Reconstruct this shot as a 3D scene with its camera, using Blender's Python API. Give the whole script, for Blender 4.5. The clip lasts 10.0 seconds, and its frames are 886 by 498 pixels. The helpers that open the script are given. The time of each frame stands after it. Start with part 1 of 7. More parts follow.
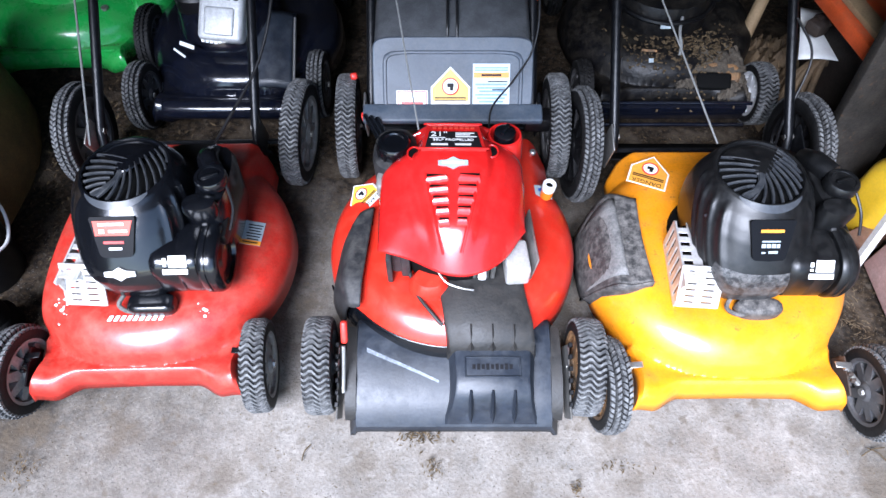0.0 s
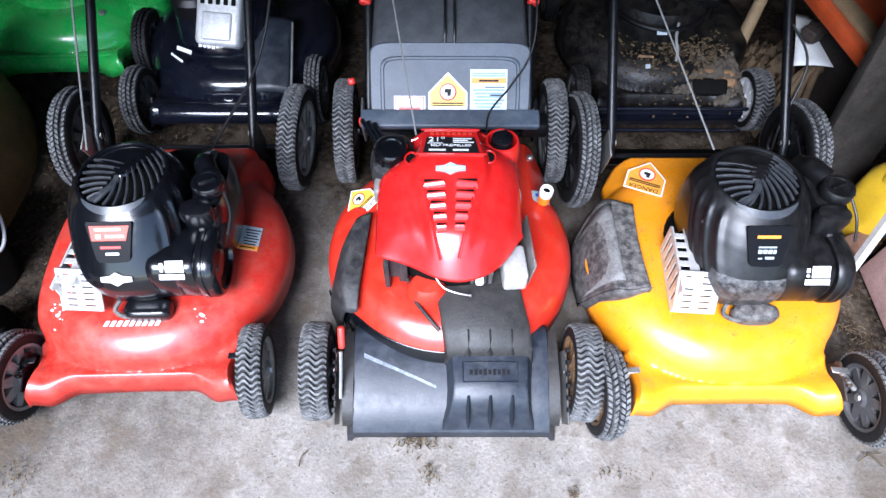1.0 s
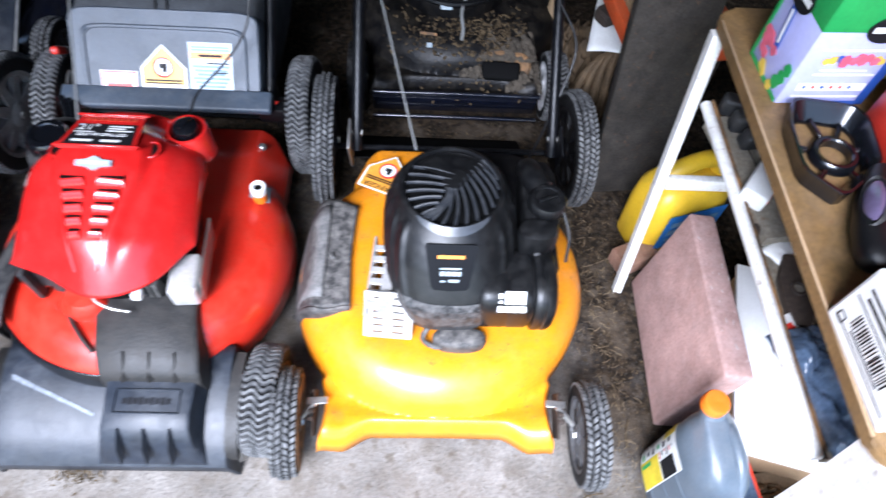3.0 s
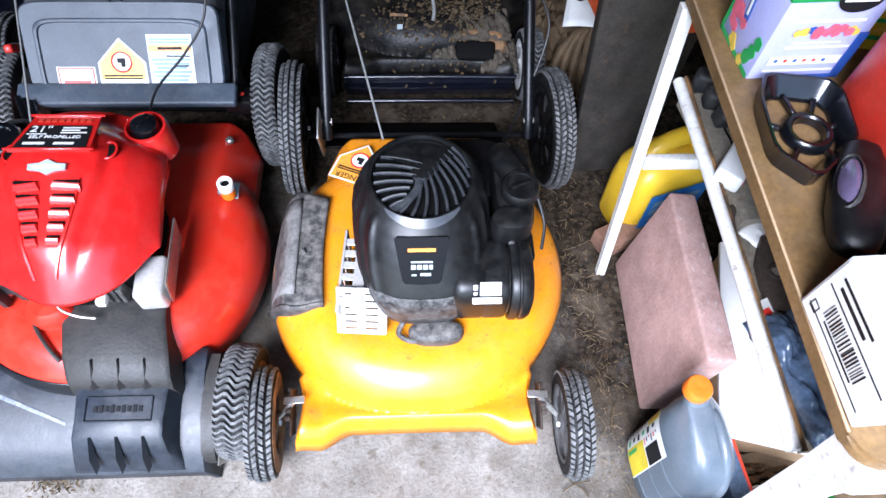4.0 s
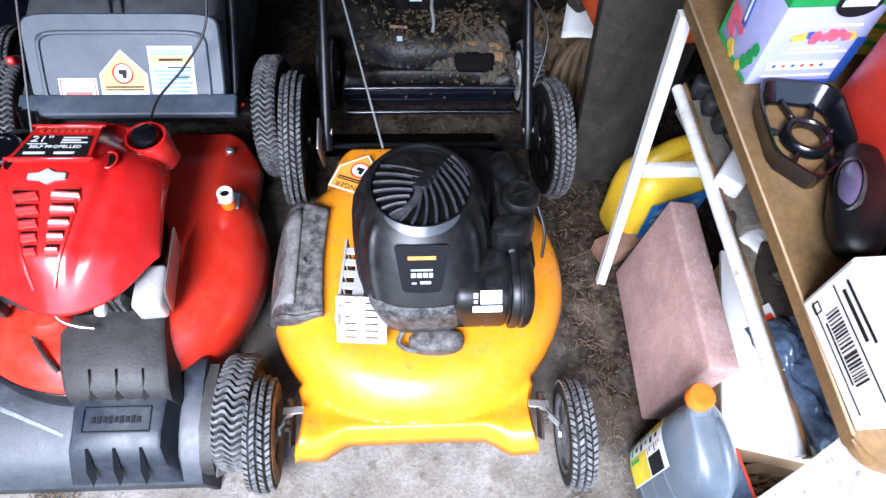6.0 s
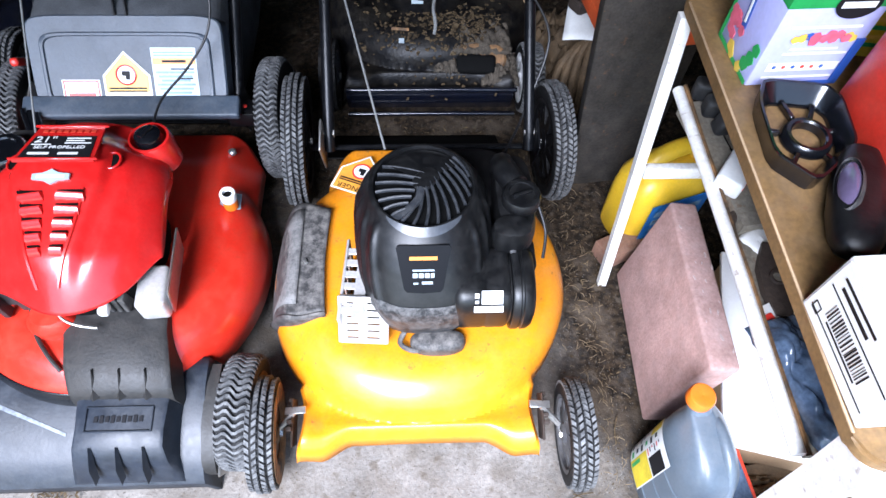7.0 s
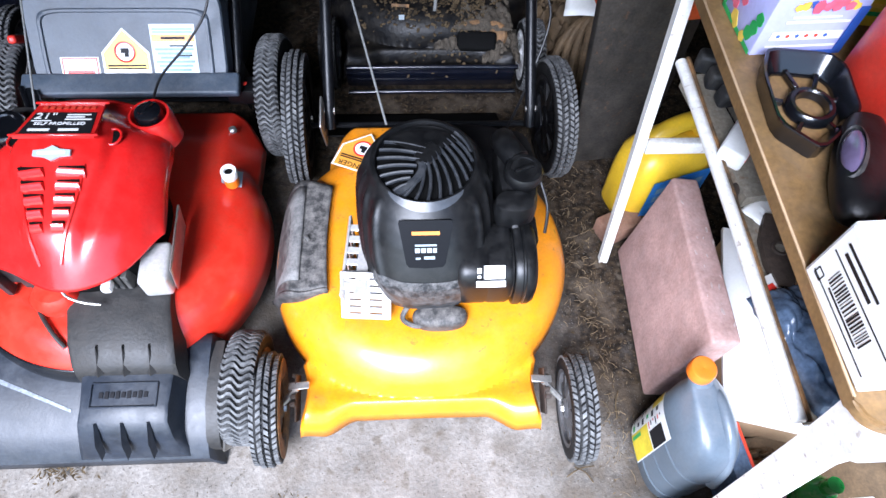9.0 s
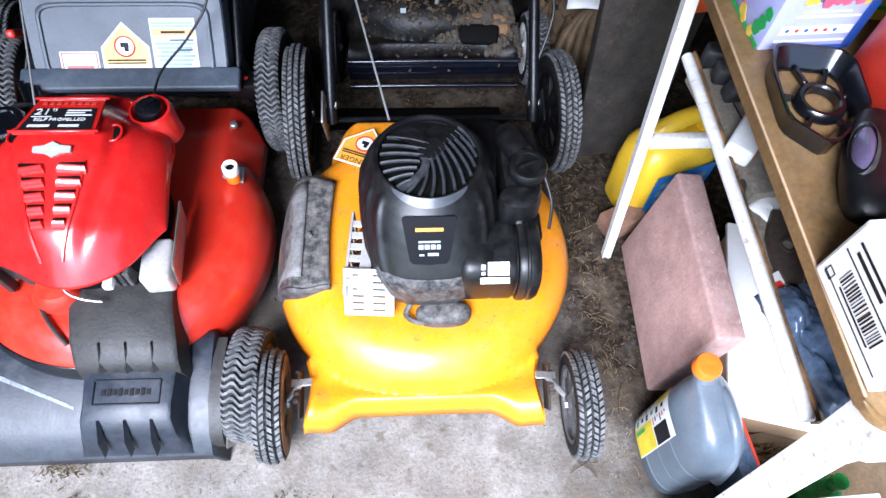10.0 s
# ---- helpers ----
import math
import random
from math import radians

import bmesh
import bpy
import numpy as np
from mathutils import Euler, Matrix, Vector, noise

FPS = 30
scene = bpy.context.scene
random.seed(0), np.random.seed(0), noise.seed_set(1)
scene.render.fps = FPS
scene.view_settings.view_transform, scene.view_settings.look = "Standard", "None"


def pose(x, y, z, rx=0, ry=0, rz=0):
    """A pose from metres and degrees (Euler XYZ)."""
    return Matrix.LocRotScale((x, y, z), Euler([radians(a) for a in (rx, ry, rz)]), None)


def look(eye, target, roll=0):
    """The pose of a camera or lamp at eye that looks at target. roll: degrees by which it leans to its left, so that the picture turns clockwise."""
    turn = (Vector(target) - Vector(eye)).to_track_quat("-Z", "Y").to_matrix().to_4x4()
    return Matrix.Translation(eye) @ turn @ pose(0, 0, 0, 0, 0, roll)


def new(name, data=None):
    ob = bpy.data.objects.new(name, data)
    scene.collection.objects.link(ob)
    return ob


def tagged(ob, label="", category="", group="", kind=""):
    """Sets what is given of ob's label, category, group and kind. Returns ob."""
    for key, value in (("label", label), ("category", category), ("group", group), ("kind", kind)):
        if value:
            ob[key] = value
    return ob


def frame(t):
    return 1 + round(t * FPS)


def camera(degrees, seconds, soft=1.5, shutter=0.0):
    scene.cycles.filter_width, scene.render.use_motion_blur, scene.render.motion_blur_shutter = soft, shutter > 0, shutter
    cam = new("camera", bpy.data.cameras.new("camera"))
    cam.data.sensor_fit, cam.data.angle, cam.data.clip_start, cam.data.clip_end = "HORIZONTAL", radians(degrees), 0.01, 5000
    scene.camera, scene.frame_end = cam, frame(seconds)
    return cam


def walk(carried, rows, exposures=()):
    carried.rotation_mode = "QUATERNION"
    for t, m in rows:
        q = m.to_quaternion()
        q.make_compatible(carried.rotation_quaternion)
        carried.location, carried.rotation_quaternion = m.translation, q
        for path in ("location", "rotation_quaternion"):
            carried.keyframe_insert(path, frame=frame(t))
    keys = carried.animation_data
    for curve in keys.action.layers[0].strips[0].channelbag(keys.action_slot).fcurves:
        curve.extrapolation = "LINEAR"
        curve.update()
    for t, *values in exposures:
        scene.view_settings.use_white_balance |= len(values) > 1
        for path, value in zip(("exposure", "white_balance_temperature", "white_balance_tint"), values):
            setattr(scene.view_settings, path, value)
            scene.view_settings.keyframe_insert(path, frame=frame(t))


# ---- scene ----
cam = camera(70.0, 10.0, soft=1.5, shutter=0.5)
PATH = [
    (0, (0.0, 0.0, 1.396), (0.0, 1.147, -0.243), -0.0),
    (0.5, (-0.001, 0.0, 1.396), (0.0, 1.148, -0.242), 0.1),
    (1, (-0.002, 0.002, 1.398), (0.009, 1.159, -0.233), 0.5),
    (1.5, (-0.001, 0.001, 1.399), (-0.002, 1.165, -0.228), -0.1),
    (2, (0.026, 0.004, 1.396), (0.04, 1.154, -0.24), -1.0),
    (2.2, (0.111, 0.017, 1.369), (0.215, 1.165, -0.266), -0.3),
    (2.5, (0.256, 0.045, 1.379), (0.456, 1.186, -0.252), 3.4),
    (2.8, (0.458, 0.132, 1.343), (0.639, 1.264, -0.296), 8.6),
    (3, (0.583, 0.181, 1.31), (0.674, 1.247, -0.379), 5.7),
    (3.2, (0.614, 0.212, 1.297), (0.744, 1.27, -0.395), 6.9),
    (4.3, (0.631, 0.218, 1.293), (0.719, 1.216, -0.438), 3.4),
    (4.5, (0.631, 0.211, 1.284), (0.725, 1.227, -0.436), 3.8),
    (5, (0.629, 0.209, 1.285), (0.721, 1.24, -0.426), 3.5),
    (5.5, (0.631, 0.21, 1.286), (0.729, 1.249, -0.42), 3.6),
    (7, (0.629, 0.204, 1.289), (0.724, 1.259, -0.407), 3.5),
    (7.5, (0.628, 0.197, 1.288), (0.727, 1.238, -0.417), 3.7),
    (8, (0.626, 0.191, 1.285), (0.721, 1.215, -0.43), 3.7),
    (8.5, (0.625, 0.189, 1.283), (0.731, 1.205, -0.437), 4.0),
    (9, (0.624, 0.19, 1.282), (0.72, 1.203, -0.44), 3.5),
    (9.5, (0.619, 0.195, 1.279), (0.726, 1.19, -0.452), 4.1),
    (10, (0.618, 0.199, 1.279), (0.714, 1.192, -0.454), 3.5),
]
walk(cam, [(t, look(eye, target, roll)) for t, eye, target, roll in PATH])

# ---- light ----
world = bpy.data.worlds.new("sky")
scene.world = world
world.use_nodes = True
wn = world.node_tree
sky = wn.nodes.new("ShaderNodeTexSky")
sky.sky_type = "NISHITA"
sky.sun_disc = False
sky.sun_elevation = radians(52)
sky.sun_rotation = radians(201)
sky.dust_density = 0.4
wn.links.new(sky.outputs[0], wn.nodes["Background"].inputs[0])
wn.nodes["Background"].inputs[1].default_value = 0.12
sun_data = bpy.data.lights.new("sun", "SUN")
sun_data.energy = 3.65
sun_data.angle = radians(34)
sun_data.color = (0.79, 0.85, 1.03)
sun = new("sun", sun_data)
sun.matrix_world = look((-1.3, -3.05, 4.3), (0.1, 0.6, 0.0))
scene.view_settings.exposure = 2.11

# ---- materials ----
def mat(name, color, rough=0.5, metal=0.0, var=0.25, scale=14.0, bump=0.15, fine=180.0, dust=0.0,
        dust_color=(0.30, 0.26, 0.20), coat=0.0, second=None, mix=0.5, specks=0.0):
    """Two scales of variation, fine relief, and dust that settles in patches on upward faces."""
    m = bpy.data.materials.new(name)
    m.use_nodes = True
    t = m.node_tree
    n, link = t.nodes, t.links.new
    b = n["Principled BSDF"]
    geo = n.new("ShaderNodeNewGeometry")
    big = n.new("ShaderNodeTexNoise")
    big.inputs["Scale"].default_value = scale
    big.inputs["Detail"].default_value = 6
    big.inputs["Roughness"].default_value = 0.65
    small = n.new("ShaderNodeTexNoise")
    small.inputs["Scale"].default_value = fine
    small.inputs["Detail"].default_value = 3
    link(geo.outputs["Position"], big.inputs["Vector"])
    link(geo.outputs["Position"], small.inputs["Vector"])
    ramp = n.new("ShaderNodeMapRange")
    ramp.inputs["From Min"].default_value, ramp.inputs["From Max"].default_value = 0.35, 0.65
    link(big.outputs["Fac"], ramp.inputs["Value"])
    c2 = second or tuple(c * (1 - var) for c in color)
    mixer = n.new("ShaderNodeMix")
    mixer.data_type = "RGBA"
    mixer.inputs["A"].default_value, mixer.inputs["B"].default_value = (*color, 1), (*c2, 1)
    amount = n.new("ShaderNodeMath")
    amount.operation = "MULTIPLY"
    amount.inputs[1].default_value = 1.0 if second is None else mix * 2
    amount.use_clamp = True
    link(ramp.outputs[0], amount.inputs[0])
    link(amount.outputs[0], mixer.inputs["Factor"])
    out = mixer.outputs["Result"]
    grain = n.new("ShaderNodeMix")
    grain.data_type, grain.blend_type = "RGBA", "MULTIPLY"
    grain.inputs["Factor"].default_value = var
    link(out, grain.inputs["A"])
    tone = n.new("ShaderNodeMapRange")
    tone.inputs["From Min"].default_value, tone.inputs["From Max"].default_value = 0.3, 0.7
    tone.inputs["To Min"].default_value, tone.inputs["To Max"].default_value = 0.45, 1.25
    link(small.outputs["Fac"], tone.inputs["Value"])
    link(tone.outputs[0], grain.inputs["B"])
    out = grain.outputs["Result"]
    rough_out = None
    if dust > 0 or specks > 0:
        sep = n.new("ShaderNodeSeparateXYZ")
        link(geo.outputs["Normal"], sep.inputs[0])
        patch = n.new("ShaderNodeTexNoise")
        patch.inputs["Scale"].default_value = scale * 2.3
        patch.inputs["Detail"].default_value = 8
        patch.inputs["Roughness"].default_value = 0.75
        link(geo.outputs["Position"], patch.inputs["Vector"])
        pr = n.new("ShaderNodeMapRange")
        pr.inputs["From Min"].default_value, pr.inputs["From Max"].default_value = 0.42, 0.72
        link(patch.outputs["Fac"], pr.inputs["Value"])
        up = n.new("ShaderNodeMapRange")
        up.inputs["From Min"].default_value, up.inputs["From Max"].default_value = -0.2, 0.9
        up.inputs["To Min"].default_value = 0.35
        link(sep.outputs["Z"], up.inputs["Value"])
        f = n.new("ShaderNodeMath")
        f.operation = "MULTIPLY"
        link(pr.outputs[0], f.inputs[0])
        link(up.outputs[0], f.inputs[1])
        f2 = n.new("ShaderNodeMath")
        f2.operation = "MULTIPLY"
        f2.use_clamp = True
        f2.inputs[1].default_value = dust
        link(f.outputs[0], f2.inputs[0])
        dm = n.new("ShaderNodeMix")
        dm.data_type = "RGBA"
        dm.inputs["B"].default_value = (*dust_color, 1)
        link(f2.outputs[0], dm.inputs["Factor"])
        link(out, dm.inputs["A"])
        out = dm.outputs["Result"]
        rr = n.new("ShaderNodeMapRange")
        rr.inputs["To Min"].default_value, rr.inputs["To Max"].default_value = rough, min(1.0, rough + 0.45)
        link(f2.outputs[0], rr.inputs["Value"])
        rough_out = rr.outputs[0]
        if specks > 0:
            vor = n.new("ShaderNodeTexNoise")
            vor.inputs["Scale"].default_value = 95
            vor.inputs["Detail"].default_value = 2
            link(geo.outputs["Position"], vor.inputs["Vector"])
            vr = n.new("ShaderNodeMapRange")
            vr.inputs["From Min"].default_value, vr.inputs["From Max"].default_value = 0.64, 0.69
            vr.inputs["To Max"].default_value = specks
            link(vor.outputs["Fac"], vr.inputs["Value"])
            gate = n.new("ShaderNodeMath")
            gate.operation = "MULTIPLY"
            link(vr.outputs[0], gate.inputs[0])
            link(pr.outputs[0], gate.inputs[1])
            sm = n.new("ShaderNodeMix")
            sm.data_type = "RGBA"
            sm.inputs["B"].default_value = (0.16, 0.07, 0.03, 1)
            link(gate.outputs[0], sm.inputs["Factor"])
            link(out, sm.inputs["A"])
            out = sm.outputs["Result"]
    link(out, b.inputs["Base Color"])
    b.inputs["Roughness"].default_value = rough
    if rough_out is not None:
        link(rough_out, b.inputs["Roughness"])
    b.inputs["Metallic"].default_value = metal
    b.inputs["Coat Weight"].default_value = coat
    b.inputs["Coat Roughness"].default_value = 0.12
    if bump > 0:
        bp = n.new("ShaderNodeBump")
        bp.inputs["Strength"].default_value = bump
        bp.inputs["Distance"].default_value = 0.002
        link(small.outputs["Fac"], bp.inputs["Height"])
        link(bp.outputs[0], b.inputs["Normal"])
    return m


RED = mat("red paint", (0.64, 0.024, 0.012), 0.28, var=0.12, scale=9, bump=0.05, dust=0.16, dust_color=(0.42, 0.16, 0.10), coat=0.3, specks=0.35)
RED_OLD = mat("worn red paint", (0.52, 0.026, 0.017), 0.36, var=0.34, scale=9, bump=0.09, dust=0.34, dust_color=(0.40, 0.17, 0.12), coat=0.25, specks=0.4)
YELLOW = mat("yellow paint", (0.86, 0.285, 0.010), 0.33, var=0.20, scale=9, bump=0.07, dust=0.40, dust_color=(0.48, 0.20, 0.05), coat=0.25, specks=0.9)
COVER_RED = mat("red plastic cover", (0.60, 0.013, 0.012), 0.24, var=0.14, scale=10, bump=0.03, dust=0.06, dust_color=(0.6, 0.2, 0.18), coat=0.5)
BLACK = mat("black plastic", (0.004, 0.004, 0.0048), 0.38, var=0.3, scale=18, bump=0.12, dust=0.08, dust_color=(0.07, 0.065, 0.06))
GLOSS = mat("glossy black plastic", (0.0032, 0.0038, 0.0055), 0.22, var=0.3, scale=16, bump=0.04, dust=0.05, dust_color=(0.050, 0.050, 0.052), coat=0.3)
SATIN = mat("rubbed black plastic", (0.0050, 0.0052, 0.0058), 0.36, var=0.35, scale=20, bump=0.06, dust=0.22, dust_color=(0.055, 0.053, 0.050))
DULL = mat("dusty black plastic", (0.022, 0.022, 0.024), 0.52, var=0.35, scale=16, bump=0.25, dust=0.42, dust_color=(0.15, 0.14, 0.125))
DUSTY = mat("grey dusted plastic", (0.045, 0.043, 0.042), 0.6, var=0.4, scale=22, bump=0.25, dust=0.9, dust_color=(0.24, 0.22, 0.20))
SLAT = mat("worn black grille plastic", (0.026, 0.029, 0.034), 0.34, var=0.3, scale=22, bump=0.05, dust=0.35, dust_color=(0.13, 0.13, 0.13))
NOSE = mat("grey black moulded plastic", (0.018, 0.024, 0.035), 0.38, var=0.4, scale=14, bump=0.10, dust=0.38, dust_color=(0.078, 0.084, 0.092))
BAGGREY = mat("slate grey plastic", (0.055, 0.074, 0.100), 0.45, var=0.25, scale=14, bump=0.12, dust=0.3, dust_color=(0.20, 0.20, 0.20))
FABRIC = mat("dark bag cloth", (0.072, 0.075, 0.080), 0.85, var=0.35, scale=22, bump=0.5, fine=420)
WORNFACE = mat("scuffed grey black plastic", (0.020, 0.021, 0.023), 0.42, var=0.4, scale=30, bump=0.2, dust=0.85, dust_color=(0.25, 0.24, 0.23))
RIDGE = mat("shiny dark grey for bolts and rim highlight", (0.06, 0.066, 0.075), 0.30, var=0.3, scale=40, bump=0.05)
BELT = mat("oily dust on black plastic", (0.020, 0.019, 0.018), 0.55, var=0.45, scale=18, bump=0.3, dust=0.40, dust_color=(0.055, 0.046, 0.038))
RUBBER = mat("dusty tyre rubber", (0.075, 0.076, 0.078), 0.75, var=0.45, scale=24, bump=0.4, dust=0.9, dust_color=(0.27, 0.27, 0.265))
RUBBER_DARK = mat("dark tyre rubber", (0.007, 0.007, 0.0075), 0.65, var=0.4, scale=24, bump=0.4, dust=0.14, dust_color=(0.16, 0.15, 0.14))
RIM_GREY = mat("grey wheel plastic", (0.075, 0.075, 0.080), 0.45, var=0.3, bump=0.15, dust=0.4, dust_color=(0.24, 0.21, 0.17))
RIM_RUST = mat("rusty brown rim", (0.27, 0.135, 0.05), 0.75, var=0.5, scale=30, bump=0.5, second=(0.05, 0.035, 0.022))
RIM_WHITE = mat("chalky white rim", (0.72, 0.72, 0.72), 0.5, var=0.2, bump=0.2, dust=0.4)
STEEL = mat("dull zinc steel", (0.55, 0.54, 0.52), 0.42, metal=0.9, var=0.3, scale=30, bump=0.2, dust=0.3)
MUFFLER = mat("heat dulled muffler steel", (0.70, 0.68, 0.66), 0.38, metal=0.45, var=0.25, scale=24, bump=0.15, dust=0.25, dust_color=(0.38, 0.30, 0.24))
ALU = mat("cast aluminium", (0.70, 0.70, 0.70), 0.45, metal=0.35, var=0.25, scale=40, bump=0.4, dust=0.25)
# near black: dark parts, and shade painted into recesses and holes
DARK = mat("near black for dark parts and hollow shade", (0.004, 0.004, 0.004), 0.8, var=0.3, bump=0.2)
TUBE = mat("black painted tube", (0.0032, 0.0036, 0.005), 0.34, var=0.3, scale=30, bump=0.1, dust=0.08, dust_color=(0.12, 0.12, 0.12))
BLUEBLACK = mat("blue black enamel", (0.004, 0.0055, 0.012), 0.16, var=0.3, scale=16, bump=0.05, dust=0.10, dust_color=(0.10, 0.09, 0.07), coat=0.5)
GRIMY = mat("grimy black deck with dried clippings", (0.004, 0.004, 0.005), 0.40, var=0.5, scale=14, bump=0.6, fine=120, dust=0.38, dust_color=(0.075, 0.062, 0.044))
CRUST = mat("dried clippings crust", (0.105, 0.085, 0.062), 0.9, var=0.6, scale=40, bump=0.9, fine=260, dust=0.5, dust_color=(0.05, 0.036, 0.024))
GREEN = mat("bright green paint", (0.012, 0.34, 0.06), 0.25, var=0.2, scale=8, bump=0.05, dust=0.3, dust_color=(0.14, 0.18, 0.08), coat=0.4)
WHITE = mat("white sticker paper", (0.82, 0.82, 0.80), 0.4, var=0.06, bump=0.03)
LABEL_YEL = mat("yellow sticker", (0.85, 0.50, 0.06), 0.4, var=0.1, bump=0.03)
FADED = mat("faded orange sticker", (0.84, 0.36, 0.05), 0.45, var=0.2, scale=40, bump=0.03)
LABEL_ORG = mat("orange sticker", (0.85, 0.30, 0.03), 0.4, var=0.1, bump=0.03)
LABEL_RED = mat("red sticker", (0.70, 0.06, 0.03), 0.4, var=0.1, bump=0.03)
LABEL_BLUE = mat("pale blue print", (0.22, 0.36, 0.48), 0.5, var=0.2, scale=60, bump=0.03)
PALEBLUE = mat("pale blue sticker", (0.56, 0.68, 0.74), 0.4, var=0.15, bump=0.03)
SCUFF = mat("pale scuffed plastic", (0.22, 0.25, 0.29), 0.6, var=0.5, scale=60, bump=0.1)
LABEL_GREY = mat("silver grey sticker", (0.36, 0.42, 0.45), 0.4, var=0.15, bump=0.03)
BADGE = mat("black badge plastic", (0.005, 0.005, 0.006), 0.34, var=0.2, bump=0.0)
RIM_SILVER = mat("dull silver rim", (0.26, 0.25, 0.24), 0.5, var=0.35, scale=26, bump=0.2, dust=0.5, dust_color=(0.16, 0.125, 0.09))
CHALK = mat("chalky scuffed flap", (0.16, 0.155, 0.15), 0.7, var=0.5, scale=30, bump=0.3, dust=0.7, dust_color=(0.30, 0.28, 0.26))
INK = mat("black print", (0.012, 0.012, 0.014), 0.5, var=0.1, bump=0.0)
INK_BLUE = mat("blue print", (0.03, 0.10, 0.42), 0.4, var=0.15, bump=0.0)
INK_RED = mat("red print", (0.75, 0.04, 0.03), 0.4, var=0.1, bump=0.0)
REDCLIP = mat("red plastic lever", (0.72, 0.03, 0.02), 0.4, var=0.15, bump=0.05, dust=0.15)
CONCRETE = mat("stained concrete", (0.30, 0.28, 0.26), 0.85, var=0.40, scale=3.2, bump=0.7, fine=120, dust=0.6, dust_color=(0.115, 0.10, 0.088))
LUMBER = mat("dark old boards", (0.036, 0.028, 0.023), 0.85, var=0.4, scale=6, bump=0.5)
PLANK = mat("grey weathered plank", (0.046, 0.041, 0.036), 0.7, var=0.5, scale=12, bump=0.5, dust=0.5, dust_color=(0.14, 0.115, 0.09), specks=0.6)
BENCHWHITE = mat("chipped white enamel", (0.80, 0.79, 0.76), 0.4, var=0.16, scale=20, bump=0.12, dust=0.55, dust_color=(0.36, 0.28, 0.20), specks=1.0)
BENCHSHEET = mat("plain white board", (0.84, 0.84, 0.83), 0.5, var=0.06, scale=10, bump=0.05, dust=0.08)
HARDBOARD = mat("brown fibre board", (0.245, 0.140, 0.054), 0.50, var=0.42, scale=14, bump=0.18, dust=0.55, dust_color=(0.16, 0.105, 0.06), specks=0.8)
PAVER = mat("dusty pink concrete", (0.52, 0.315, 0.275), 0.88, var=0.30, scale=14, bump=0.5, fine=160, dust=0.55, dust_color=(0.60, 0.43, 0.40))
CHIP = mat("pale chipped concrete", (0.62, 0.47, 0.43), 0.9, var=0.3, scale=60, bump=0.3)
BRICK = mat("brown red brick", (0.26, 0.13, 0.085), 0.9, var=0.3, scale=30, bump=0.4, dust=0.3)
CARDBOARD = mat("cardboard", (0.46, 0.31, 0.18), 0.8, var=0.15, scale=10, bump=0.15)
CARTONWHITE = mat("white carton", (0.80, 0.80, 0.78), 0.6, var=0.08, scale=12, bump=0.06, dust=0.15)
JUGGREY = mat("grey jug plastic", (0.125, 0.16, 0.195), 0.32, var=0.15, scale=9, bump=0.06, dust=0.25, dust_color=(0.30, 0.30, 0.29), coat=0.15)
ORANGE = mat("orange plastic", (0.90, 0.20, 0.015), 0.4, var=0.12, bump=0.05, dust=0.1)
ORANGE_PAINT = mat("orange red paint", (0.72, 0.10, 0.025), 0.4, var=0.2, bump=0.06, dust=0.3, dust_color=(0.35, 0.2, 0.12))
JUGYELLOW = mat("yellow jug plastic", (0.85, 0.52, 0.03), 0.35, var=0.12, bump=0.05, dust=0.15)
JUGBLUE = mat("blue jug label", (0.03, 0.20, 0.55), 0.4, var=0.3, scale=40, bump=0.03)
LILAC = mat("lilac carton", (0.46, 0.47, 0.78), 0.42, var=0.12, scale=16, bump=0.02)
CGREEN = mat("green carton", (0.02, 0.36, 0.09), 0.42, var=0.15, scale=30, bump=0.02)
CPINK = mat("pink flower print", (0.85, 0.16, 0.24), 0.42, var=0.4, scale=90, bump=0.02)
CYEL = mat("yellow flower print", (0.88, 0.60, 0.10), 0.42, var=0.3, scale=90, bump=0.02)
YCARTON = mat("yellow carton", (0.80, 0.60, 0.04), 0.45, var=0.2, scale=30, bump=0.03)
REDCAN = mat("red metal canister", (0.66, 0.035, 0.02), 0.35, var=0.18, bump=0.05, dust=0.2)
GREYTOOL = mat("grey brown dusty plastic", (0.30, 0.27, 0.215), 0.7, var=0.45, scale=22, bump=0.4, dust=0.6, dust_color=(0.12, 0.09, 0.06), specks=0.8)
IRON = mat("dark brown rusty iron", (0.06, 0.042, 0.032), 0.7, var=0.4, scale=40, bump=0.5)
BLUEBAG = mat("grey blue plastic film", (0.13, 0.19, 0.29), 0.18, var=0.5, scale=22, bump=0.1)
CORD = mat("grey pull cord", (0.24, 0.24, 0.23), 0.7, var=0.3, scale=200, bump=0.3)
CABLE = mat("black cable", (0.012, 0.012, 0.013), 0.4, var=0.2, bump=0.05)
STRAW = mat("dry leaf litter", (0.13, 0.092, 0.052), 0.9, var=0.5, scale=60, bump=0.3, second=(0.05, 0.036, 0.022))
TAN = mat("tan canvas and rope", (0.13, 0.083, 0.042), 0.8, var=0.4, scale=24, bump=0.4)
WOOD = mat("bare pine", (0.36, 0.24, 0.13), 0.7, var=0.3, scale=12, bump=0.2)
PURPLE = mat("purple grey lens", (0.11, 0.085, 0.15), 0.15, var=0.2, bump=0.02, coat=0.5)
CGLASS = mat("pale cup plastic", (0.75, 0.74, 0.70), 0.4, var=0.1, bump=0.05, dust=0.2)

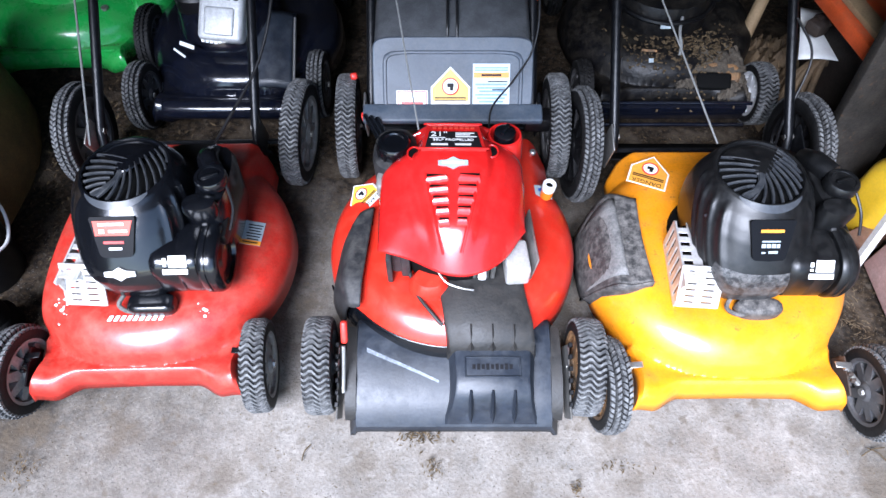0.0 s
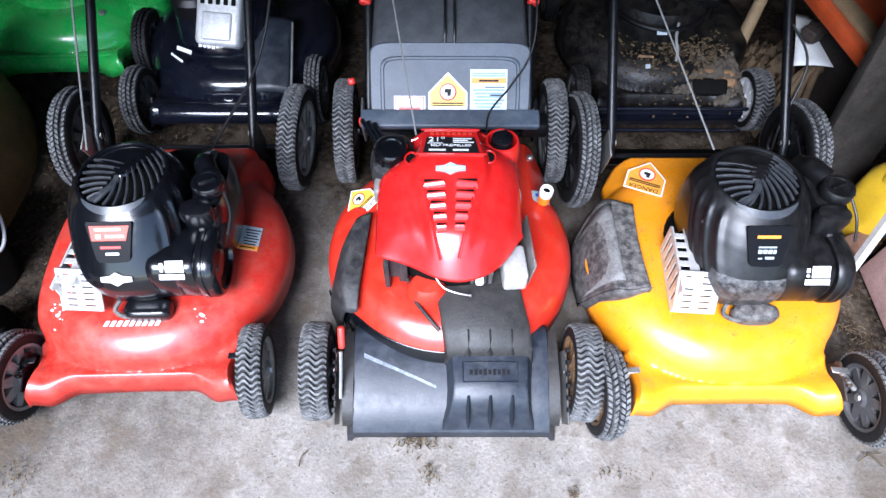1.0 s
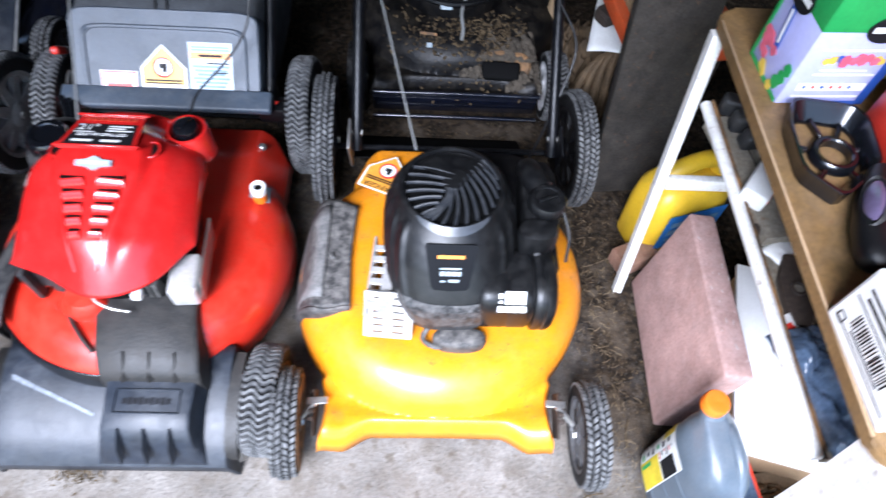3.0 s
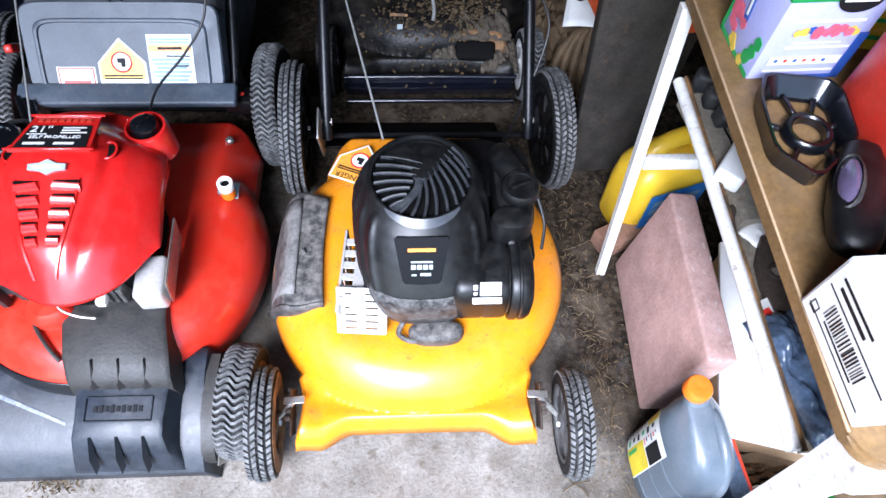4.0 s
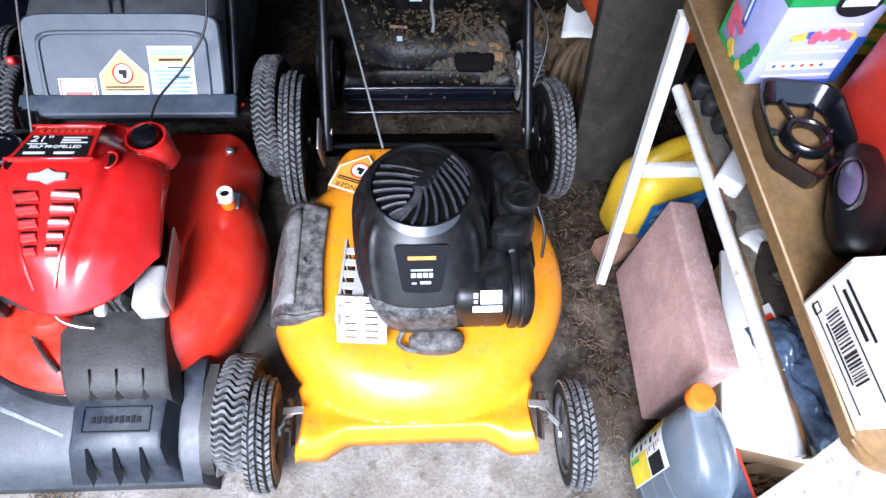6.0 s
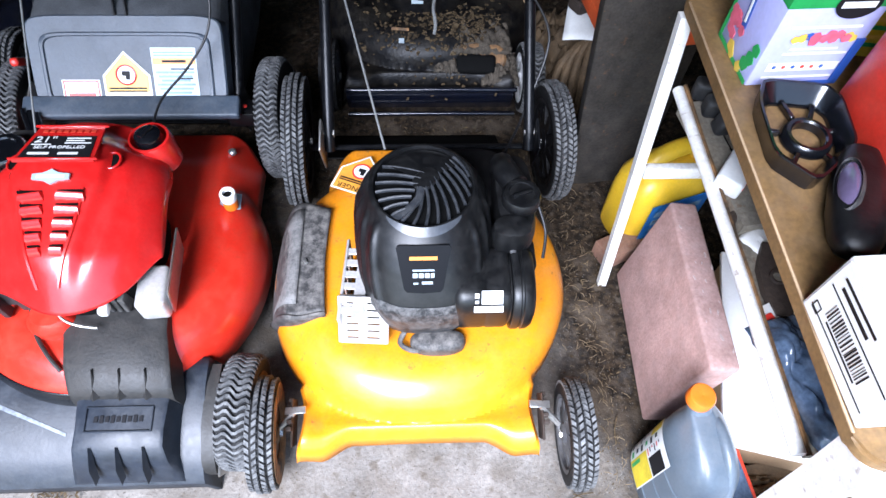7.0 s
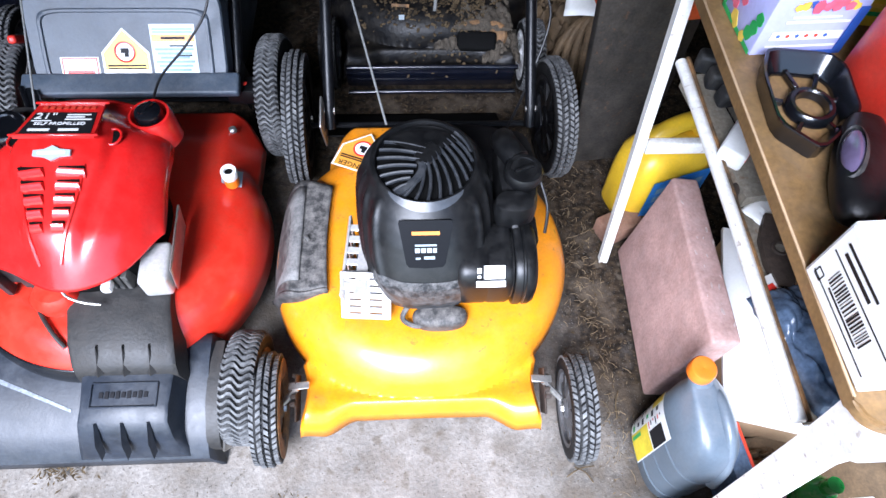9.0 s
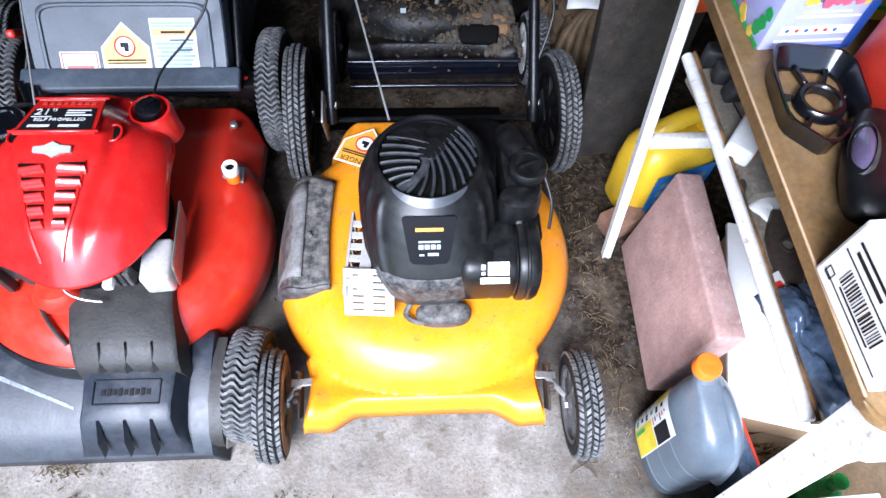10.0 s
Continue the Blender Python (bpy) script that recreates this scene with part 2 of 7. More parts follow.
for m, level in ((TUBE, 0.28), (INK, 0.15), (BADGE, 0.12), (GLOSS, 0.55), (SATIN, 0.42), (BLACK, 0.35), (DARK, 0.1), (DULL, 0.35), (GRIMY, 0.25), (PLANK, 0.2), (LUMBER, 0.15), (CABLE, 0.3), (FABRIC, 0.2), (STRAW, 0.1), (RUBBER_DARK, 0.25), (NOSE, 0.4)):
    m.node_tree.nodes["Principled BSDF"].inputs["Specular IOR Level"].default_value = level


def soil_and_shade_floor(m):
    """Soil and leaf mould trodden over the concrete in ragged drifts, thick towards the back and the bench; shade there
    and at the left is painted in with it.
    """
    t = m.node_tree
    n, link = t.nodes, t.links.new
    b = n["Principled BSDF"]
    b.inputs["Specular IOR Level"].default_value = 0.2
    old = b.inputs["Base Color"].links[0].from_socket
    geo = n.new("ShaderNodeNewGeometry")
    sep = n.new("ShaderNodeSeparateXYZ")
    link(geo.outputs["Position"], sep.inputs[0])
    drift = n.new("ShaderNodeTexNoise")
    drift.inputs["Scale"].default_value = 4.5
    drift.inputs["Detail"].default_value = 9
    drift.inputs["Roughness"].default_value = 0.72
    link(geo.outputs["Position"], drift.inputs["Vector"])
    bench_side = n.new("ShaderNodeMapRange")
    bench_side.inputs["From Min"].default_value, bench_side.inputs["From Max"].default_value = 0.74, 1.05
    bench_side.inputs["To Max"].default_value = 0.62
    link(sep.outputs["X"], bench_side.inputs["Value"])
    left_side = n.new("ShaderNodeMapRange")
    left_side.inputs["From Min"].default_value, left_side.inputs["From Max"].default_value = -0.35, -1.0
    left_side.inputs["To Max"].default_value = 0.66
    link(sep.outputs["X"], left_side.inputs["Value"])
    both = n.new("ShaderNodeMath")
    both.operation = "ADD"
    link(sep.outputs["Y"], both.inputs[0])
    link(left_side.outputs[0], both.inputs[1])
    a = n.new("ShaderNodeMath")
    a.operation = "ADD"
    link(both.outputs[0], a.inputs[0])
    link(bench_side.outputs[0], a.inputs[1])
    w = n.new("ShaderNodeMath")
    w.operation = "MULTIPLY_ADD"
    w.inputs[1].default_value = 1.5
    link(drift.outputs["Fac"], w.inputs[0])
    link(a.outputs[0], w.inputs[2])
    # mask lays soil plus painted shade towards back, bench and left
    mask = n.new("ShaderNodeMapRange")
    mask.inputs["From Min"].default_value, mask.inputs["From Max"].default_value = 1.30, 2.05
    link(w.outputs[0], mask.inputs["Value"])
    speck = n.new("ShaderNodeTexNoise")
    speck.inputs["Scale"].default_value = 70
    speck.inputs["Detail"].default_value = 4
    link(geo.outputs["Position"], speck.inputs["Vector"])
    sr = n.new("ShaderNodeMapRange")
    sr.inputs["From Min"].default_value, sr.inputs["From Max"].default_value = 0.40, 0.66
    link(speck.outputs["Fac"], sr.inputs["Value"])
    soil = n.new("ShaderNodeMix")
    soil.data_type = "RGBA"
    # soil tones set extra dark, so they carry the shade at the back too
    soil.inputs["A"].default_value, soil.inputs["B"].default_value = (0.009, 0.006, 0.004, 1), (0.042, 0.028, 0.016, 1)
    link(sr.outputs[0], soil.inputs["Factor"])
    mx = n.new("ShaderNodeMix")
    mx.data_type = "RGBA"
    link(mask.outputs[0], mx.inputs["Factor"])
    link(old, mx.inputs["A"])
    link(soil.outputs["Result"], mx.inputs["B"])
    out = mx.outputs["Result"]
    for size, low, high, colour, much in ((330, 0.66, 0.70, (0.40, 0.38, 0.34), 0.40), (210, 0.645, 0.68, (0.035, 0.027, 0.020), 0.6), (34, 0.60, 0.70, (0.100, 0.078, 0.056), 0.6), (9, 0.54, 0.66, (0.105, 0.082, 0.060), 0.5)):
        grit = n.new("ShaderNodeTexNoise")
        grit.inputs["Scale"].default_value = size
        grit.inputs["Detail"].default_value = 3
        link(geo.outputs["Position"], grit.inputs["Vector"])
        gr = n.new("ShaderNodeMapRange")
        gr.inputs["From Min"].default_value, gr.inputs["From Max"].default_value = low, high
        gr.inputs["To Max"].default_value = much
        link(grit.outputs["Fac"], gr.inputs["Value"])
        gm_ = n.new("ShaderNodeMix")
        gm_.data_type = "RGBA"
        gm_.inputs["B"].default_value = (*colour, 1)
        link(gr.outputs[0], gm_.inputs["Factor"])
        link(out, gm_.inputs["A"])
        out = gm_.outputs["Result"]
    link(out, b.inputs["Base Color"])
    return m


FLOOR = soil_and_shade_floor(mat("trodden concrete, soil and painted shade", (0.278, 0.252, 0.224), 0.85, var=0.40, scale=7, bump=1.0, fine=150, dust=0.80, dust_color=(0.150, 0.124, 0.100)))


# ---- mesh helpers ----
def part(name, bm, material, parent=None, label="", m=None, sharp=38, smooth=True):
    """One bmesh as one mesh object, under a thing or under a part."""
    bmesh.ops.recalc_face_normals(bm, faces=bm.faces[:])
    if smooth:
        for f in bm.faces:
            f.smooth = True
        for e in bm.edges:
            if len(e.link_faces) == 2 and e.calc_face_angle(0) > radians(sharp):
                e.smooth = False
    me = bpy.data.meshes.new(name)
    bm.to_mesh(me)
    bm.free()
    me.materials.append(material)
    ob = new(name, me)
    if m is not None:
        ob.matrix_basis = m if parent is None or parent.parent is None else parent.matrix_basis.inverted() @ m
    if parent is not None:
        ob.parent = parent
    if label:
        ob["label"] = label
    return ob


def thing(name, m, label, category, group="", kind=""):
    ob = new(name)
    ob.empty_display_size = 0.1
    ob.matrix_basis = m
    return tagged(ob, label, category, group, kind)


def box(bm, size, loc=(0, 0, 0), rot=(0, 0, 0), bevel=0.0, seg=2):
    m = pose(*loc, *rot) @ Matrix.Diagonal((*size, 1))
    vs = bmesh.ops.create_cube(bm, size=1.0, matrix=m)["verts"]
    if bevel > 0:
        es = list({e for v in vs for e in v.link_edges})
        bmesh.ops.bevel(bm, geom=es, offset=bevel, segments=seg, profile=0.5, affect="EDGES")
    return bm


def bx(size, loc=(0, 0, 0), rot=(0, 0, 0), bevel=0.0, seg=2):
    return box(bmesh.new(), size, loc, rot, bevel, seg)


def loft(bm, loops, caps=True, closed=True):
    rows = [[bm.verts.new(p) for p in loop] for loop in loops]
    for a, b in zip(rows, rows[1:]):
        k = len(a)
        for i in range(k if closed else k - 1):
            j = (i + 1) % k
            bm.faces.new((a[i], a[j], b[j], b[i]))
    if caps and closed:
        bm.faces.new(rows[0][::-1])
        bm.faces.new(rows[-1])
    return bm


def grid(bm, nu, nv, f):
    rows = [[bm.verts.new(f(i / (nu - 1), j / (nv - 1))) for i in range(nu)] for j in range(nv)]
    for a, b in zip(rows, rows[1:]):
        for i in range(nu - 1):
            bm.faces.new((a[i], a[i + 1], b[i + 1], b[i]))
    return bm


def lathe(bm, profile, n=32, m=Matrix(), caps=False):
    """Turn (radius, height) round the local z axis of m."""
    loops = [[m @ Vector((r * math.cos(2 * math.pi * i / n), r * math.sin(2 * math.pi * i / n), h)) for i in range(n)] for r, h in profile]
    return loft(bm, loops, caps)


def tube(bm, pts, r, n=8, caps=True):
    pts = [Vector(p) for p in pts]
    loops, side = [], None
    for i, p in enumerate(pts):
        d = (pts[min(i + 1, len(pts) - 1)] - pts[max(i - 1, 0)]).normalized()
        if side is None:
            side = d.orthogonal().normalized()
        side = (side - d * side.dot(d)).normalized()
        up = d.cross(side)
        loops.append([p + r * (math.cos(2 * math.pi * k / n) * side + math.sin(2 * math.pi * k / n) * up) for k in range(n)])
    return loft(bm, loops, caps)


def curve_pts(pts, k=8):
    """A smooth line through the points."""
    pts = [Vector(p) for p in pts]
    out = []
    for i in range(len(pts) - 1):
        p0, p1, p2, p3 = pts[max(i - 1, 0)], pts[i], pts[i + 1], pts[min(i + 2, len(pts) - 1)]
        for s in range(k):
            t = s / k
            out.append(0.5 * ((2 * p1) + (p2 - p0) * t + (2 * p0 - 5 * p1 + 4 * p2 - p3) * t * t + (3 * p1 - p0 - 3 * p2 + p3) * t ** 3))
    return out + [pts[-1]]


def egg(cx, cy, z, hw, rear, front, n=40, e=2.6):
    """A closed outline with its own reach to the rear (+y) and the front (-y)."""
    out = []
    for i in range(n):
        a = 2 * math.pi * i / n
        c, s = math.cos(a), math.sin(a)
        x = hw * math.copysign(abs(c) ** (2 / e), c)
        y = (rear if s > 0 else front) * math.copysign(abs(s) ** (2 / e), s)
        out.append((cx + x, cy + y, z))
    return out


def step(a, b, x):
    t = min(1, max(0, (x - a) / (b - a)))
    return t * t * (3 - 2 * t)


def prism(bm, outline, thick, m=Matrix()):
    """A flat outline given depth along the local z axis."""
    return loft(bm, [[m @ Vector((x, y, 0)) for x, y in outline], [m @ Vector((x, y, thick)) for x, y in outline]])


def plaque(name, w, h, m, material, parent, label="", thick=0.0012):
    return part(name, bx((w, h, thick), (0, 0, thick / 2)), material, parent, label, m)


def bars(name, rows, m, material, parent, label=""):
    """Unreadable print: flat bars, each (x, y, width, height)."""
    for x, y, w, h in rows:
        ob = part(name, bx((w, h, 0.0006), (x, y, 0.0016)), material, parent, label, m, smooth=False)
    return ob


def lettering(name, text, size, m, material, parent):
    cu = bpy.data.curves.new(name, "FONT")
    cu.body, cu.size, cu.align_x, cu.align_y, cu.extrude = text, size, "CENTER", "CENTER", 0.0004
    tmp = bpy.data.objects.new(name, cu)
    scene.collection.objects.link(tmp)
    me = bpy.data.meshes.new_from_object(tmp.evaluated_get(bpy.context.evaluated_depsgraph_get()))
    bpy.data.objects.remove(tmp)
    bpy.data.curves.remove(cu)
    me.materials.clear()
    me.materials.append(material)
    ob = new(name, me)
    ob.matrix_basis = m @ pose(0, 0, 0.0018)
    ob.parent = parent
    return ob


# ---- structure ----
def setting(name, bm, material, label, category):
    return tagged(part(name, bm, material, None, "", smooth=False), label, category, kind="structure")


bm = bmesh.new()
grid(bm, 90, 70, lambda u, v: (-2.6 + 5.2 * u, -3.0 + 6.0 * v, 0.004 * noise.noise((u * 9, v * 9, 0)) - 0.003))
box(bm, (5.2, 6.0, 0.1), (0, 0, -0.065))
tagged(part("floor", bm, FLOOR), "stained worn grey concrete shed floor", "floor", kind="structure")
bm = bmesh.new()
grid(bm, 12, 12, lambda u, v: (-60 + 120 * u, -60 + 120 * v, -0.12))
setting("ground", bm, CONCRETE, "grey yard ground outside the shed", "ground")


def board_wall(name, length, height, m, label):
    base = part(name, bx((length, 0.04, height), (0, 0.03, height / 2)), LUMBER, None, "", m, smooth=False)
    tagged(base, label, "wall", kind="structure")
    k = int(length / 0.145)
    mesh = None
    for i in range(k):
        if mesh is None:
            first = part("board", bx((0.138, 0.02, height), (0, 0, 0), (0, 0, 0), 0.002, 1), LUMBER, base)
            mesh = first.data
            ob = first
        else:
            ob = new("board", mesh)
            ob.parent = base
        ob.matrix_basis = pose(-length / 2 + 0.0725 + i * 0.145, 0, height / 2)
    return base


board_wall("wall_back", 5.2, 2.1, pose(0, 2.93, 0, 0, 0, 0), "dark wall of old upright boards")
board_wall("wall_left", 5.0, 2.1, pose(-2.53, 0.4, 0, 0, 0, 90), "dark wall of old upright boards")
board_wall("wall_right", 5.0, 2.1, pose(2.53, 0.4, 0, 0, 0, -90), "dark wall of old upright boards")
# unseen roof; its front edge sets how far light reaches in
ROOF_FRONT = -0.30
setting("ceiling", bx((5.3, 3.1 - ROOF_FRONT, 0.06), (0, (3.1 + ROOF_FRONT) / 2, 2.05)), LUMBER, "unseen dark boarded shed roof over the mowers", "ceiling")
# unseen wall pieces added beside the doorway to limit light from the sides
setting("added_wall_left", bx((0.34, 0.05, 2.05), (-2.36, -0.30, 1.02)), LUMBER, "unseen dark boarded wall piece added beside the doorway", "wall")
setting("added_wall_right", bx((0.70, 0.05, 2.05), (2.18, -0.30, 1.02)), LUMBER, "unseen dark boarded wall piece added beside the doorway", "wall")


# ---- mowers ----
AX = pose(0, 0, 0, 0, 90, 0)


def tyre_mesh(r, w):
    """The carcass, coloured dark to paint shade into the grooves left open between the lugs."""
    return lathe(bmesh.new(), [(0.70 * r, -0.46 * w), (0.78 * r, -0.52 * w), (0.86 * r, -0.525 * w), (0.93 * r, -0.50 * w), (0.965 * r, -0.40 * w), (0.972 * r, 0),
                               (0.965 * r, 0.40 * w), (0.93 * r, 0.50 * w), (0.86 * r, 0.525 * w), (0.78 * r, 0.52 * w), (0.70 * r, 0.46 * w), (0.70 * r, -0.46 * w)], 48, AX)


def tread_mesh(r, w, style):
    """Raised lugs: wavy ribs across the tyre, or staggered blocks."""
    bm = bmesh.new()
    if style == "wave":
        k = int(2 * math.pi * r / 0.0125)
        for i in range(k):
            a0 = 2 * math.pi * i / k
            da = 0.0038 / r
            loops = []
            for q in [-0.50 + 0.1 * n for n in range(11)]:
                a = a0 + 0.0052 / r * math.sin(q * 11.5) + 0.010 / r * q
                top = r * (1.0 - 0.06 * max(0, abs(q) - 0.34) / 0.16)
                loops.append([(q * w, math.cos(b) * rr, math.sin(b) * rr) for b, rr in
                              ((a - da, top * 0.955), (a - da * 0.7, top + 0.0035), (a + da * 0.7, top + 0.0035), (a + da, top * 0.955))])
            loft(bm, loops)
    else:
        k = int(2 * math.pi * r / 0.0128)
        for i in range(k):
            for row, q in enumerate((-0.40, -0.135, 0.135, 0.40)):
                a = 2 * math.pi * (i + 0.5 * (row % 2)) / k
                da, dq = 0.0042 / r, 0.098
                top = r * (1.0 - 0.05 * max(0, abs(q) - 0.2) / 0.2)
                sk = 0.0026 / r * (1 if row % 2 else -1)
                lo = [((q - dq) * w, a - da + sk), ((q + dq) * w, a - da - sk), ((q + dq) * w, a + da - sk), ((q - dq) * w, a + da + sk)]
                loft(bm, [[(x, math.cos(b) * top * 0.95, math.sin(b) * top * 0.95) for x, b in lo],
                          [(q * w + (x - q * w) * 0.84, math.cos(b) * (top + 0.0035), math.sin(b) * (top + 0.0035)) for x, b in lo]])
    return bm


def rim_mesh(r, w):
    bm = bmesh.new()
    lathe(bm, [(0.70 * r, -0.47 * w), (0.73 * r, -0.51 * w), (0.66 * r, -0.47 * w), (0.61 * r, -0.25 * w), (0.61 * r, -0.04 * w), (0.20 * r, -0.03 * w), (0.20 * r, 0.03 * w), (0.61 * r, 0.04 * w),
               (0.61 * r, 0.25 * w), (0.66 * r, 0.47 * w), (0.73 * r, 0.51 * w), (0.70 * r, 0.47 * w)], 40, AX)
    return bm


def wheel(parent, x, y, r, w, rim, rubber, style="block", lean=0, turn=0, z=None, spokes=9):
    wh = part("wheel", rim_mesh(r, w), rim, parent, m=pose(x, y, r + 0.0035 if z is None else z, 0, lean, turn))
    # darker rubber than the lugs, so the grooves look shaded
    part("tyre", tyre_mesh(r, w), RUBBER_DARK, wh)
    part("tread", tread_mesh(r, w, style), rubber, wh, "dusty raised tread")
    part("hub", lathe(bmesh.new(), [(0.02 * r, -0.56 * w), (0.15 * r, -0.56 * w), (0.21 * r, -0.45 * w), (0.21 * r, 0.45 * w), (0.15 * r, 0.56 * w), (0.02 * r, 0.56 * w)], 20, AX, True), rim, wh)
    mesh = None
    for i in range(spokes):
        if mesh is None:
            bm = bmesh.new()
            a, b = 0.008 + 0.05 * r, 0.009
            loft(bm, [[(-0.44 * w, -a, 0.16 * r), (0.44 * w, -a, 0.16 * r), (0.44 * w, a, 0.16 * r), (-0.44 * w, a, 0.16 * r)],
                      [(-0.36 * w, -b, 0.64 * r), (0.36 * w, -b, 0.64 * r), (0.36 * w, b, 0.64 * r), (-0.36 * w, b, 0.64 * r)]])
            mesh = part("spoke", bm, rim, wh).data
        else:
            ob = new("spoke", mesh)
            ob.parent = wh
            ob.matrix_basis = pose(0, 0, 0, 360 * i / spokes, 0, 0)
    bolt = lathe(bmesh.new(), [(0.0, -0.66 * w), (0.008, -0.66 * w), (0.009, -0.5 * w), (0.009, 0.5 * w), (0.008, 0.66 * w), (0.0, 0.66 * w)], 6, AX)
    part("axle_bolt", bolt, STEEL, wh)
    return wh


def drum_z(x, y, cx=0.005, cy=0.35, rad=0.305):
    """Height of the drum's rolled shoulder."""
    d = math.hypot(x - cx, y - cy)
    q = min(1.0, max(0.0, (d - (rad - 0.100)) / 0.100))
    return 0.205 - 0.095 * (1 - math.sqrt(max(0, 1 - q * q)))


def smax(a, b, k):
    """The larger of two heights, with a rounded meeting."""
    h = min(1.0, max(0.0, 0.5 + 0.5 * (a - b) / k))
    return b + (a - b) * h + k * h * (1 - h)


def deck_mesh(nose=True, cx=0.005, cy=0.35, rad=0.305, tail_l=0.185, tail_r=0.185, cut=1.0):
    """A stamped steel deck: a round drum with a rolled shoulder, and a flared nose between the front wheels."""
    def half(y, right):
        drum = math.sqrt(max(0.0, rad ** 2 - (y - cy) ** 2))
        if not right:
            drum = min(drum, cut)
        tail = (tail_r if right else tail_l) - 0.03 * step(0.62, 0.68, y) if y > cy else 0.0
        front = (0.228 - 0.012 * math.sin(math.pi * min(1, y / 0.13))) * (1 - step(0.125, 0.20, y)) if nose else 0.0
        return max(smax(drum, front, 0.03) if nose and y < 0.25 else max(drum, front), tail, 0.02)

    def height(x, y):
        d = math.hypot(x - cx, y - cy)
        drum = drum_z(x, y, cx, cy, rad)
        if y > cy:
            back = 0.205 - 0.02 * step(0.55, 0.68, y)
            w = tail_r if x > cx else tail_l
            drum = max(drum, back - 0.09 * step(w - 0.065, w + 0.015, abs(x - cx)))
        if not nose:
            return drum
        k = min(1.0, y / 0.035)
        apron = 0.072 + 0.056 * math.sqrt(max(0, 1 - (1 - k) ** 2)) - 0.007 * step(0.045, 0.085, y) + 0.010 * step(0.17, 0.215, abs(x)) * (1 - step(0.05, 0.10, y))
        if d > rad and y <= cy:
            drum = 0.11 - 0.9 * (d - rad)
        return smax(drum, apron - 0.03 * step(0.13, 0.20, y), 0.022)

    y0 = 0.0 if nose else cy - rad + 0.004
    nu, nv = 81, 120
    def f(u, v):
        y = y0 + (0.68 - y0) * v
        s = 2 * u - 1
        hw = half(y, s > 0)
        e = max(0.0, (abs(s) - 0.94) / 0.06)
        x = (math.copysign(0.94 + 0.06 * math.sin(e * math.pi / 2), s) if abs(s) > 0.94 else s) * hw
        yy = y + (0.028 * (1 - step(0.12, 0.185, abs(x))) * (1 - step(0.0, 0.07, y)) if nose else 0)
        h = height(x + (cx if not nose else 0), y)
        low = 0.072 + 0.012 * step(0.15, 0.35, y)
        h = low + (h - low) * math.sqrt(max(0, 1 - e * e))
        r = max(0.0, (v - 0.965) / 0.035)
        h = low + (h - low) * math.sqrt(max(0, 1 - r * r))
        return (x + (cx if not nose else cx * step(0.12, 0.3, y)), yy, h)
    return grid(bmesh.new(), nu, nv, f)


def thicken(ob, t):
    mod = ob.modifiers.new("thickness", "SOLIDIFY")
    mod.thickness, mod.offset = t, -1
    return ob


def chute(parent, material, hang=0.0):
    """Black side discharge flap with a flat top plate and a rounded outer face."""
    if hang:
        def drape(u, v):
            w = 2 * v - 1
            return (-0.205 - 0.070 * u - 0.012 * math.sin(v * math.pi), 0.272 + (0.085 - 0.020 * u) * w, 0.168 - 0.010 * u - hang * max(0, (u - 0.25) / 0.75) ** 1.6)
        return thicken(part("discharge_flap", grid(bmesh.new(), 16, 16, drape), GLOSS, parent, "short black hanging flap"), 0.005)
    def f(u, v):
        x = -0.172 - 0.130 * u
        z = 0.222 - 0.004 * u - 0.155 * max(0, (u - 0.48) / 0.52) ** 2.0
        c = 0.355 + 0.010 * u
        span = 0.118 + 0.012 * step(0.0, 0.4, u) - 0.045 * max(0, (u - 0.4) / 0.6) ** 2
        return (x - 0.006 * math.sin(v * math.pi), c + span * (2 * v - 1), z)
    flap = thicken(part("discharge_flap", grid(bmesh.new(), 22, 22, f), material, parent, "scuffed black plastic flap"), 0.005)
    def g(u, v):
        x = -0.172 - 0.130 * u
        z = 0.222 - 0.155 * max(0, (u - 0.48) / 0.52) ** 2.0
        c = 0.355 + 0.010 * u
        span = 0.118 + 0.012 * step(0.0, 0.4, u) - 0.045 * max(0, (u - 0.4) / 0.6) ** 2
        return (x, c - span + 0.002, 0.085 + (z - 0.085) * v)
    thicken(part("flap_side", grid(bmesh.new(), 16, 6, g), material, parent), 0.004)
    pad = bmesh.new()
    def h(u, v):
        x = -0.226 - 0.070 * u
        q = (-x - 0.172) / 0.130
        z = 0.222 - 0.155 * max(0, (q - 0.48) / 0.52) ** 2.0 + 0.0035
        return (x, 0.362 + (0.108 - 0.030 * u * u) * (2 * v - 1), z)
    grid(pad, 10, 8, h)
    thicken(part("flap_panel", pad, CHALK, flap, "pale dusty outer panel"), 0.003)
    part("hinge_pin", bx((0.006, 0.012, 0.004), (-0.215, 0.345, 0.226), (0, 0, 30), 0.001), STEEL, flap)
    return flap


def thicken_ring(cx, cy, r0, r1, z0, z1, a0, a1):
    """A crescent ledge between two radii, thinning out at both ends."""
    def at(u, v):
        a = radians(a0 + (a1 - a0) * u)
        k = math.sin(math.pi * u) ** 0.6
        r = r0 + (r1 - r0) * v * k
        return (cx + r * math.cos(a), cy + r * math.sin(a), z0 + (z1 - z0) * v * k + 0.0012)
    return grid(bmesh.new(), 40, 5, at)


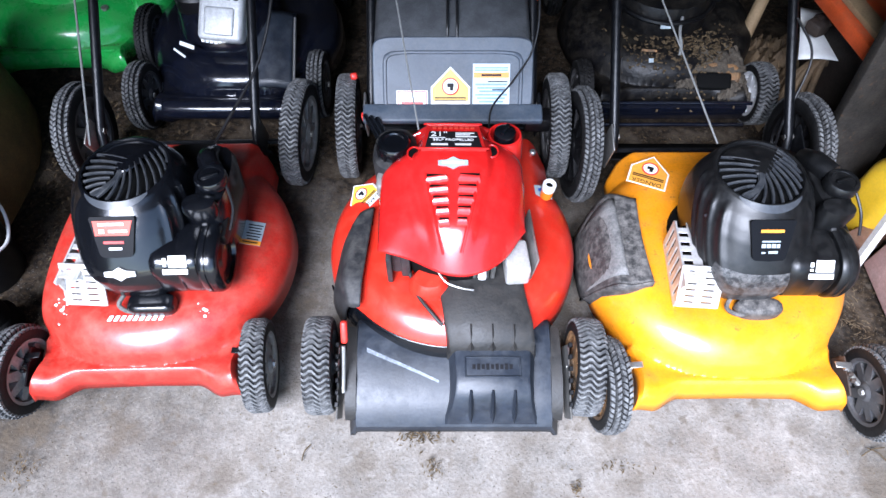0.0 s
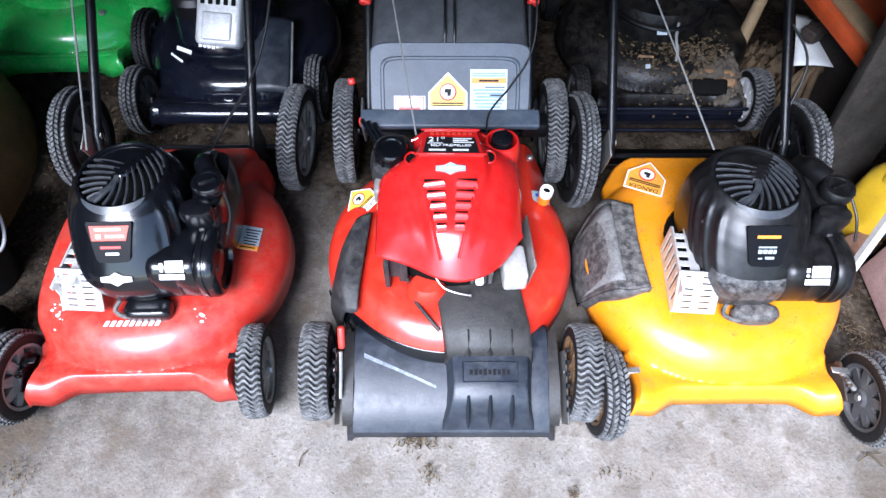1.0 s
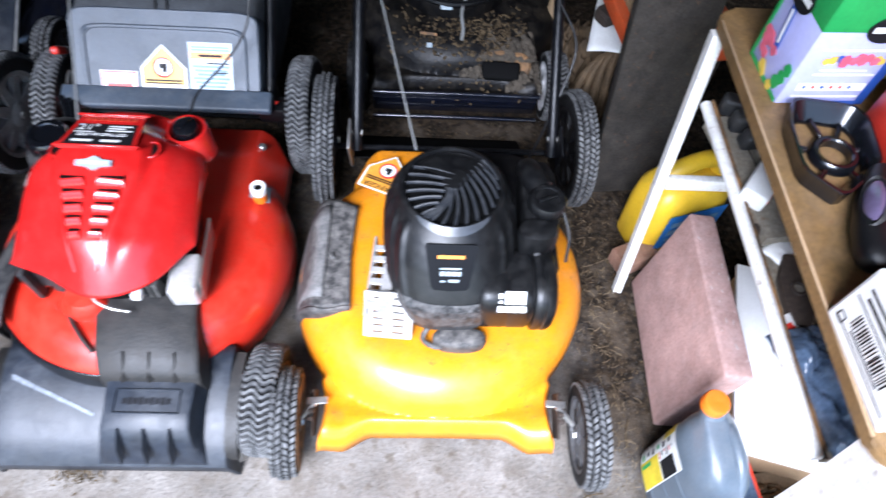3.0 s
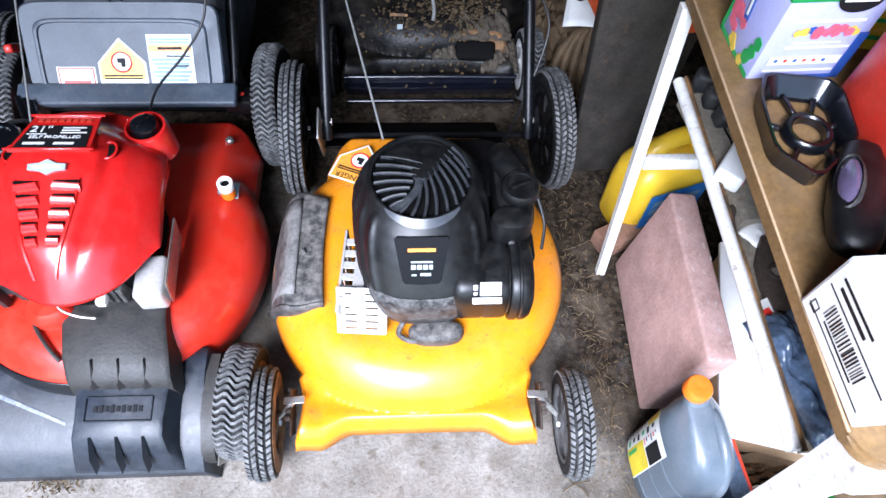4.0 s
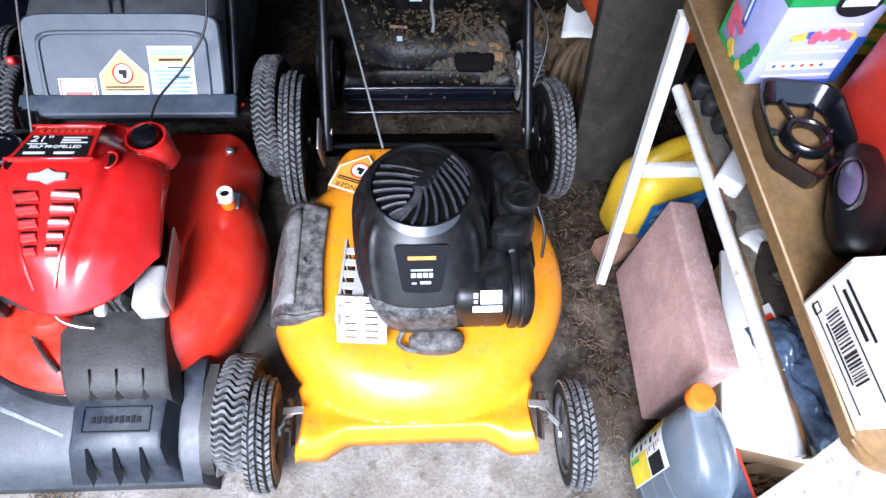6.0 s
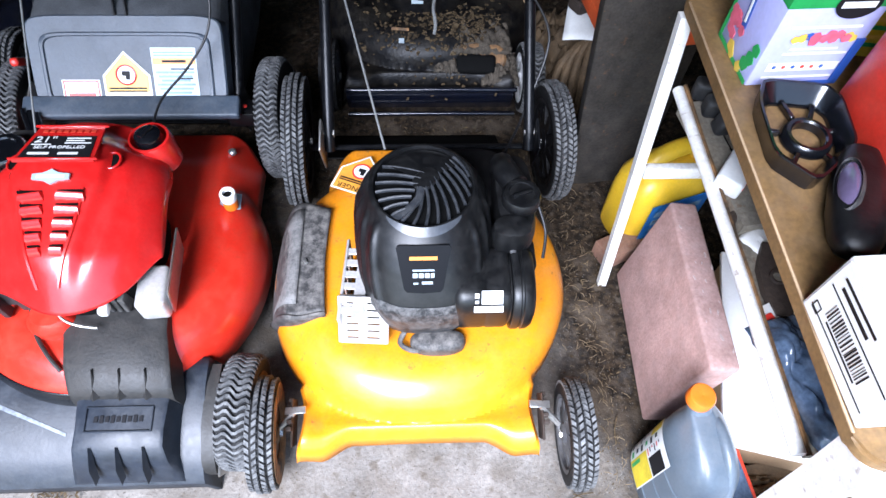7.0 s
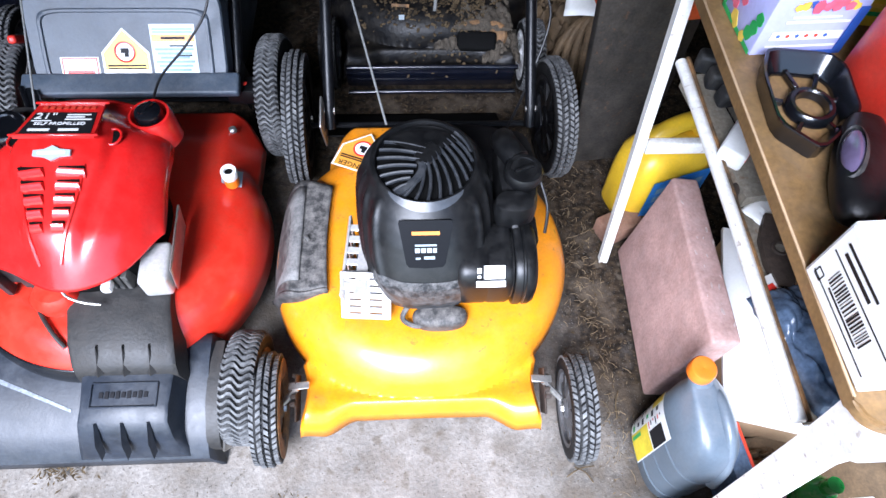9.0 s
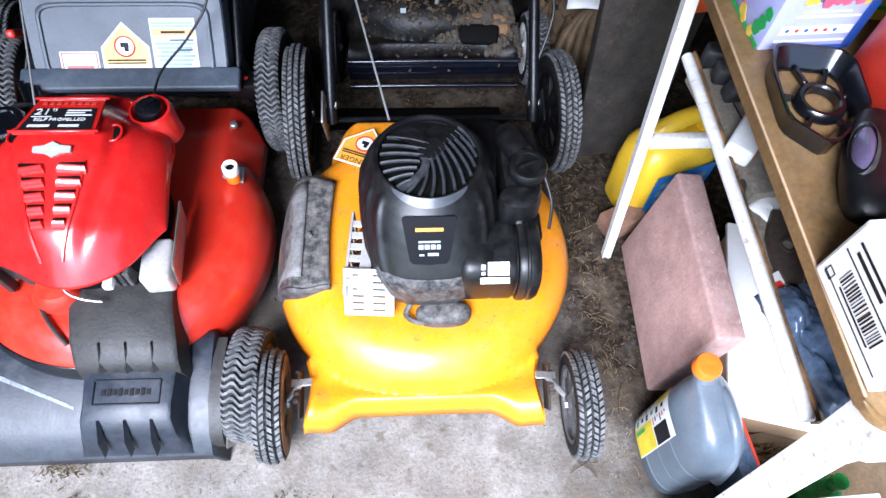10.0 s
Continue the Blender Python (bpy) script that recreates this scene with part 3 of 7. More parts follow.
def engine_500(parent, fx, fy, badge):
    """Small upright engine under a teardrop shroud with a swirled fan grille."""
    worn = badge == "orange"
    skin = SATIN if worn else GLOSS
    L = [(0.214, 0.096, 0.100, 0.100, 0.176, 3.2), (0.236, 0.104, 0.110, 0.108, 0.188, 3.2), (0.262, 0.110, 0.116, 0.112, 0.1935, 3.2), (0.290, 0.114, 0.120, 0.113, 0.1925, 3.1), (0.308, 0.116, 0.121, 0.114, 0.1885, 3.0),
         (0.320, 0.117, 0.121, 0.114, 0.183, 2.9), (0.334, 0.118, 0.121, 0.113, 0.174, 2.8), (0.352, 0.118, 0.119, 0.112, 0.162, 2.6), (0.374, 0.117, 0.116, 0.109, 0.147, 2.4), (0.394, 0.113, 0.112, 0.105, 0.131, 2.2),
         (0.408, 0.107, 0.107, 0.101, 0.117, 2.1), (0.419, 0.100, 0.100, 0.098, 0.104, 2.0), (0.4275, 0.0935, 0.0935, 0.0935, 0.0945, 2.0), (0.4305, 0.0885, 0.0885, 0.089, 0.0885, 2.0), (0.4300, 0.0855, 0.0855, 0.086, 0.0855, 2.0),
         (0.4240, 0.0838, 0.0838, 0.084, 0.0838, 2.0), (0.416, 0.0832, 0.0832, 0.0835, 0.0832, 2.0)]
    def section(q):
        i = min(int(q), len(L) - 2)
        return [a + (b - a) * (q - i) for a, b in zip(L[i], L[i + 1])]
    def reach(q, th):
        z, hl, hr, re, fr, e = section(q)
        c, sn = math.cos(th), math.sin(th)
        r = (abs(c / (hr if c > 0 else hl)) ** e + abs(sn / (re if sn > 0 else fr)) ** e) ** (-1 / e)
        fade = step(0.27, 0.31, z) * (1 - step(0.400, 0.421, z))
        drop = (0.42 - z) / 0.12
        for k in range(4):
            r += 0.0062 * fade * math.exp(-((th - radians(170 + 17 * k + (44 - 6 * k) * drop)) / 0.055) ** 2)
        for k in range(3):
            r += 0.0058 * fade * math.exp(-((th - radians(352 - 16 * k - (30 - 5 * k) * drop)) / 0.055) ** 2)
        return (fx + r * c, fy + r * sn, z)
    bm = bmesh.new()
    levels = [0.25 * i for i in range(4 * (len(L) - 1) + 1)]
    loft(bm, [[reach(q, 2 * math.pi * j / 220) for j in range(220)] for q in levels])
    eng = part("engine", bm, skin, parent, "black plastic engine shroud", sharp=60)
    if worn:
        def face(u, v):
            p = reach(0.9 + 4.3 * v, radians(238 + 66 * u))
            return (p[0], p[1] - 0.0012, p[2] + 0.0006)
        part("front_face", grid(bmesh.new(), 40, 24, face), WORNFACE, eng, "scuffed grey black front face")
    # swirled grille: flat slats on a low dome
    def dome(x, y):
        d = math.hypot(x - fx, y - fy) / 0.083
        return 0.4375 - 0.0095 * d * d

    def slat(bm, pts, wide, deep=0.004):
        loops = []
        for i, p in enumerate(pts):
            q0, q1 = pts[max(i - 1, 0)], pts[min(i + 1, len(pts) - 1)]
            d = Vector((q1[0] - q0[0], q1[1] - q0[1], 0)).normalized()
            n = Vector((-d.y, d.x, 0)) * wide / 2
            c = Vector((p[0], p[1], dome(p[0], p[1])))
            loops.append([c - n - Vector((0, 0, deep)), c - n * 0.75 - Vector((0, 0, 0.0006)), c + Vector((0, 0, 0.0008)), c + n * 0.75 - Vector((0, 0, 0.0006)), c + n - Vector((0, 0, deep))])
        loft(bm, loops)
    def bend(p, c, q, n=9):
        return [(fx + (1 - t) ** 2 * p[0] + 2 * t * (1 - t) * c[0] + t * t * q[0], fy + (1 - t) ** 2 * p[1] + 2 * t * (1 - t) * c[1] + t * t * q[1]) for t in [i / (n - 1) for i in range(n)]]
    for k in range(7):
        a = radians(148 + 13.5 * k)
        p = (0.082 * math.cos(a), 0.082 * math.sin(a))
        q = (0.002 - 0.0055 * k, 0.020 - 0.0120 * k)
        bm = bmesh.new()
        slat(bm, bend(p, ((p[0] + q[0]) / 2, (p[1] + q[1]) / 2 + 0.004), q), 0.0062)
        part("grille_slat", bm, SLAT, eng)
    for k in range(10):
        a = radians(243 + 14.5 * k)
        p = (0.082 * math.cos(a), 0.082 * math.sin(a))
        q = (-0.010 + 0.0072 * k, -0.030 + 0.0105 * k)
        bm = bmesh.new()
        slat(bm, bend(p, ((p[0] + q[0]) / 2 + 0.010, (p[1] + q[1]) / 2 - 0.002), q), 0.0060)
        part("grille_slat", bm, SLAT, eng)
    bm = bmesh.new()
    def crown(u, v):
        a = radians(34 + 112 * u)
        r = 0.020 + 0.0615 * v
        x, y = fx + r * math.cos(a), fy + r * math.sin(a)
        return (x, y, dome(x, y) - 0.0004 - 0.004 * (max(0, v - 0.92) / 0.08))
    grid(bm, 21, 9, crown)
    part("grille_crown", bm, skin, eng)
    bm = bmesh.new()
    def swirl(u, v):
        a = 2 * math.pi * u
        r = (0.024 + 0.005 * math.cos(2 * (a - radians(50)))) * max(v, 0.02)
        x, y = fx + 0.006 + r * math.cos(a), fy + 0.010 + r * math.sin(a)
        return (x, y, dome(x, y) + 0.0002 - 0.003 * max(0, v - 0.9) / 0.1)
    grid(bm, 41, 9, swirl)
    part("fan_hub", bm, skin, eng)
    bm = bmesh.new()
    slat(bm, [(fx - 0.004 - 0.050 * q + 0.016 * math.sin(q * 3), fy - 0.010 - 0.058 * q) for q in [i / 8 for i in range(9)]], 0.015)
    part("grille_arm", bm, SLAT, eng)
    # near-black floor under the slats paints the shade of the recess
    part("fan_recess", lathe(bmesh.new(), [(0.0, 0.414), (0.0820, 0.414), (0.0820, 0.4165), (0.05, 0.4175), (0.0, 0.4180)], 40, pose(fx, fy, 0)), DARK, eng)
    # pale ledge that paints the rim's highlight, bolts
    part("rim_highlight", thicken_ring(fx, fy, 0.0900, 0.1030, 0.4305, 0.4205, 226, 314), RIDGE, eng, "pale ledge painted as the highlight below the grille")
    for dx, dy, z in ((-0.106, -0.070, 0.374), (0.092, -0.078, 0.384)):
        part("shroud_bolt", lathe(bmesh.new(), [(0.0, 0.006), (0.004, 0.006), (0.0052, 0.004), (0.0052, -0.006)], 10, pose(fx + dx, fy + dy, z, 40, 0, 0)), RIDGE, eng)
    # front badge panel
    pm = Matrix.Translation((fx - 0.002, fy - 0.1385, 0.3845)) @ Matrix.Rotation(radians(50), 4, "X")
    bm = bmesh.new()
    prism(bm, [(-0.033, -0.036), (-0.028, -0.042), (0.0, -0.044), (0.028, -0.042), (0.033, -0.036), (0.045, 0.036), (0.042, 0.040), (-0.042, 0.040), (-0.045, 0.036)], 0.004, pm)
    plate = part("badge_panel", bm, BADGE, parent)
    if badge == "orange":
        bars("badge_print", [(0, 0.018, 0.046, 0.006)], pm @ pose(0, 0, 0.003), LABEL_ORG, plate)
        bars("badge_print", [(0, -0.003, 0.036, 0.003), (-0.014, -0.012, 0.008, 0.008), (-0.004, -0.012, 0.008, 0.008), (0.006, -0.012, 0.008, 0.008), (0.015, -0.012, 0.006, 0.008),
                             (-0.013, -0.026, 0.008, 0.003), (0.006, -0.025, 0.018, 0.005)], pm @ pose(0, 0, 0.003), LABEL_GREY, plate)
    else:
        bm = bmesh.new()
        prism(bm, [(-0.036, 0.002), (0.030, 0.002), (0.040, 0.032), (-0.038, 0.032)], 0.0015, pm @ pose(0, 0, 0.004))
        part("badge_sticker", bm, LABEL_RED, plate, "red sticker")
        bars("badge_print", [(-0.002, 0.025, 0.050, 0.005), (-0.022, 0.011, 0.010, 0.008), (0.010, 0.011, 0.036, 0.005)], pm @ pose(0, 0, 0.0045), WHITE, plate)
        bars("badge_print", [(-0.002, -0.012, 0.040, 0.005)], pm @ pose(0, 0, 0.003), INK_RED, plate)
        bars("badge_print", [(0.0, -0.025, 0.026, 0.005)], pm @ pose(0, 0, 0.003), WHITE, plate)
        dm = Matrix.Translation((fx - 0.006, fy - 0.1850, 0.3190)) @ Matrix.Rotation(radians(58), 4, "X")
        bm = bmesh.new()
        prism(bm, [(-0.031, -0.005), (-0.013, -0.007), (0, -0.015), (0.013, -0.007), (0.031, -0.005), (0.031, 0.005), (0.013, 0.007), (0, 0.015), (-0.013, 0.007), (-0.031, 0.005)], 0.003, dm)
        part("maker_badge", bm, WHITE, eng, "white diamond maker's badge")
    # air filter: rounded drum lying across, with a clipped cover
    am = pose(fx + 0.114, fy - 0.122, 0.286, 0, 90, 0)
    bm = bmesh.new()
    loft(bm, [[am @ Vector((a * s, b * s, h)) for a, b, _ in egg(0, 0, 0, 0.064, 0.062, 0.066, 48, 3.4)] for h, s in ((-0.062, 0.90), (-0.055, 0.985), (-0.045, 1.0), (-0.012, 1.0), (-0.010, 0.985), (-0.006, 0.985), (-0.004, 1.0), (0.026, 1.0), (0.032, 0.97), (0.033, 0.90))])
    filt = part("air_filter_housing", bm, skin, parent)
    bm = bmesh.new()
    loft(bm, [[am @ Vector((a * s, b * s, h)) for a, b, _ in egg(0, 0, 0, 0.067, 0.067, 0.071, 48, 2.5)] for h, s in ((0.033, 0.86), (0.036, 0.88), (0.037, 1.02), (0.040, 1.05), (0.050, 1.05), (0.052, 1.02), (0.055, 1.02), (0.057, 1.05), (0.066, 1.04), (0.074, 0.97), (0.077, 0.88), (0.076, 0.82), (0.068, 0.76), (0.066, 0.5), (0.070, 0.36), (0.070, 0.1))])
    cover = part("air_filter_cover", bm, skin, parent)
    part("cover_clip", bx((0.012, 0.020, 0.030), (fx + 0.156, fy - 0.078, 0.345), (35, 0, 0), 0.003), DULL, cover)
    part("cover_knob", bx((0.016, 0.055, 0.030), (fx + 0.190, fy - 0.085, 0.325), (0, 0, 0), 0.005), BLACK, cover)
    lm = Matrix.Translation((fx + 0.108, fy - 0.1790, 0.3365)) @ Matrix.Rotation(radians(47), 4, "X")
    sticker = plaque("filter_sticker", 0.036, 0.024, lm @ pose(0.006, 0.008, 0.0006), WHITE, parent, "white two part sticker")
    bars("sticker_print", [(0, -0.013, 0.050, 0.011), (-0.020, 0.011, 0.007, 0.009), (-0.020, 0.000, 0.006, 0.005)], lm, WHITE, sticker)
    # fuel tank, neck and cap
    bm = bmesh.new()
    loft(bm, [egg(fx + 0.165, fy + 0.02, z, hw, re, fr, 28, 2.8) for z, hw, re, fr in ((0.23, 0.030, 0.075, 0.09), (0.25, 0.036, 0.085, 0.10), (0.36, 0.038, 0.088, 0.105), (0.385, 0.033, 0.08, 0.09), (0.392, 0.02, 0.06, 0.06))])
    tank = part("fuel_tank", bm, skin, parent)
    bm = bmesh.new()
    loft(bm, [egg(fx + 0.088, fy + 0.088, z, hw, re, fr, 32, 3.0) for z, hw, re, fr in ((0.205, 0.080, 0.070, 0.08), (0.225, 0.088, 0.078, 0.08), (0.315, 0.088, 0.078, 0.08), (0.338, 0.080, 0.070, 0.07), (0.346, 0.060, 0.050, 0.05))])
    part("tank_body", bm, BLACK, tank)
    bm = bmesh.new()
    tube(bm, curve_pts([(fx + 0.150, fy + 0.095, 0.365), (fx + 0.150, fy + 0.055, 0.395), (fx + 0.165, fy + 0.02, 0.398)], 5), 0.024, 10)
    part("tank_neck", bm, skin, tank)
    bm = bmesh.new()
    loft(bm, [egg(fx + 0.152, fy - 0.070, z, hw, hw * 0.75, hw * 0.6, 24, 2.4) for z, hw in ((0.345, 0.030), (0.385, 0.036), (0.400, 0.032), (0.404, 0.018))])
    part("primer_housing", bm, skin, tank)
    bm = bmesh.new()
    lathe(bm, [(0.0, 0.392), (0.030, 0.392), (0.034, 0.398), (0.034, 0.414), (0.031, 0.419), (0.024, 0.4195), (0.023, 0.417), (0.0, 0.417)], 28, pose(fx + 0.171, fy - 0.013, 0))
    box(bm, (0.036, 0.008, 0.006), (fx + 0.171, fy - 0.013, 0.419), (0, 0, 20), 0.002)
    part("fuel_cap", bm, skin, tank)
    part("breather_hose", tube(bmesh.new(), curve_pts([(fx + 0.20, fy - 0.02, 0.40), (fx + 0.214, fy - 0.06, 0.37), (fx + 0.208, fy - 0.10, 0.345)], 5), 0.003), CABLE, tank)
    # muffler with a slotted guard
    mm = pose(fx - 0.104, fy - 0.108, 0.252, 0, 0, -4)
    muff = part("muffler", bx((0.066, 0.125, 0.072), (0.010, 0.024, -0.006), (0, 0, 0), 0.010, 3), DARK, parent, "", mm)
    tilt = pose(0.001, -0.066, 0.012, -33, 0, 0)
    for k in range(7):
        part("guard_slat", bx((0.082, 0.004, 0.0110), tilt @ Vector((0.0, 0, -0.043 + 0.0142 * k)), (-33, 0, 0), 0.001, 1), MUFFLER, muff)
    for x in (-0.038, -0.002, 0.036):
        part("guard_post", bx((0.016, 0.005, 0.096), tilt @ Vector((x, 0.0006, 0.0)), (-33, 0, 0), 0.001, 1), MUFFLER, muff)
    for k in range(7):
        part("guard_slat", bx((0.004, 0.016, 0.08), (-0.040, -0.070 + 0.025 * k, -0.002), (0, 0, 0), 0.001, 1), MUFFLER, muff)
    for z in (-0.041, 0.038):
        part("guard_rail", bx((0.005, 0.165, 0.012), (-0.040, 0.0, z), (0, 0, 0), 0.001, 1), MUFFLER, muff)
    for k in range(6):
        part("guard_slat", bx((0.036, 0.014, 0.003), (-0.023, -0.062 + 0.024 * k, 0.0410), (0, 0, 0), 0.001, 1), MUFFLER, muff)
    part("guard_rail", bx((0.020, 0.160, 0.003), (-0.008, 0.0, 0.0413), (0, 0, 0), 0.001, 1), MUFFLER, muff)
    # carburettor and crank case below the front edge
    bm = bmesh.new()
    loft(bm, [egg(fx + 0.024, fy - 0.198, z, hw, hw * 0.42, hw * 0.46, 36, 2.5 if worn else 4.0) for z, hw in ((0.196, 0.044), (0.206, 0.050), (0.222, 0.051), (0.230, 0.047), (0.234, 0.038), (0.2355, 0.02))])
    part("carburettor_cover", bm, DUSTY if worn else skin, eng, "grey dusty carburettor cover" if worn else "")
    bm = bmesh.new()
    loft(bm, [egg(fx, fy, z, r, r, r, 32, 2.0) for z, r in ((0.196, 0.105), (0.205, 0.125), (0.214, 0.12), (0.222, 0.10))])
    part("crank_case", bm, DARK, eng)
    bm = bmesh.new()
    tube(bm, curve_pts([(fx - 0.03, fy - 0.175, 0.235), (fx - 0.045, fy - 0.20, 0.222), (fx - 0.02, fy - 0.215, 0.218), (fx + 0.01, fy - 0.21, 0.225)], 5), 0.005)
    part("fuel_line", bm, DUSTY, eng)
    return eng


def handle(parent, xs, y, z, dy, dz, mid=0.52):
    """Two black tubes that rise to the rear and join in a grip bar."""
    for x in xs:
        part("lower_handle", tube(bmesh.new(), [(x, y - 0.02, z - 0.035), (x, y, z), (x, y + dy * mid, z + dz * mid)], 0.0125, 12), TUBE, parent)
    a, b = (xs[0], y + dy * mid * 0.94, z + dz * mid * 0.94), (xs[1], y + dy * mid * 0.94, z + dz * mid * 0.94)
    top = [a, (xs[0], y + dy * 0.97, z + dz * 0.97), (xs[0] + 0.03, y + dy, z + dz), (xs[1] - 0.03, y + dy, z + dz), (xs[1], y + dy * 0.97, z + dz * 0.97), b]
    part("upper_handle", tube(bmesh.new(), top, 0.0105, 10), TUBE, parent)
    for x in xs:
        part("handle_bracket", bx((0.006, 0.075, 0.11), (x + math.copysign(0.014, x), y - 0.015, z - 0.02), (18, 0, 0), 0.004), STEEL if x < 0 else TUBE, parent)
        part("bracket_bolt", lathe(bmesh.new(), [(0.0, -0.012), (0.008, -0.012), (0.009, 0.012), (0.0, 0.012)], 6, pose(x, y, z, 0, 90, 0)), STEEL, parent)


def pentagon(parent, m, size, field=None):
    """Yellow warning sticker with a pointed top and a round sign."""
    s = size
    bm = bmesh.new()
    prism(bm, [(-0.5 * s, -0.55 * s), (0.5 * s, -0.55 * s), (0.5 * s, 0.05 * s), (0, 0.55 * s), (-0.5 * s, 0.05 * s)], 0.0010, m)
    st = part("warning_sticker", bm, WHITE, parent, "white and yellow warning sticker")
    bm = bmesh.new()
    foot = -0.52 if field else -0.30
    prism(bm, [(-0.46 * s, foot * s), (0.46 * s, foot * s), (0.46 * s, 0.03 * s), (0, 0.50 * s), (-0.46 * s, 0.03 * s)], 0.0007, m @ pose(0, 0, 0.001))
    part("sticker_field", bm, field or LABEL_YEL, st)
    part("sticker_sign", lathe(bmesh.new(), [(0.0, 0.0018), (0.20 * s, 0.0018), (0.20 * s, 0.0023), (0.0, 0.0023)], 28, m @ pose(0, 0.06 * s, 0)), WHITE, st)
    bm = bmesh.new()
    tube(bm, [m @ Vector((0.20 * s * math.cos(a), 0.06 * s + 0.20 * s * math.sin(a), 0.0024)) for a in [2 * math.pi * i / 28 for i in range(29)]], 0.022 * s, 4, False)
    part("sign_ring", bm, INK_RED, st)
    bars("sign_mark", [(0.0, 0.09 * s, 0.17 * s, 0.10 * s), (0.03 * s, 0.0, 0.09 * s, 0.08 * s)], m @ pose(0, 0, 0.001), INK, st)
    lettering("sticker_word", "DANGER", 0.19 * s, m @ pose(0, -0.43 * s, 0.0002, 0, 0, 180), INK, st)
    bars("sticker_print", [(0, -0.22 * s, 0.8 * s, 0.035 * s), (0, -0.28 * s, 0.8 * s, 0.03 * s)], m @ pose(0, 0, 0.0008), INK, st)
    return st


def small_mower(name, label, x0, y0, turn, paint, badge, spec):
    mower = thing(name, pose(x0, y0, 0, 0, 0, turn), label, "lawn mower", "push mowers parked in a row")
    thicken(part("deck", deck_mesh(tail_l=spec["tail"][0], tail_r=spec["tail"][1], cut=spec.get("cut", 1.0)), paint, mower), 0.003)
    engine_500(mower, spec["fan"][0], spec["fan"][1], badge)
    chute(mower, DUSTY, spec.get("hang", 0.0))
    for k, (x, y, r, w, rim, rub, style, lean, trn) in enumerate(spec["wheels"]):
        wheel(mower, x, y, r, w, rim, rub, style, lean, trn)
    for s in (-1, 1):
        bm = bmesh.new()
        box(bm, (0.004, 0.085, 0.05), (s * 0.232, 0.065, 0.108), (20, 0, 0), 0.002, 1)
        for k in range(5):
            box(bm, (0.010, 0.007, 0.010), (s * 0.236, 0.045 + 0.014 * k, 0.135 - 0.002 * k), (0, 0, 0), 0.001, 1)
        part("height_plate", bm, IRON if badge == "orange" else TUBE, mower)
        bm = bmesh.new()
        box(bm, (0.040, 0.014, 0.003), (s * 0.226, 0.078, 0.140), (0, s * 10, 0), 0.001, 1)
        tube(bm, [(s * 0.23, 0.075, 0.135), (s * 0.265, 0.05, 0.105)], 0.006, 8)
        part("height_lever", bm, STEEL if badge == "orange" else TUBE, mower)
    part("rear_axle", tube(bmesh.new(), [(-0.28, 0.70, 0.15), (0.28, 0.70, 0.15)], 0.007), TUBE, mower)
    bm = bmesh.new()
    grid(bm, 16, 12, lambda u, v: (-0.21 + 0.43 * u, 0.665 + spec["flap"] * v, 0.155 - 0.148 * v ** 0.8))
    thicken(part("rear_flap", bm, DARK, mower), 0.003)
    handle(mower, spec["handle"], 0.685, 0.215, spec["rise"][0], spec["rise"][1])
    return mower


# yellow mower
ym = small_mower("lawn_mower", "orange-yellow push mower with black engine and chipped deck", 0.635, 0.497, 0.0, YELLOW, "orange",
                 {"fan": (0.013, 0.372), "tail": (0.205, 0.20), "handle": (-0.190, 0.262), "rise": (0.95, 0.78), "flap": 0.20,
                  "wheels": [(-0.283, 0.048, 0.102, 0.047, RIM_RUST, RUBBER, "block", 4, 3), (0.293, 0.032, 0.100, 0.045, RIM_GREY, RUBBER, "block", -3, 0),
                             (-0.268, 0.715, 0.152, 0.047, BLACK, RUBBER, "block", 3, 2), (0.330, 0.722, 0.140, 0.047, BLACK, RUBBER, "block", 0, 4)]})
pentagon(ym, Matrix.Translation((-0.116, 0.574, 0.2062)) @ Matrix.Rotation(radians(-22), 4, "Z"), 0.096, FADED)
part("pull_cord", tube(bmesh.new(), [(-0.053, 0.455, 0.425), (-0.155, 0.84, 0.57), (-0.33, 1.40, 0.82)], 0.0020, 6), CORD, ym)
bm = bmesh.new()
tube(bm, curve_pts([(0.262, 0.90, 0.42), (0.30, 0.82, 0.36), (0.25, 0.72, 0.24), (0.20, 0.62, 0.22)], 8), 0.0032)
part("throttle_cable", bm, CABLE, ym)

part("rust_ring", lathe(bmesh.new(), [(0.052, 0.020), (0.060, 0.026), (0.086, 0.0275), (0.092, 0.0262), (0.090, 0.024), (0.060, 0.022), (0.052, 0.020)], 40, pose(-0.283, 0.048, 0.1055, 0, 4, 3) @ AX), RIM_RUST, ym, "rusty brown wheel rim")

# red mower
rm = small_mower("lawn_mower", "faded red push mower with black engine and white paint chips", -0.664, 0.525, 1.5, RED_OLD, "red",
                 {"fan": (0.022, 0.352), "tail": (0.185, 0.225), "handle": (-0.215, 0.19), "rise": (0.95, 0.78), "flap": 0.09, "hang": 0.13, "cut": 0.238,
                  "wheels": [(-0.262, 0.060, 0.100, 0.045, RIM_SILVER, RUBBER, "block", 0, -6), (0.262, 0.060, 0.100, 0.050, RIM_SILVER, RUBBER, "wave", 2, 4),
                             (-0.300, 0.745, 0.140, 0.045, RIM_GREY, RUBBER, "block", 0, 0), (0.290, 0.735, 0.142, 0.050, RIM_SILVER, RUBBER, "wave", 3, -6)]})
lm = Matrix.Translation((0.228, 0.347, 0.2062)) @ pose(0, 0, 0, 0, 13, -4)
st = plaque("deck_sticker", 0.048, 0.066, lm, LABEL_GREY, rm, "grey and orange information sticker")
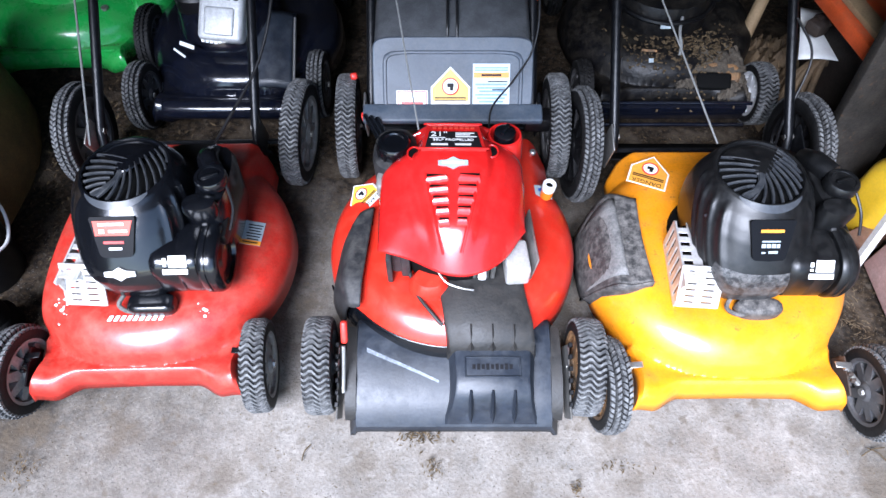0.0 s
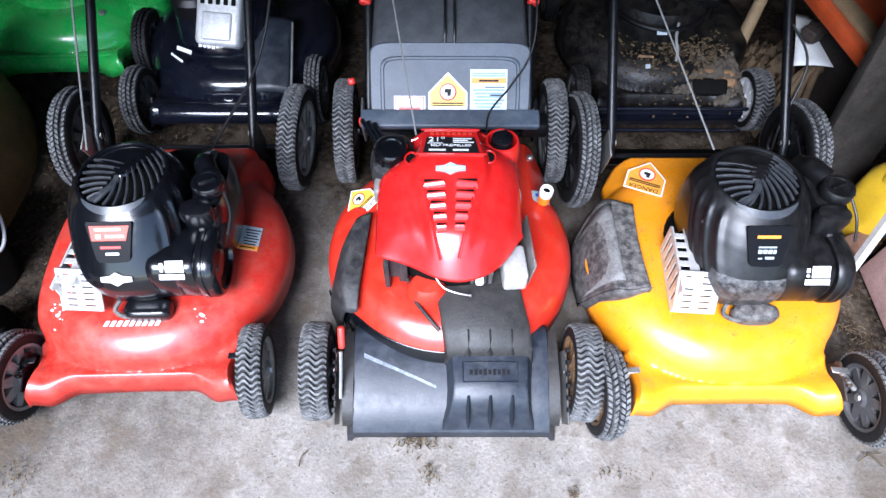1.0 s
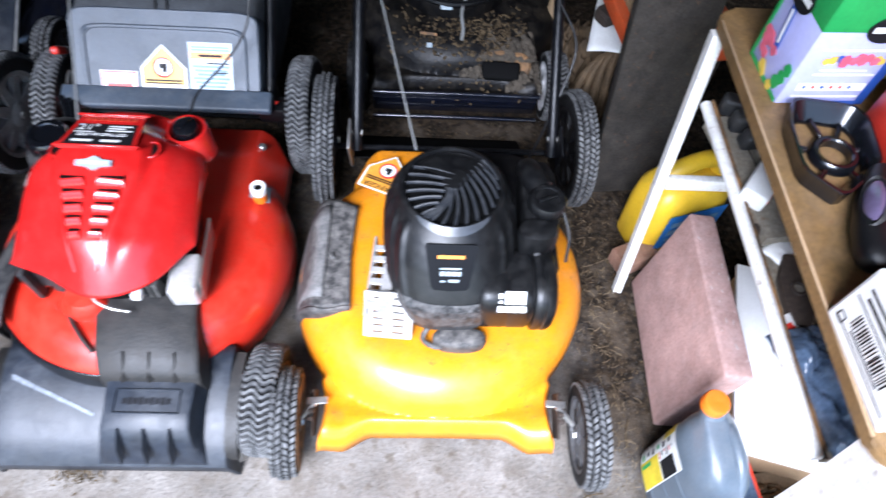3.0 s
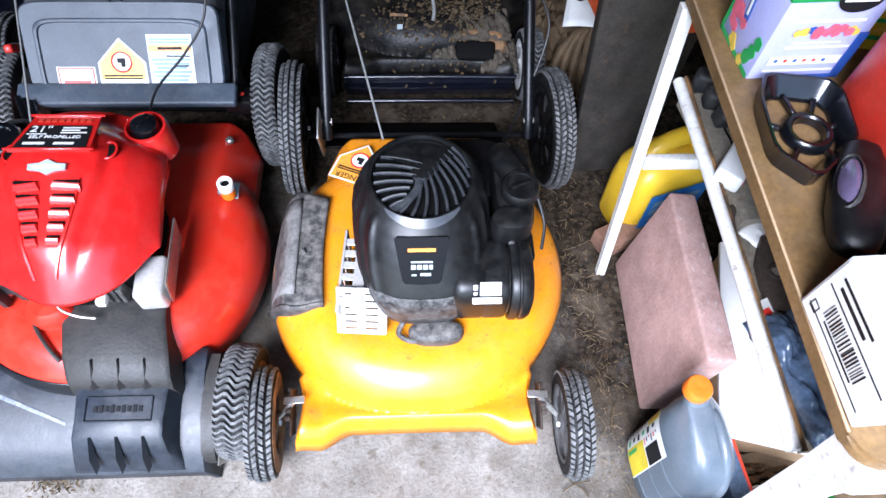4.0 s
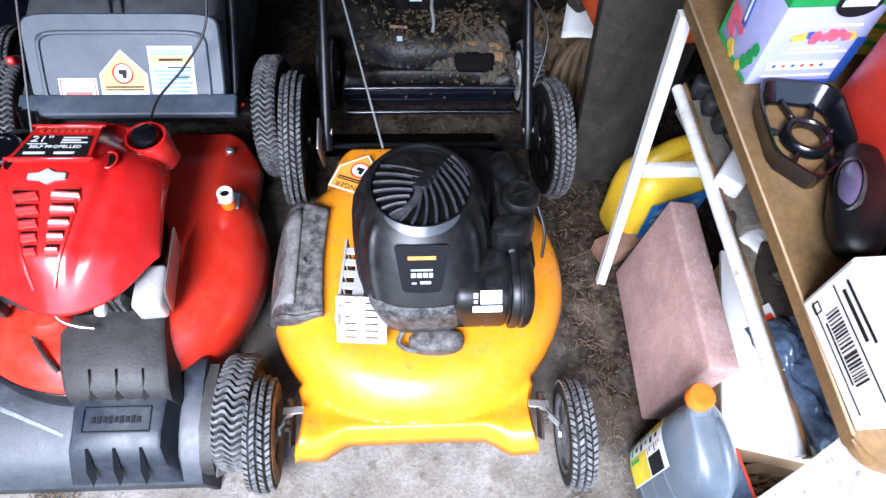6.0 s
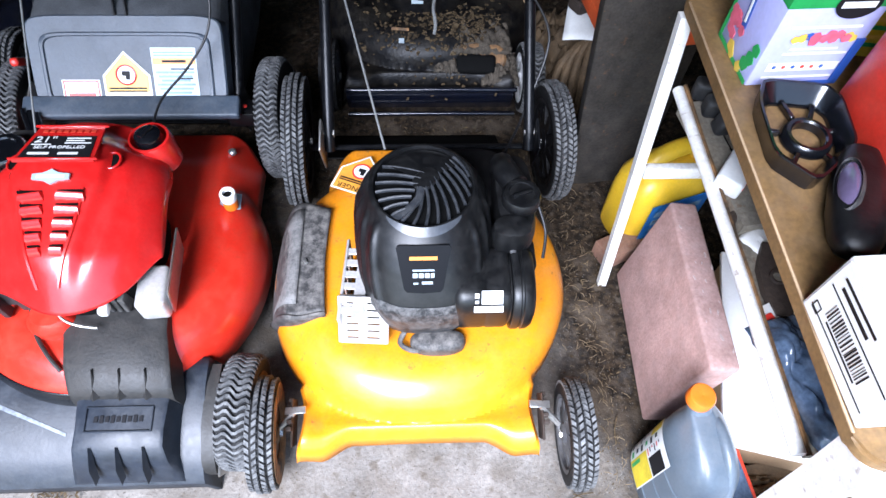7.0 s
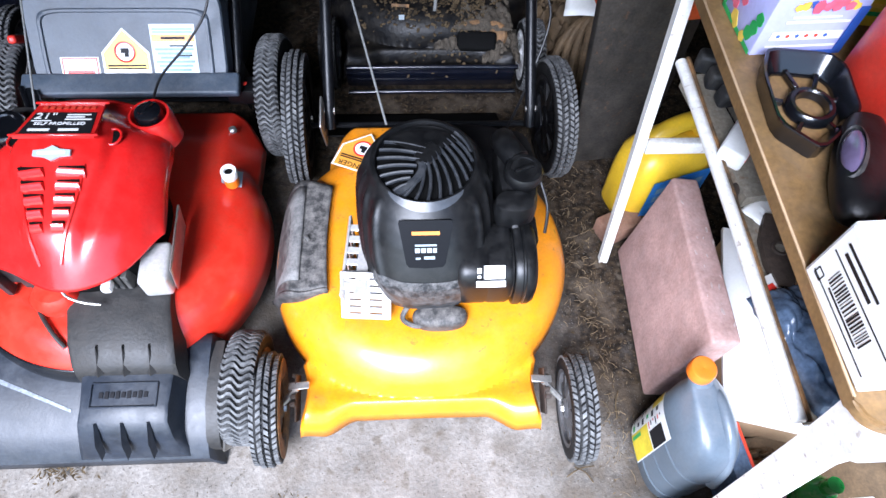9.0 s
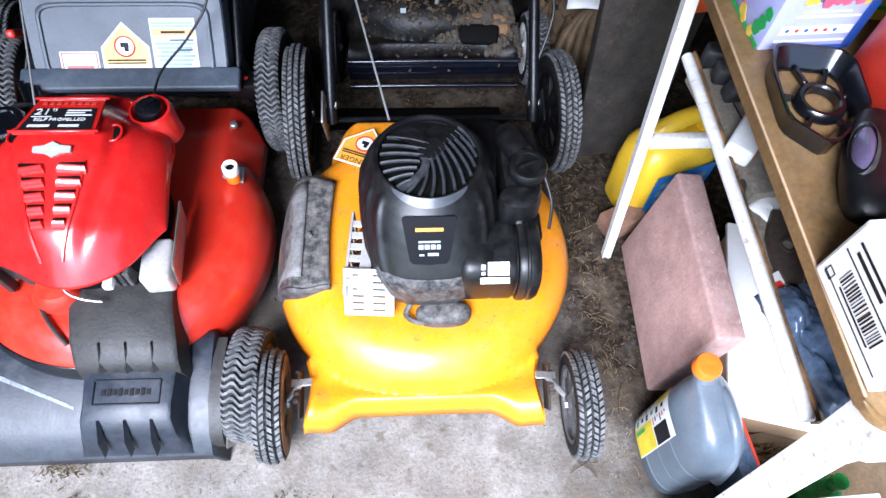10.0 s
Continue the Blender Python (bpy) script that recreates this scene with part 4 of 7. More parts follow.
bars("sticker_band", [(0, -0.027, 0.048, 0.012)], lm, LABEL_ORG, st)
bars("sticker_print", [(0.004, 0.022 - 0.008 * k, 0.034 - 0.004 * (k % 3), 0.003) for k in range(6)] + [(0, -0.027, 0.034, 0.003)], lm @ pose(0, 0, 0.0006), INK, st)
lm = Matrix.Translation((0.012, 0.128, drum_z(0.012, 0.128) + 0.0010)) @ pose(0, 0, 0, 10, 0, 0)
bm = bmesh.new()
for k in range(9):
    w = 0.0085
    prism(bm, [(-0.060 + 0.0135 * k, -0.006), (-0.060 + 0.0135 * k + w, -0.006), (-0.060 + 0.0135 * k + w + 0.005, 0.006), (-0.060 + 0.0135 * k + 0.005, 0.006)], 0.0012, lm @ pose(0, 0, 0.001))
part("maker_logo", bm, WHITE, rm, "white slanted maker's mark")
part("control_cable", tube(bmesh.new(), curve_pts([(0.125, 0.52, 0.30), (0.165, 0.60, 0.33), (0.235, 0.72, 0.40), (0.275, 0.83, 0.50), (0.285, 0.95, 0.60), (0.25, 1.1, 0.72)], 8), 0.0038), CABLE, rm)
part("pull_cord", tube(bmesh.new(), [(-0.072, 0.425, 0.425), (-0.17, 0.80, 0.53), (-0.24, 1.2, 0.74)], 0.0025, 6), CORD, rm)
random.seed(4)
for k in range(22):
    bm = bmesh.new()
    x, y = random.choice([(-0.165, 0.175), (-0.150, 0.150), (-0.150, 0.185), (0.150, 0.150)])
    x, y = x + random.gauss(0, 0.010), y + random.gauss(0, 0.010)
    q = min(0.8, max(0, (math.hypot(x - 0.005, y - 0.35) - 0.205) / 0.100))
    z = drum_z(x, y)
    s = random.uniform(0.0012, 0.0045)
    prism(bm, [(s * random.uniform(0.5, 1.3) * math.cos(a), s * random.uniform(0.4, 1) * math.sin(a)) for a in [i * math.pi / 3 for i in range(6)]], 0.0008, pose(x, y, z + 0.0003, math.degrees(math.asin(min(0.9, q))) * 0.8, 0, 0))
    part("paint_chip", bm, WHITE, rm)


# middle red mower with a grass bag
mm = thing("lawn_mower", pose(0.015, 0.545, 0), "bright red self-propelled mower with grey bag and black nose", "lawn mower", "push mowers parked in a row")
thicken(part("deck", deck_mesh(False, 0.008, 0.352, 0.300, 0.20, 0.258), RED, mm), 0.003)

# black band round the front of the red drum
def band_pt(u, v):
    a = radians(200 + 108 * u)
    r0 = 0.302 - 0.014 * step(0.0, 0.25, u) * (1 - step(0.75, 1.0, u))
    r = r0 + (0.307 - r0) * v
    x, y = 0.008 + r * math.cos(a), 0.352 + r * math.sin(a)
    return (x, y, drum_z(min(x, 9), y, 0.008, 0.352, 0.300) + 0.0035 - 0.012 * max(0, v - 0.8) / 0.2)
thicken(part("front_band", grid(bmesh.new(), 60, 10, band_pt), GLOSS, mm, "glossy black band"), 0.002)


def nose_z(y):
    """Height of the black nose along its length."""
    pts = [(-0.075, 0.022), (-0.074, 0.050), (-0.060, 0.066), (-0.030, 0.090), (0.03, 0.118), (0.09, 0.136), (0.14, 0.140)]
    for (a, za), (b, zb) in zip(pts, pts[1:]):
        if y <= b:
            return za + (zb - za) * max(0, (y - a) / (b - a))
    return pts[-1][1]


NY = [-0.075, -0.0745, -0.074, -0.070, -0.060, -0.045, -0.030, 0.0, 0.03, 0.06, 0.09, 0.115, 0.14]
bm = bmesh.new()
grid(bm, 26, len(NY), lambda u, v: (-0.222 + 0.462 * u, NY[round(v * (len(NY) - 1))], nose_z(NY[round(v * (len(NY) - 1))]) - 0.05 * (max(0, abs(2 * u - 1) - 0.9) / 0.1) ** 2))
nose = thicken(part("nose_cover", bm, NOSE, mm, "scuffed grey-black moulded front cover"), 0.004)
bm = bmesh.new()
loops = []
for y, z, a, b in ((-0.070, 0.068, 0.000, 0.178), (-0.058, 0.092, 0.002, 0.176), (-0.050, 0.118, 0.006, 0.172), (-0.030, 0.148, 0.012, 0.168), (0.0, 0.158, 0.014, 0.168), (0.055, 0.168, 0.010, 0.172)):
    low = nose_z(y) - 0.012
    loops.append([(a - 0.016, y, low), (a - 0.010, y, (low + z) / 2), (a, y, z - 0.003), (a + 0.006, y, z), (b - 0.006, y, z), (b, y, z - 0.003), (b + 0.010, y, (low + z) / 2), (b + 0.016, y, low)])
loft(bm, loops)
part("nose_block", bm, NOSE, nose)
for k in range(3):
    x = 0.044 + 0.046 * k
    bm = bmesh.new()
    loft(bm, [[(x - 0.005, -0.068, 0.094), (x, -0.082, 0.090), (x + 0.005, -0.068, 0.094)], [(x - 0.005, -0.050, 0.126), (x, -0.066, 0.128), (x + 0.005, -0.050, 0.126)], [(x - 0.003, -0.030, 0.148), (x, -0.034, 0.153), (x + 0.003, -0.030, 0.148)]])
    part("nose_rib", bm, NOSE, nose)
bm = bmesh.new()
pm = Matrix.Translation((0.090, 0.016, 0.1605)) @ pose(0, 0, 0, 10, 0, 0)
for sx, sy, w, h in ((0, 0.021, 0.118, 0.003), (0, -0.021, 0.118, 0.003), (-0.058, 0, 0.003, 0.042), (0.058, 0, 0.003, 0.042)):
    box(bm, (w, h, 0.004), pm @ Vector((sx, sy, 0.002)), (10, 0, 0), 0.001, 1)
part("badge_frame", bm, NOSE, nose)
bars("badge_print", [(-0.040 + 0.0098 * k, 0, 0.0068, 0.010 + 0.003 * (k % 2)) for k in range(9)], pm @ pose(0, 0, 0.0005), INK, nose)
bm = bmesh.new()
loops = []
for y, z, a, b in ((0.050, 0.166, 0.004, 0.176), (0.062, 0.190, 0.002, 0.176), (0.10, 0.210, -0.006, 0.172), (0.16, 0.222, -0.016, 0.160), (0.25, 0.226, -0.020, 0.150)):
    loops.append([(a - 0.012, y, z - 0.06), (a - 0.004, y, z - 0.006), (a + 0.004, y, z), (b - 0.004, y, z), (b + 0.004, y, z - 0.006), (b + 0.012, y, z - 0.06)])
loft(bm, loops)
belt = part("belt_cover", bm, BELT, mm, "dusty black belt cover")
for k in range(3):
    x = 0.044 + 0.046 * k
    bm = bmesh.new()
    loft(bm, [[(x - 0.008, 0.052, 0.172), (x + 0.008, 0.052, 0.172), (x, 0.044, 0.176)], [(x - 0.002, 0.095, 0.206), (x + 0.002, 0.095, 0.206), (x, 0.088, 0.212)]])
    part("cover_rib", bm, BELT, belt)
def scuff(u, v):
    x, y = -0.182 + 0.158 * u, 0.070 - 0.064 * u + 0.009 * (v - 0.5) * (1 - 0.4 * u)
    return (x, y, nose_z(y) + 0.0012)
bm = grid(bmesh.new(), 24, 4, scuff)
part("scuff_strip", bm, SCUFF, nose, "pale scuff strip")
for s in (-1, 1):
    x = -0.215 if s < 0 else 0.232
    bm = bmesh.new()
    loft(bm, [[(x - 0.014, y, 0.045), (x - 0.012, y, z), (x + 0.012, y, z), (x + 0.014, y, 0.045)] for y, z in ((-0.058, 0.062), (-0.04, 0.086), (0.01, 0.116), (0.09, 0.130), (0.13, 0.125))])
    part("nose_cheek", bm, BELT, nose)
    part("height_plate", bx((0.004, 0.16, 0.075), (x + s * 0.026, 0.015, 0.085), (22, 0, 0), 0.002, 1), STEEL, mm)
    for k in range(6):
        part("height_notch", bx((0.008, 0.010, 0.014), (x + s * 0.026, -0.045 + 0.022 * k, 0.105 + 0.012 * k), (20, 0, 0), 0.001, 1), TUBE, mm)
part("height_lever", bx((0.014, 0.050, 0.016), (-0.222, 0.072, 0.212), (52, 0, 0), 0.005, 3), REDCLIP, mm, "red plastic height lever")
part("lever_arm", tube(bmesh.new(), [(-0.224, 0.05, 0.19), (-0.226, 0.02, 0.15), (-0.228, -0.02, 0.11)], 0.004), STEEL, mm)
wheel(mm, -0.283, 0.045, 0.104, 0.058, RIM_GREY, RUBBER, "wave", 2, 3)
wheel(mm, 0.294, 0.042, 0.104, 0.058, RIM_RUST, RUBBER, "wave", 2, -3)
wheel(mm, -0.275, 0.750, 0.140, 0.052, RIM_GREY, RUBBER, "wave", 2, 2)
wheel(mm, 0.297, 0.752, 0.140, 0.052, RIM_GREY, RUBBER, "wave", -2, -1)
part("rear_axle", tube(bmesh.new(), [(-0.26, 0.75, 0.14), (0.28, 0.75, 0.14)], 0.008), TUBE, mm)

# red volute, and a dark strip painting the shaded gap between hood and front lobe
bm = bmesh.new()
loft(bm, [[(x0 + 0.024 * math.cos(a) * w, y0 + 0.024 * math.sin(a) * w * 0.8, z) for a in [2 * math.pi * i / 20 for i in range(20)]] for x0, y0, z, w in ((-0.045, 0.185, 0.190, 1.9), (-0.045, 0.187, 0.225, 1.8), (-0.043, 0.190, 0.240, 1.4), (-0.040, 0.192, 0.244, 0.6))])
part("volute", bm, RED, mm)
part("gap_shade_strip", tube(bmesh.new(), curve_pts([(-0.092, 0.225, 0.226), (-0.072, 0.165, 0.214), (-0.040, 0.120, 0.208), (-0.016, 0.095, 0.196)], 6), 0.0042, 8), BELT, mm)

# side chute of the middle mower
def mchute(u, v):
    w = 2 * v - 1
    x = -0.178 - 0.100 * u * (1 - 0.30 * abs(w) ** 3) - 0.018 * (1 - v) * (1 - u)
    z = 0.226 - 0.008 * u - 0.130 * max(0, (u - 0.42) / 0.58) ** 2 - 0.075 * max(0, -w - 0.45) ** 1.6
    return (x, 0.268 - 0.012 * u + (0.128 - 0.040 * u * u) * w, z)
thicken(part("discharge_flap", grid(bmesh.new(), 18, 22, mchute), DULL, mm, "scuffed black side flap"), 0.005)

# red engine cover
def cover_front(x):
    """The cover's front edge, slanting on the left and rounded on the right."""
    lip = ((-0.170, 0.228), (-0.150, 0.216), (-0.08, 0.192), (-0.03, 0.162), (0.003, 0.150), (0.05, 0.152), (0.107, 0.182), (0.140, 0.226), (0.170, 0.290))
    total = 0.0
    for k in range(-4, 5):
        total += float(np.interp(x + 0.006 * k, [p[0] for p in lip], [p[1] for p in lip]))
    return total / 9


def cover_pt(u, v):
    """v from the rear edge to the front lip, u across."""
    s = 2 * u - 1
    left = 0.100 + 0.058 * step(0.16, 0.46, v)
    right = 0.146 + 0.014 * step(0.10, 0.44, v)
    x = 0.004 + s * (left if s < 0 else right)
    y = 0.515 + (cover_front(x) - 0.515) * v
    top = 0.402 + 0.034 * step(0.0, 0.26, v) - 0.010 * step(0.36, 0.60, v) - 0.078 * step(0.44, 1.0, v) - 0.046 * max(0, (v - 0.78) / 0.22) ** 2.0 - 0.018 * (1 - step(0.55, 0.95, v))
    e = abs(s)
    low = 0.318 + 0.010 * step(0.0, 0.4, v) - 0.030 * step(0.55, 1.0, v)
    z = low + max(0.0, top - low) * (0.62 * max(0, 1 - e ** 5.0) ** 0.55 + 0.38 * max(0, 1 - e * e))
    mid = 0.50 - 0.26 * step(0.40, 0.95, v)
    z += 0.010 * (1 - step(mid - 0.05, mid + 0.07, e)) * step(0.10, 0.30, v) * (1 - step(0.74, 0.95, v))
    z += 0.004 * math.exp(-((e - mid - 0.20) / 0.08) ** 2) * step(0.25, 0.5, v) * (1 - step(0.7, 0.92, v))
    z -= 0.034 * math.exp(-((x - 0.116) / 0.040) ** 2 - ((y - 0.482) / 0.036) ** 2)
    z -= 0.022 * math.exp(-((x + 0.086) / 0.030) ** 2 - ((y - 0.470) / 0.045) ** 2)
    return (x, y, z)
cov = part("engine_cover", grid(bmesh.new(), 90, 90, cover_pt), COVER_RED, mm, "glossy red plastic engine cover", sharp=60)
thicken(cov, 0.004)


def on_cover(x, y):
    v = 0.5
    for _ in range(12):
        v = (0.515 - y) / (0.515 - cover_front(x))
    side = 0.100 + 0.058 * step(0.16, 0.46, v) if x < 0.004 else 0.146 + 0.014 * step(0.10, 0.44, v)
    return cover_pt(0.5 + 0.5 * (x - 0.004) / side, v)[2]


def cover_frame(x, y, spin=0):
    z = on_cover(x, y)
    dy = math.degrees(math.atan2(on_cover(x, y + 0.02) - on_cover(x, y - 0.02), 0.04))
    dx = math.degrees(math.atan2(on_cover(x + 0.012, y) - on_cover(x - 0.012, y), 0.024))
    return Matrix.Translation((x, y, z)) @ pose(0, 0, 0, dy, -dx, spin)


for k in range(5):
    for s in (-1, 1):
        y = 0.320 - 0.0218 * k
        x = 0.006 + s * (0.033 - 0.0038 * k)
        fm = cover_frame(x, y)
        w = 0.046 - 0.0062 * k
        bm = bmesh.new()
        loft(bm, [[fm @ Vector((x1 * w / 2 * (1 - 0.10 * (y1 > 0)), y1, z1)) for x1 in (-1, -0.8, 0.8, 1)] + [fm @ Vector((x1 * w / 2, y1, -0.006)) for x1 in (1, -1)]
                  for y1, z1 in ((-0.0100, -0.003), (-0.007, 0.0012), (-0.002, 0.0042), (0.003, 0.0062), (0.006, 0.0066), (0.0075, 0.0052), (0.0078, 0.0))])
        part("vent_louvre", bm, COVER_RED, cov)
        # black strip behind each louvre paints the shade of its slot
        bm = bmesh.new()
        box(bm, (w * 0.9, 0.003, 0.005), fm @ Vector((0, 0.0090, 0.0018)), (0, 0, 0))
        part("vent_slot_shade", bm, DARK, cov)
for s in (-1, 1):
    part("cover_ridge", tube(bmesh.new(), [Vector((0.004 + s * (0.054 + 0.004 * math.sin(q * 3) - 0.036 * q), 0.335 - 0.150 * q, on_cover(0.004 + s * (0.054 - 0.036 * q), 0.335 - 0.150 * q) + 0.0005)) for q in [i / 10 for i in range(11)]], 0.0035, 6), COVER_RED, cov)
# name plate
fm = cover_frame(0.007, 0.422) @ Matrix.Diagonal((1.12, 1.0, 1, 1))
bm = bmesh.new()
prism(bm, [(-0.060, -0.048), (0.060, -0.048), (0.050, 0.052), (-0.050, 0.052)], 0.0045, fm @ pose(0, 0, -0.002))
plate = part("name_plate", bm, COVER_RED, mm, "raised plate with black sticker")
fm2 = fm @ pose(0, 0, 0.0028)
bm = bmesh.new()
prism(bm, [(-0.053, -0.042), (0.053, -0.042), (0.046, 0.020), (-0.046, 0.020)], 0.0012, fm2)
sticker = part("plate_sticker", bm, INK, mm, "black sticker")
lettering("sticker_number", "21\"", 0.024, fm2 @ pose(-0.027, 0.008, 0.0002), WHITE, sticker)
lettering("sticker_words", "SELF PROPELLED", 0.0105, fm2 @ pose(0.0, -0.014, 0.0002), WHITE, sticker)
bars("sticker_print", [(0.022, 0.013, 0.036, 0.003), (0.018, 0.006, 0.028, 0.003), (0.024, -0.001, 0.040, 0.003), (-0.026, -0.031, 0.032, 0.006), (0.018, -0.031, 0.030, 0.006), (-0.030, -0.005, 0.030, 0.002)], fm2, WHITE, sticker)
bars("plate_print", [(-0.036 + 0.0105 * k, 0.034, 0.007, 0.008) for k in range(8)], fm2, LABEL_RED, plate)
for sx, sy, w, h in ((0, -0.046, 0.120, 0.004), (0, 0.050, 0.104, 0.004)):
    part("plate_rim", bx((w * 1.1, h, 0.005), (sx, sy, 0.001), (0, 0, 0), 0.0015, 1), COVER_RED, plate, m=fm2)
fm = cover_frame(0.006, 0.351)
bm = bmesh.new()
prism(bm, [(-0.031, -0.005), (-0.013, -0.007), (0, -0.014), (0.013, -0.007), (0.031, -0.005), (0.031, 0.005), (0.013, 0.007), (0, 0.014), (-0.013, 0.007), (-0.031, 0.005)], 0.004, fm @ pose(0, 0, 0.0005))
badge = part("maker_badge", bm, LABEL_GREY, mm, "silver diamond maker's badge")
bars("badge_print", [(0, 0, 0.046, 0.005)], fm @ pose(0, 0, 0.0035), WHITE, badge)
# raised rear rim, oil filler, tank cap
bm = bmesh.new()
lathe(bm, [(0.029, 0.34), (0.044, 0.34), (0.040, 0.395), (0.037, 0.402), (0.033, 0.403), (0.031, 0.396), (0.029, 0.36)], 32, pose(0.124, 0.480, -0.022))
part("filler_collar", bm, COVER_RED, cov)
bm = bmesh.new()
tube(bm, curve_pts([(-0.098, 0.470, 0.335), (-0.085, 0.502, 0.352), (-0.02, 0.510, 0.368), (0.06, 0.510, 0.368), (0.115, 0.504, 0.354), (0.146, 0.470, 0.330)], 6), 0.0035, 8)
part("rear_rim", bm, COVER_RED, cov)
for s, y in ((-1, 0.398), (1, 0.400)):
    bm = bmesh.new()
    tube(bm, [(0.006 + s * (0.083 + 0.014 * math.cos(a)), y + 0.018 * math.sin(a), on_cover(0.006 + s * 0.083, y) + 0.002) for a in [2 * math.pi * i / 16 for i in range(17)]], 0.0022, 6, False)
    part("cover_eyelet", bm, COVER_RED, cov)
    # black disc painted as the shaded eyelet
    part("eyelet_hole", lathe(bmesh.new(), [(0.0, 0), (0.014, 0), (0.014, 0.003), (0.0, 0.003)], 16, pose(0.006 + s * 0.083, y, on_cover(0.006 + s * 0.083, y) - 0.002)), DARK, cov)
bm = bmesh.new()
lathe(bm, [(0.0, 0.37), (0.023, 0.37), (0.025, 0.392), (0.026, 0.398), (0.024, 0.406), (0.016, 0.411), (0.0, 0.412)], 28, pose(0.124, 0.480, -0.018))
box(bm, (0.034, 0.010, 0.010), (0.124, 0.480, 0.395), (0, 0, 60), 0.003)
part("oil_filler_cap", bm, GLOSS, mm)
bm = bmesh.new()
loft(bm, [egg(-0.122, 0.455, z, hw, hw * 1.4, hw * 1.3, 32, 2.4) for z, hw in ((0.26, 0.050), (0.34, 0.052), (0.356, 0.048), (0.362, 0.040))])
tankm = part("fuel_tank", bm, DULL, mm, "dusty black fuel tank")
bm = bmesh.new()
lathe(bm, [(0.0, 0.345), (0.036, 0.345), (0.038, 0.35), (0.038, 0.372), (0.034, 0.378), (0.024, 0.380), (0.022, 0.377), (0.0, 0.377)], 24, pose(-0.124, 0.448, 0.012))
part("fuel_cap", bm, GLOSS, tankm)
for k in range(12):
    a = 2 * math.pi * k / 12
    part("cap_ridge", bx((0.005, 0.005, 0.022), (-0.124 + 0.038 * math.cos(a), 0.448 + 0.038 * math.sin(a), 0.373), (0, 0, math.degrees(a))), BLACK, tankm)
part("tank_base", bx((0.07, 0.05, 0.05), (-0.128, 0.385, 0.318), (0, 0, 0), 0.012, 3), RIM_SILVER, tankm)
# engine block below the cover
bm = bmesh.new()
loft(bm, [egg(0.01, 0.33, z, r, r * 1.05, r * 1.1, 32, 2.4) for z, r in ((0.195, 0.11), (0.21, 0.125), (0.30, 0.135), (0.33, 0.12))])
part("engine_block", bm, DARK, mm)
for k in range(7):
    part("engine_fin", bx((0.010, 0.03, 0.045), (0.015 + 0.013 * k, 0.208, 0.250), (0, 0, 0), 0.002, 1), DUSTY, mm)
part("fuel_pipe", tube(bmesh.new(), curve_pts([(-0.03, 0.20, 0.26), (-0.01, 0.172, 0.250), (0.02, 0.160, 0.245), (0.05, 0.158, 0.238)], 6), 0.0025), STEEL, mm)
part("plug_cap", bx((0.018, 0.022, 0.018), (0.068, 0.180, 0.266), (0, 0, 0), 0.005), WHITE, mm)
bm = bmesh.new()
for k in range(8):
    part("air_cleaner_fin", bx((0.030, 0.0045, 0.070), (-0.112, 0.215 + 0.010 * k, 0.262), (0, 0, 0), 0.001, 1), DULL, mm)
box(bm, (0.020, 0.085, 0.085), (-0.096, 0.25, 0.255), (0, 0, 0), 0.004)
box(bm, (0.012, 0.022, 0.09), (-0.130, 0.205, 0.255), (0, 0, 0), 0.003)
part("air_cleaner", bm, DULL, mm)
part("muffler", bx((0.052, 0.085, 0.056), (0.144, 0.222, 0.250), (0, 0, 4), 0.008, 3), MUFFLER, mm, "pale steel muffler box")
part("muffler_shield", bx((0.004, 0.140, 0.075), (0.176, 0.262, 0.262), (0, 8, 4), 0.002, 1), STEEL, mm)
# stickers on the deck, spark plug left standing on it
pentagon(mm, Matrix.Translation((-0.212, 0.452, drum_z(-0.212, 0.452, 0.008, 0.352, 0.300) + 0.004)) @ pose(0, 0, 0, 8, -24, 0) @ Matrix.Rotation(radians(35), 4, "Z"), 0.078)
lm = Matrix.Translation((0.232, 0.466, 0.1955)) @ pose(0, 0, 0, 0, 12, 2)
st = plaque("deck_sticker", 0.042, 0.040, lm, LABEL_GREY, mm, "small silver sticker")
bars("sticker_print", [(0, 0.006, 0.024, 0.010)], lm, INK_BLUE, st)
for x, y in ((0.217, 0.600), (-0.165, 0.60)):
    part("deck_bolt", lathe(bmesh.new(), [(0.0, 0.0), (0.009, 0.0), (0.009, 0.007), (0.006, 0.010), (0.0, 0.010)], 8, pose(x, y, 0.193)), STEEL, mm)

# rear door and grass bag
dm = Matrix.Translation((0.010, 0.742, 0.332)) @ Matrix.Rotation(radians(50), 4, "X")
bm = bmesh.new()
loft(bm, [[dm @ Vector((x * k, y * k2, z)) for x, y, _ in egg(0, 0, 0, 0.205, 0.092, 0.100, 48, 9)] for z, k, k2 in ((-0.05, 1.0, 1.0), (-0.004, 1.0, 1.0), (0.0, 0.985, 0.97), (0.0, 0.1, 0.1))])
door = part("rear_door", bm, BAGGREY, mm, "slate grey plastic rear door", sharp=30)
bm = bmesh.new()
loft(bm, [[dm @ Vector((x * k, y * k2 - 0.022, z)) for x, y, _ in egg(0, 0, 0, 0.178, 0.080, 0.074, 48, 9)] for z, k, k2 in ((-0.004, 1.0, 1.0), (0.003, 1.0, 1.0), (0.0055, 0.985, 0.968), (0.0055, 0.955, 0.91), (0.0010, 0.945, 0.89), (0.0010, 0.1, 0.1))])
part("door_panel", bm, BAGGREY, door)
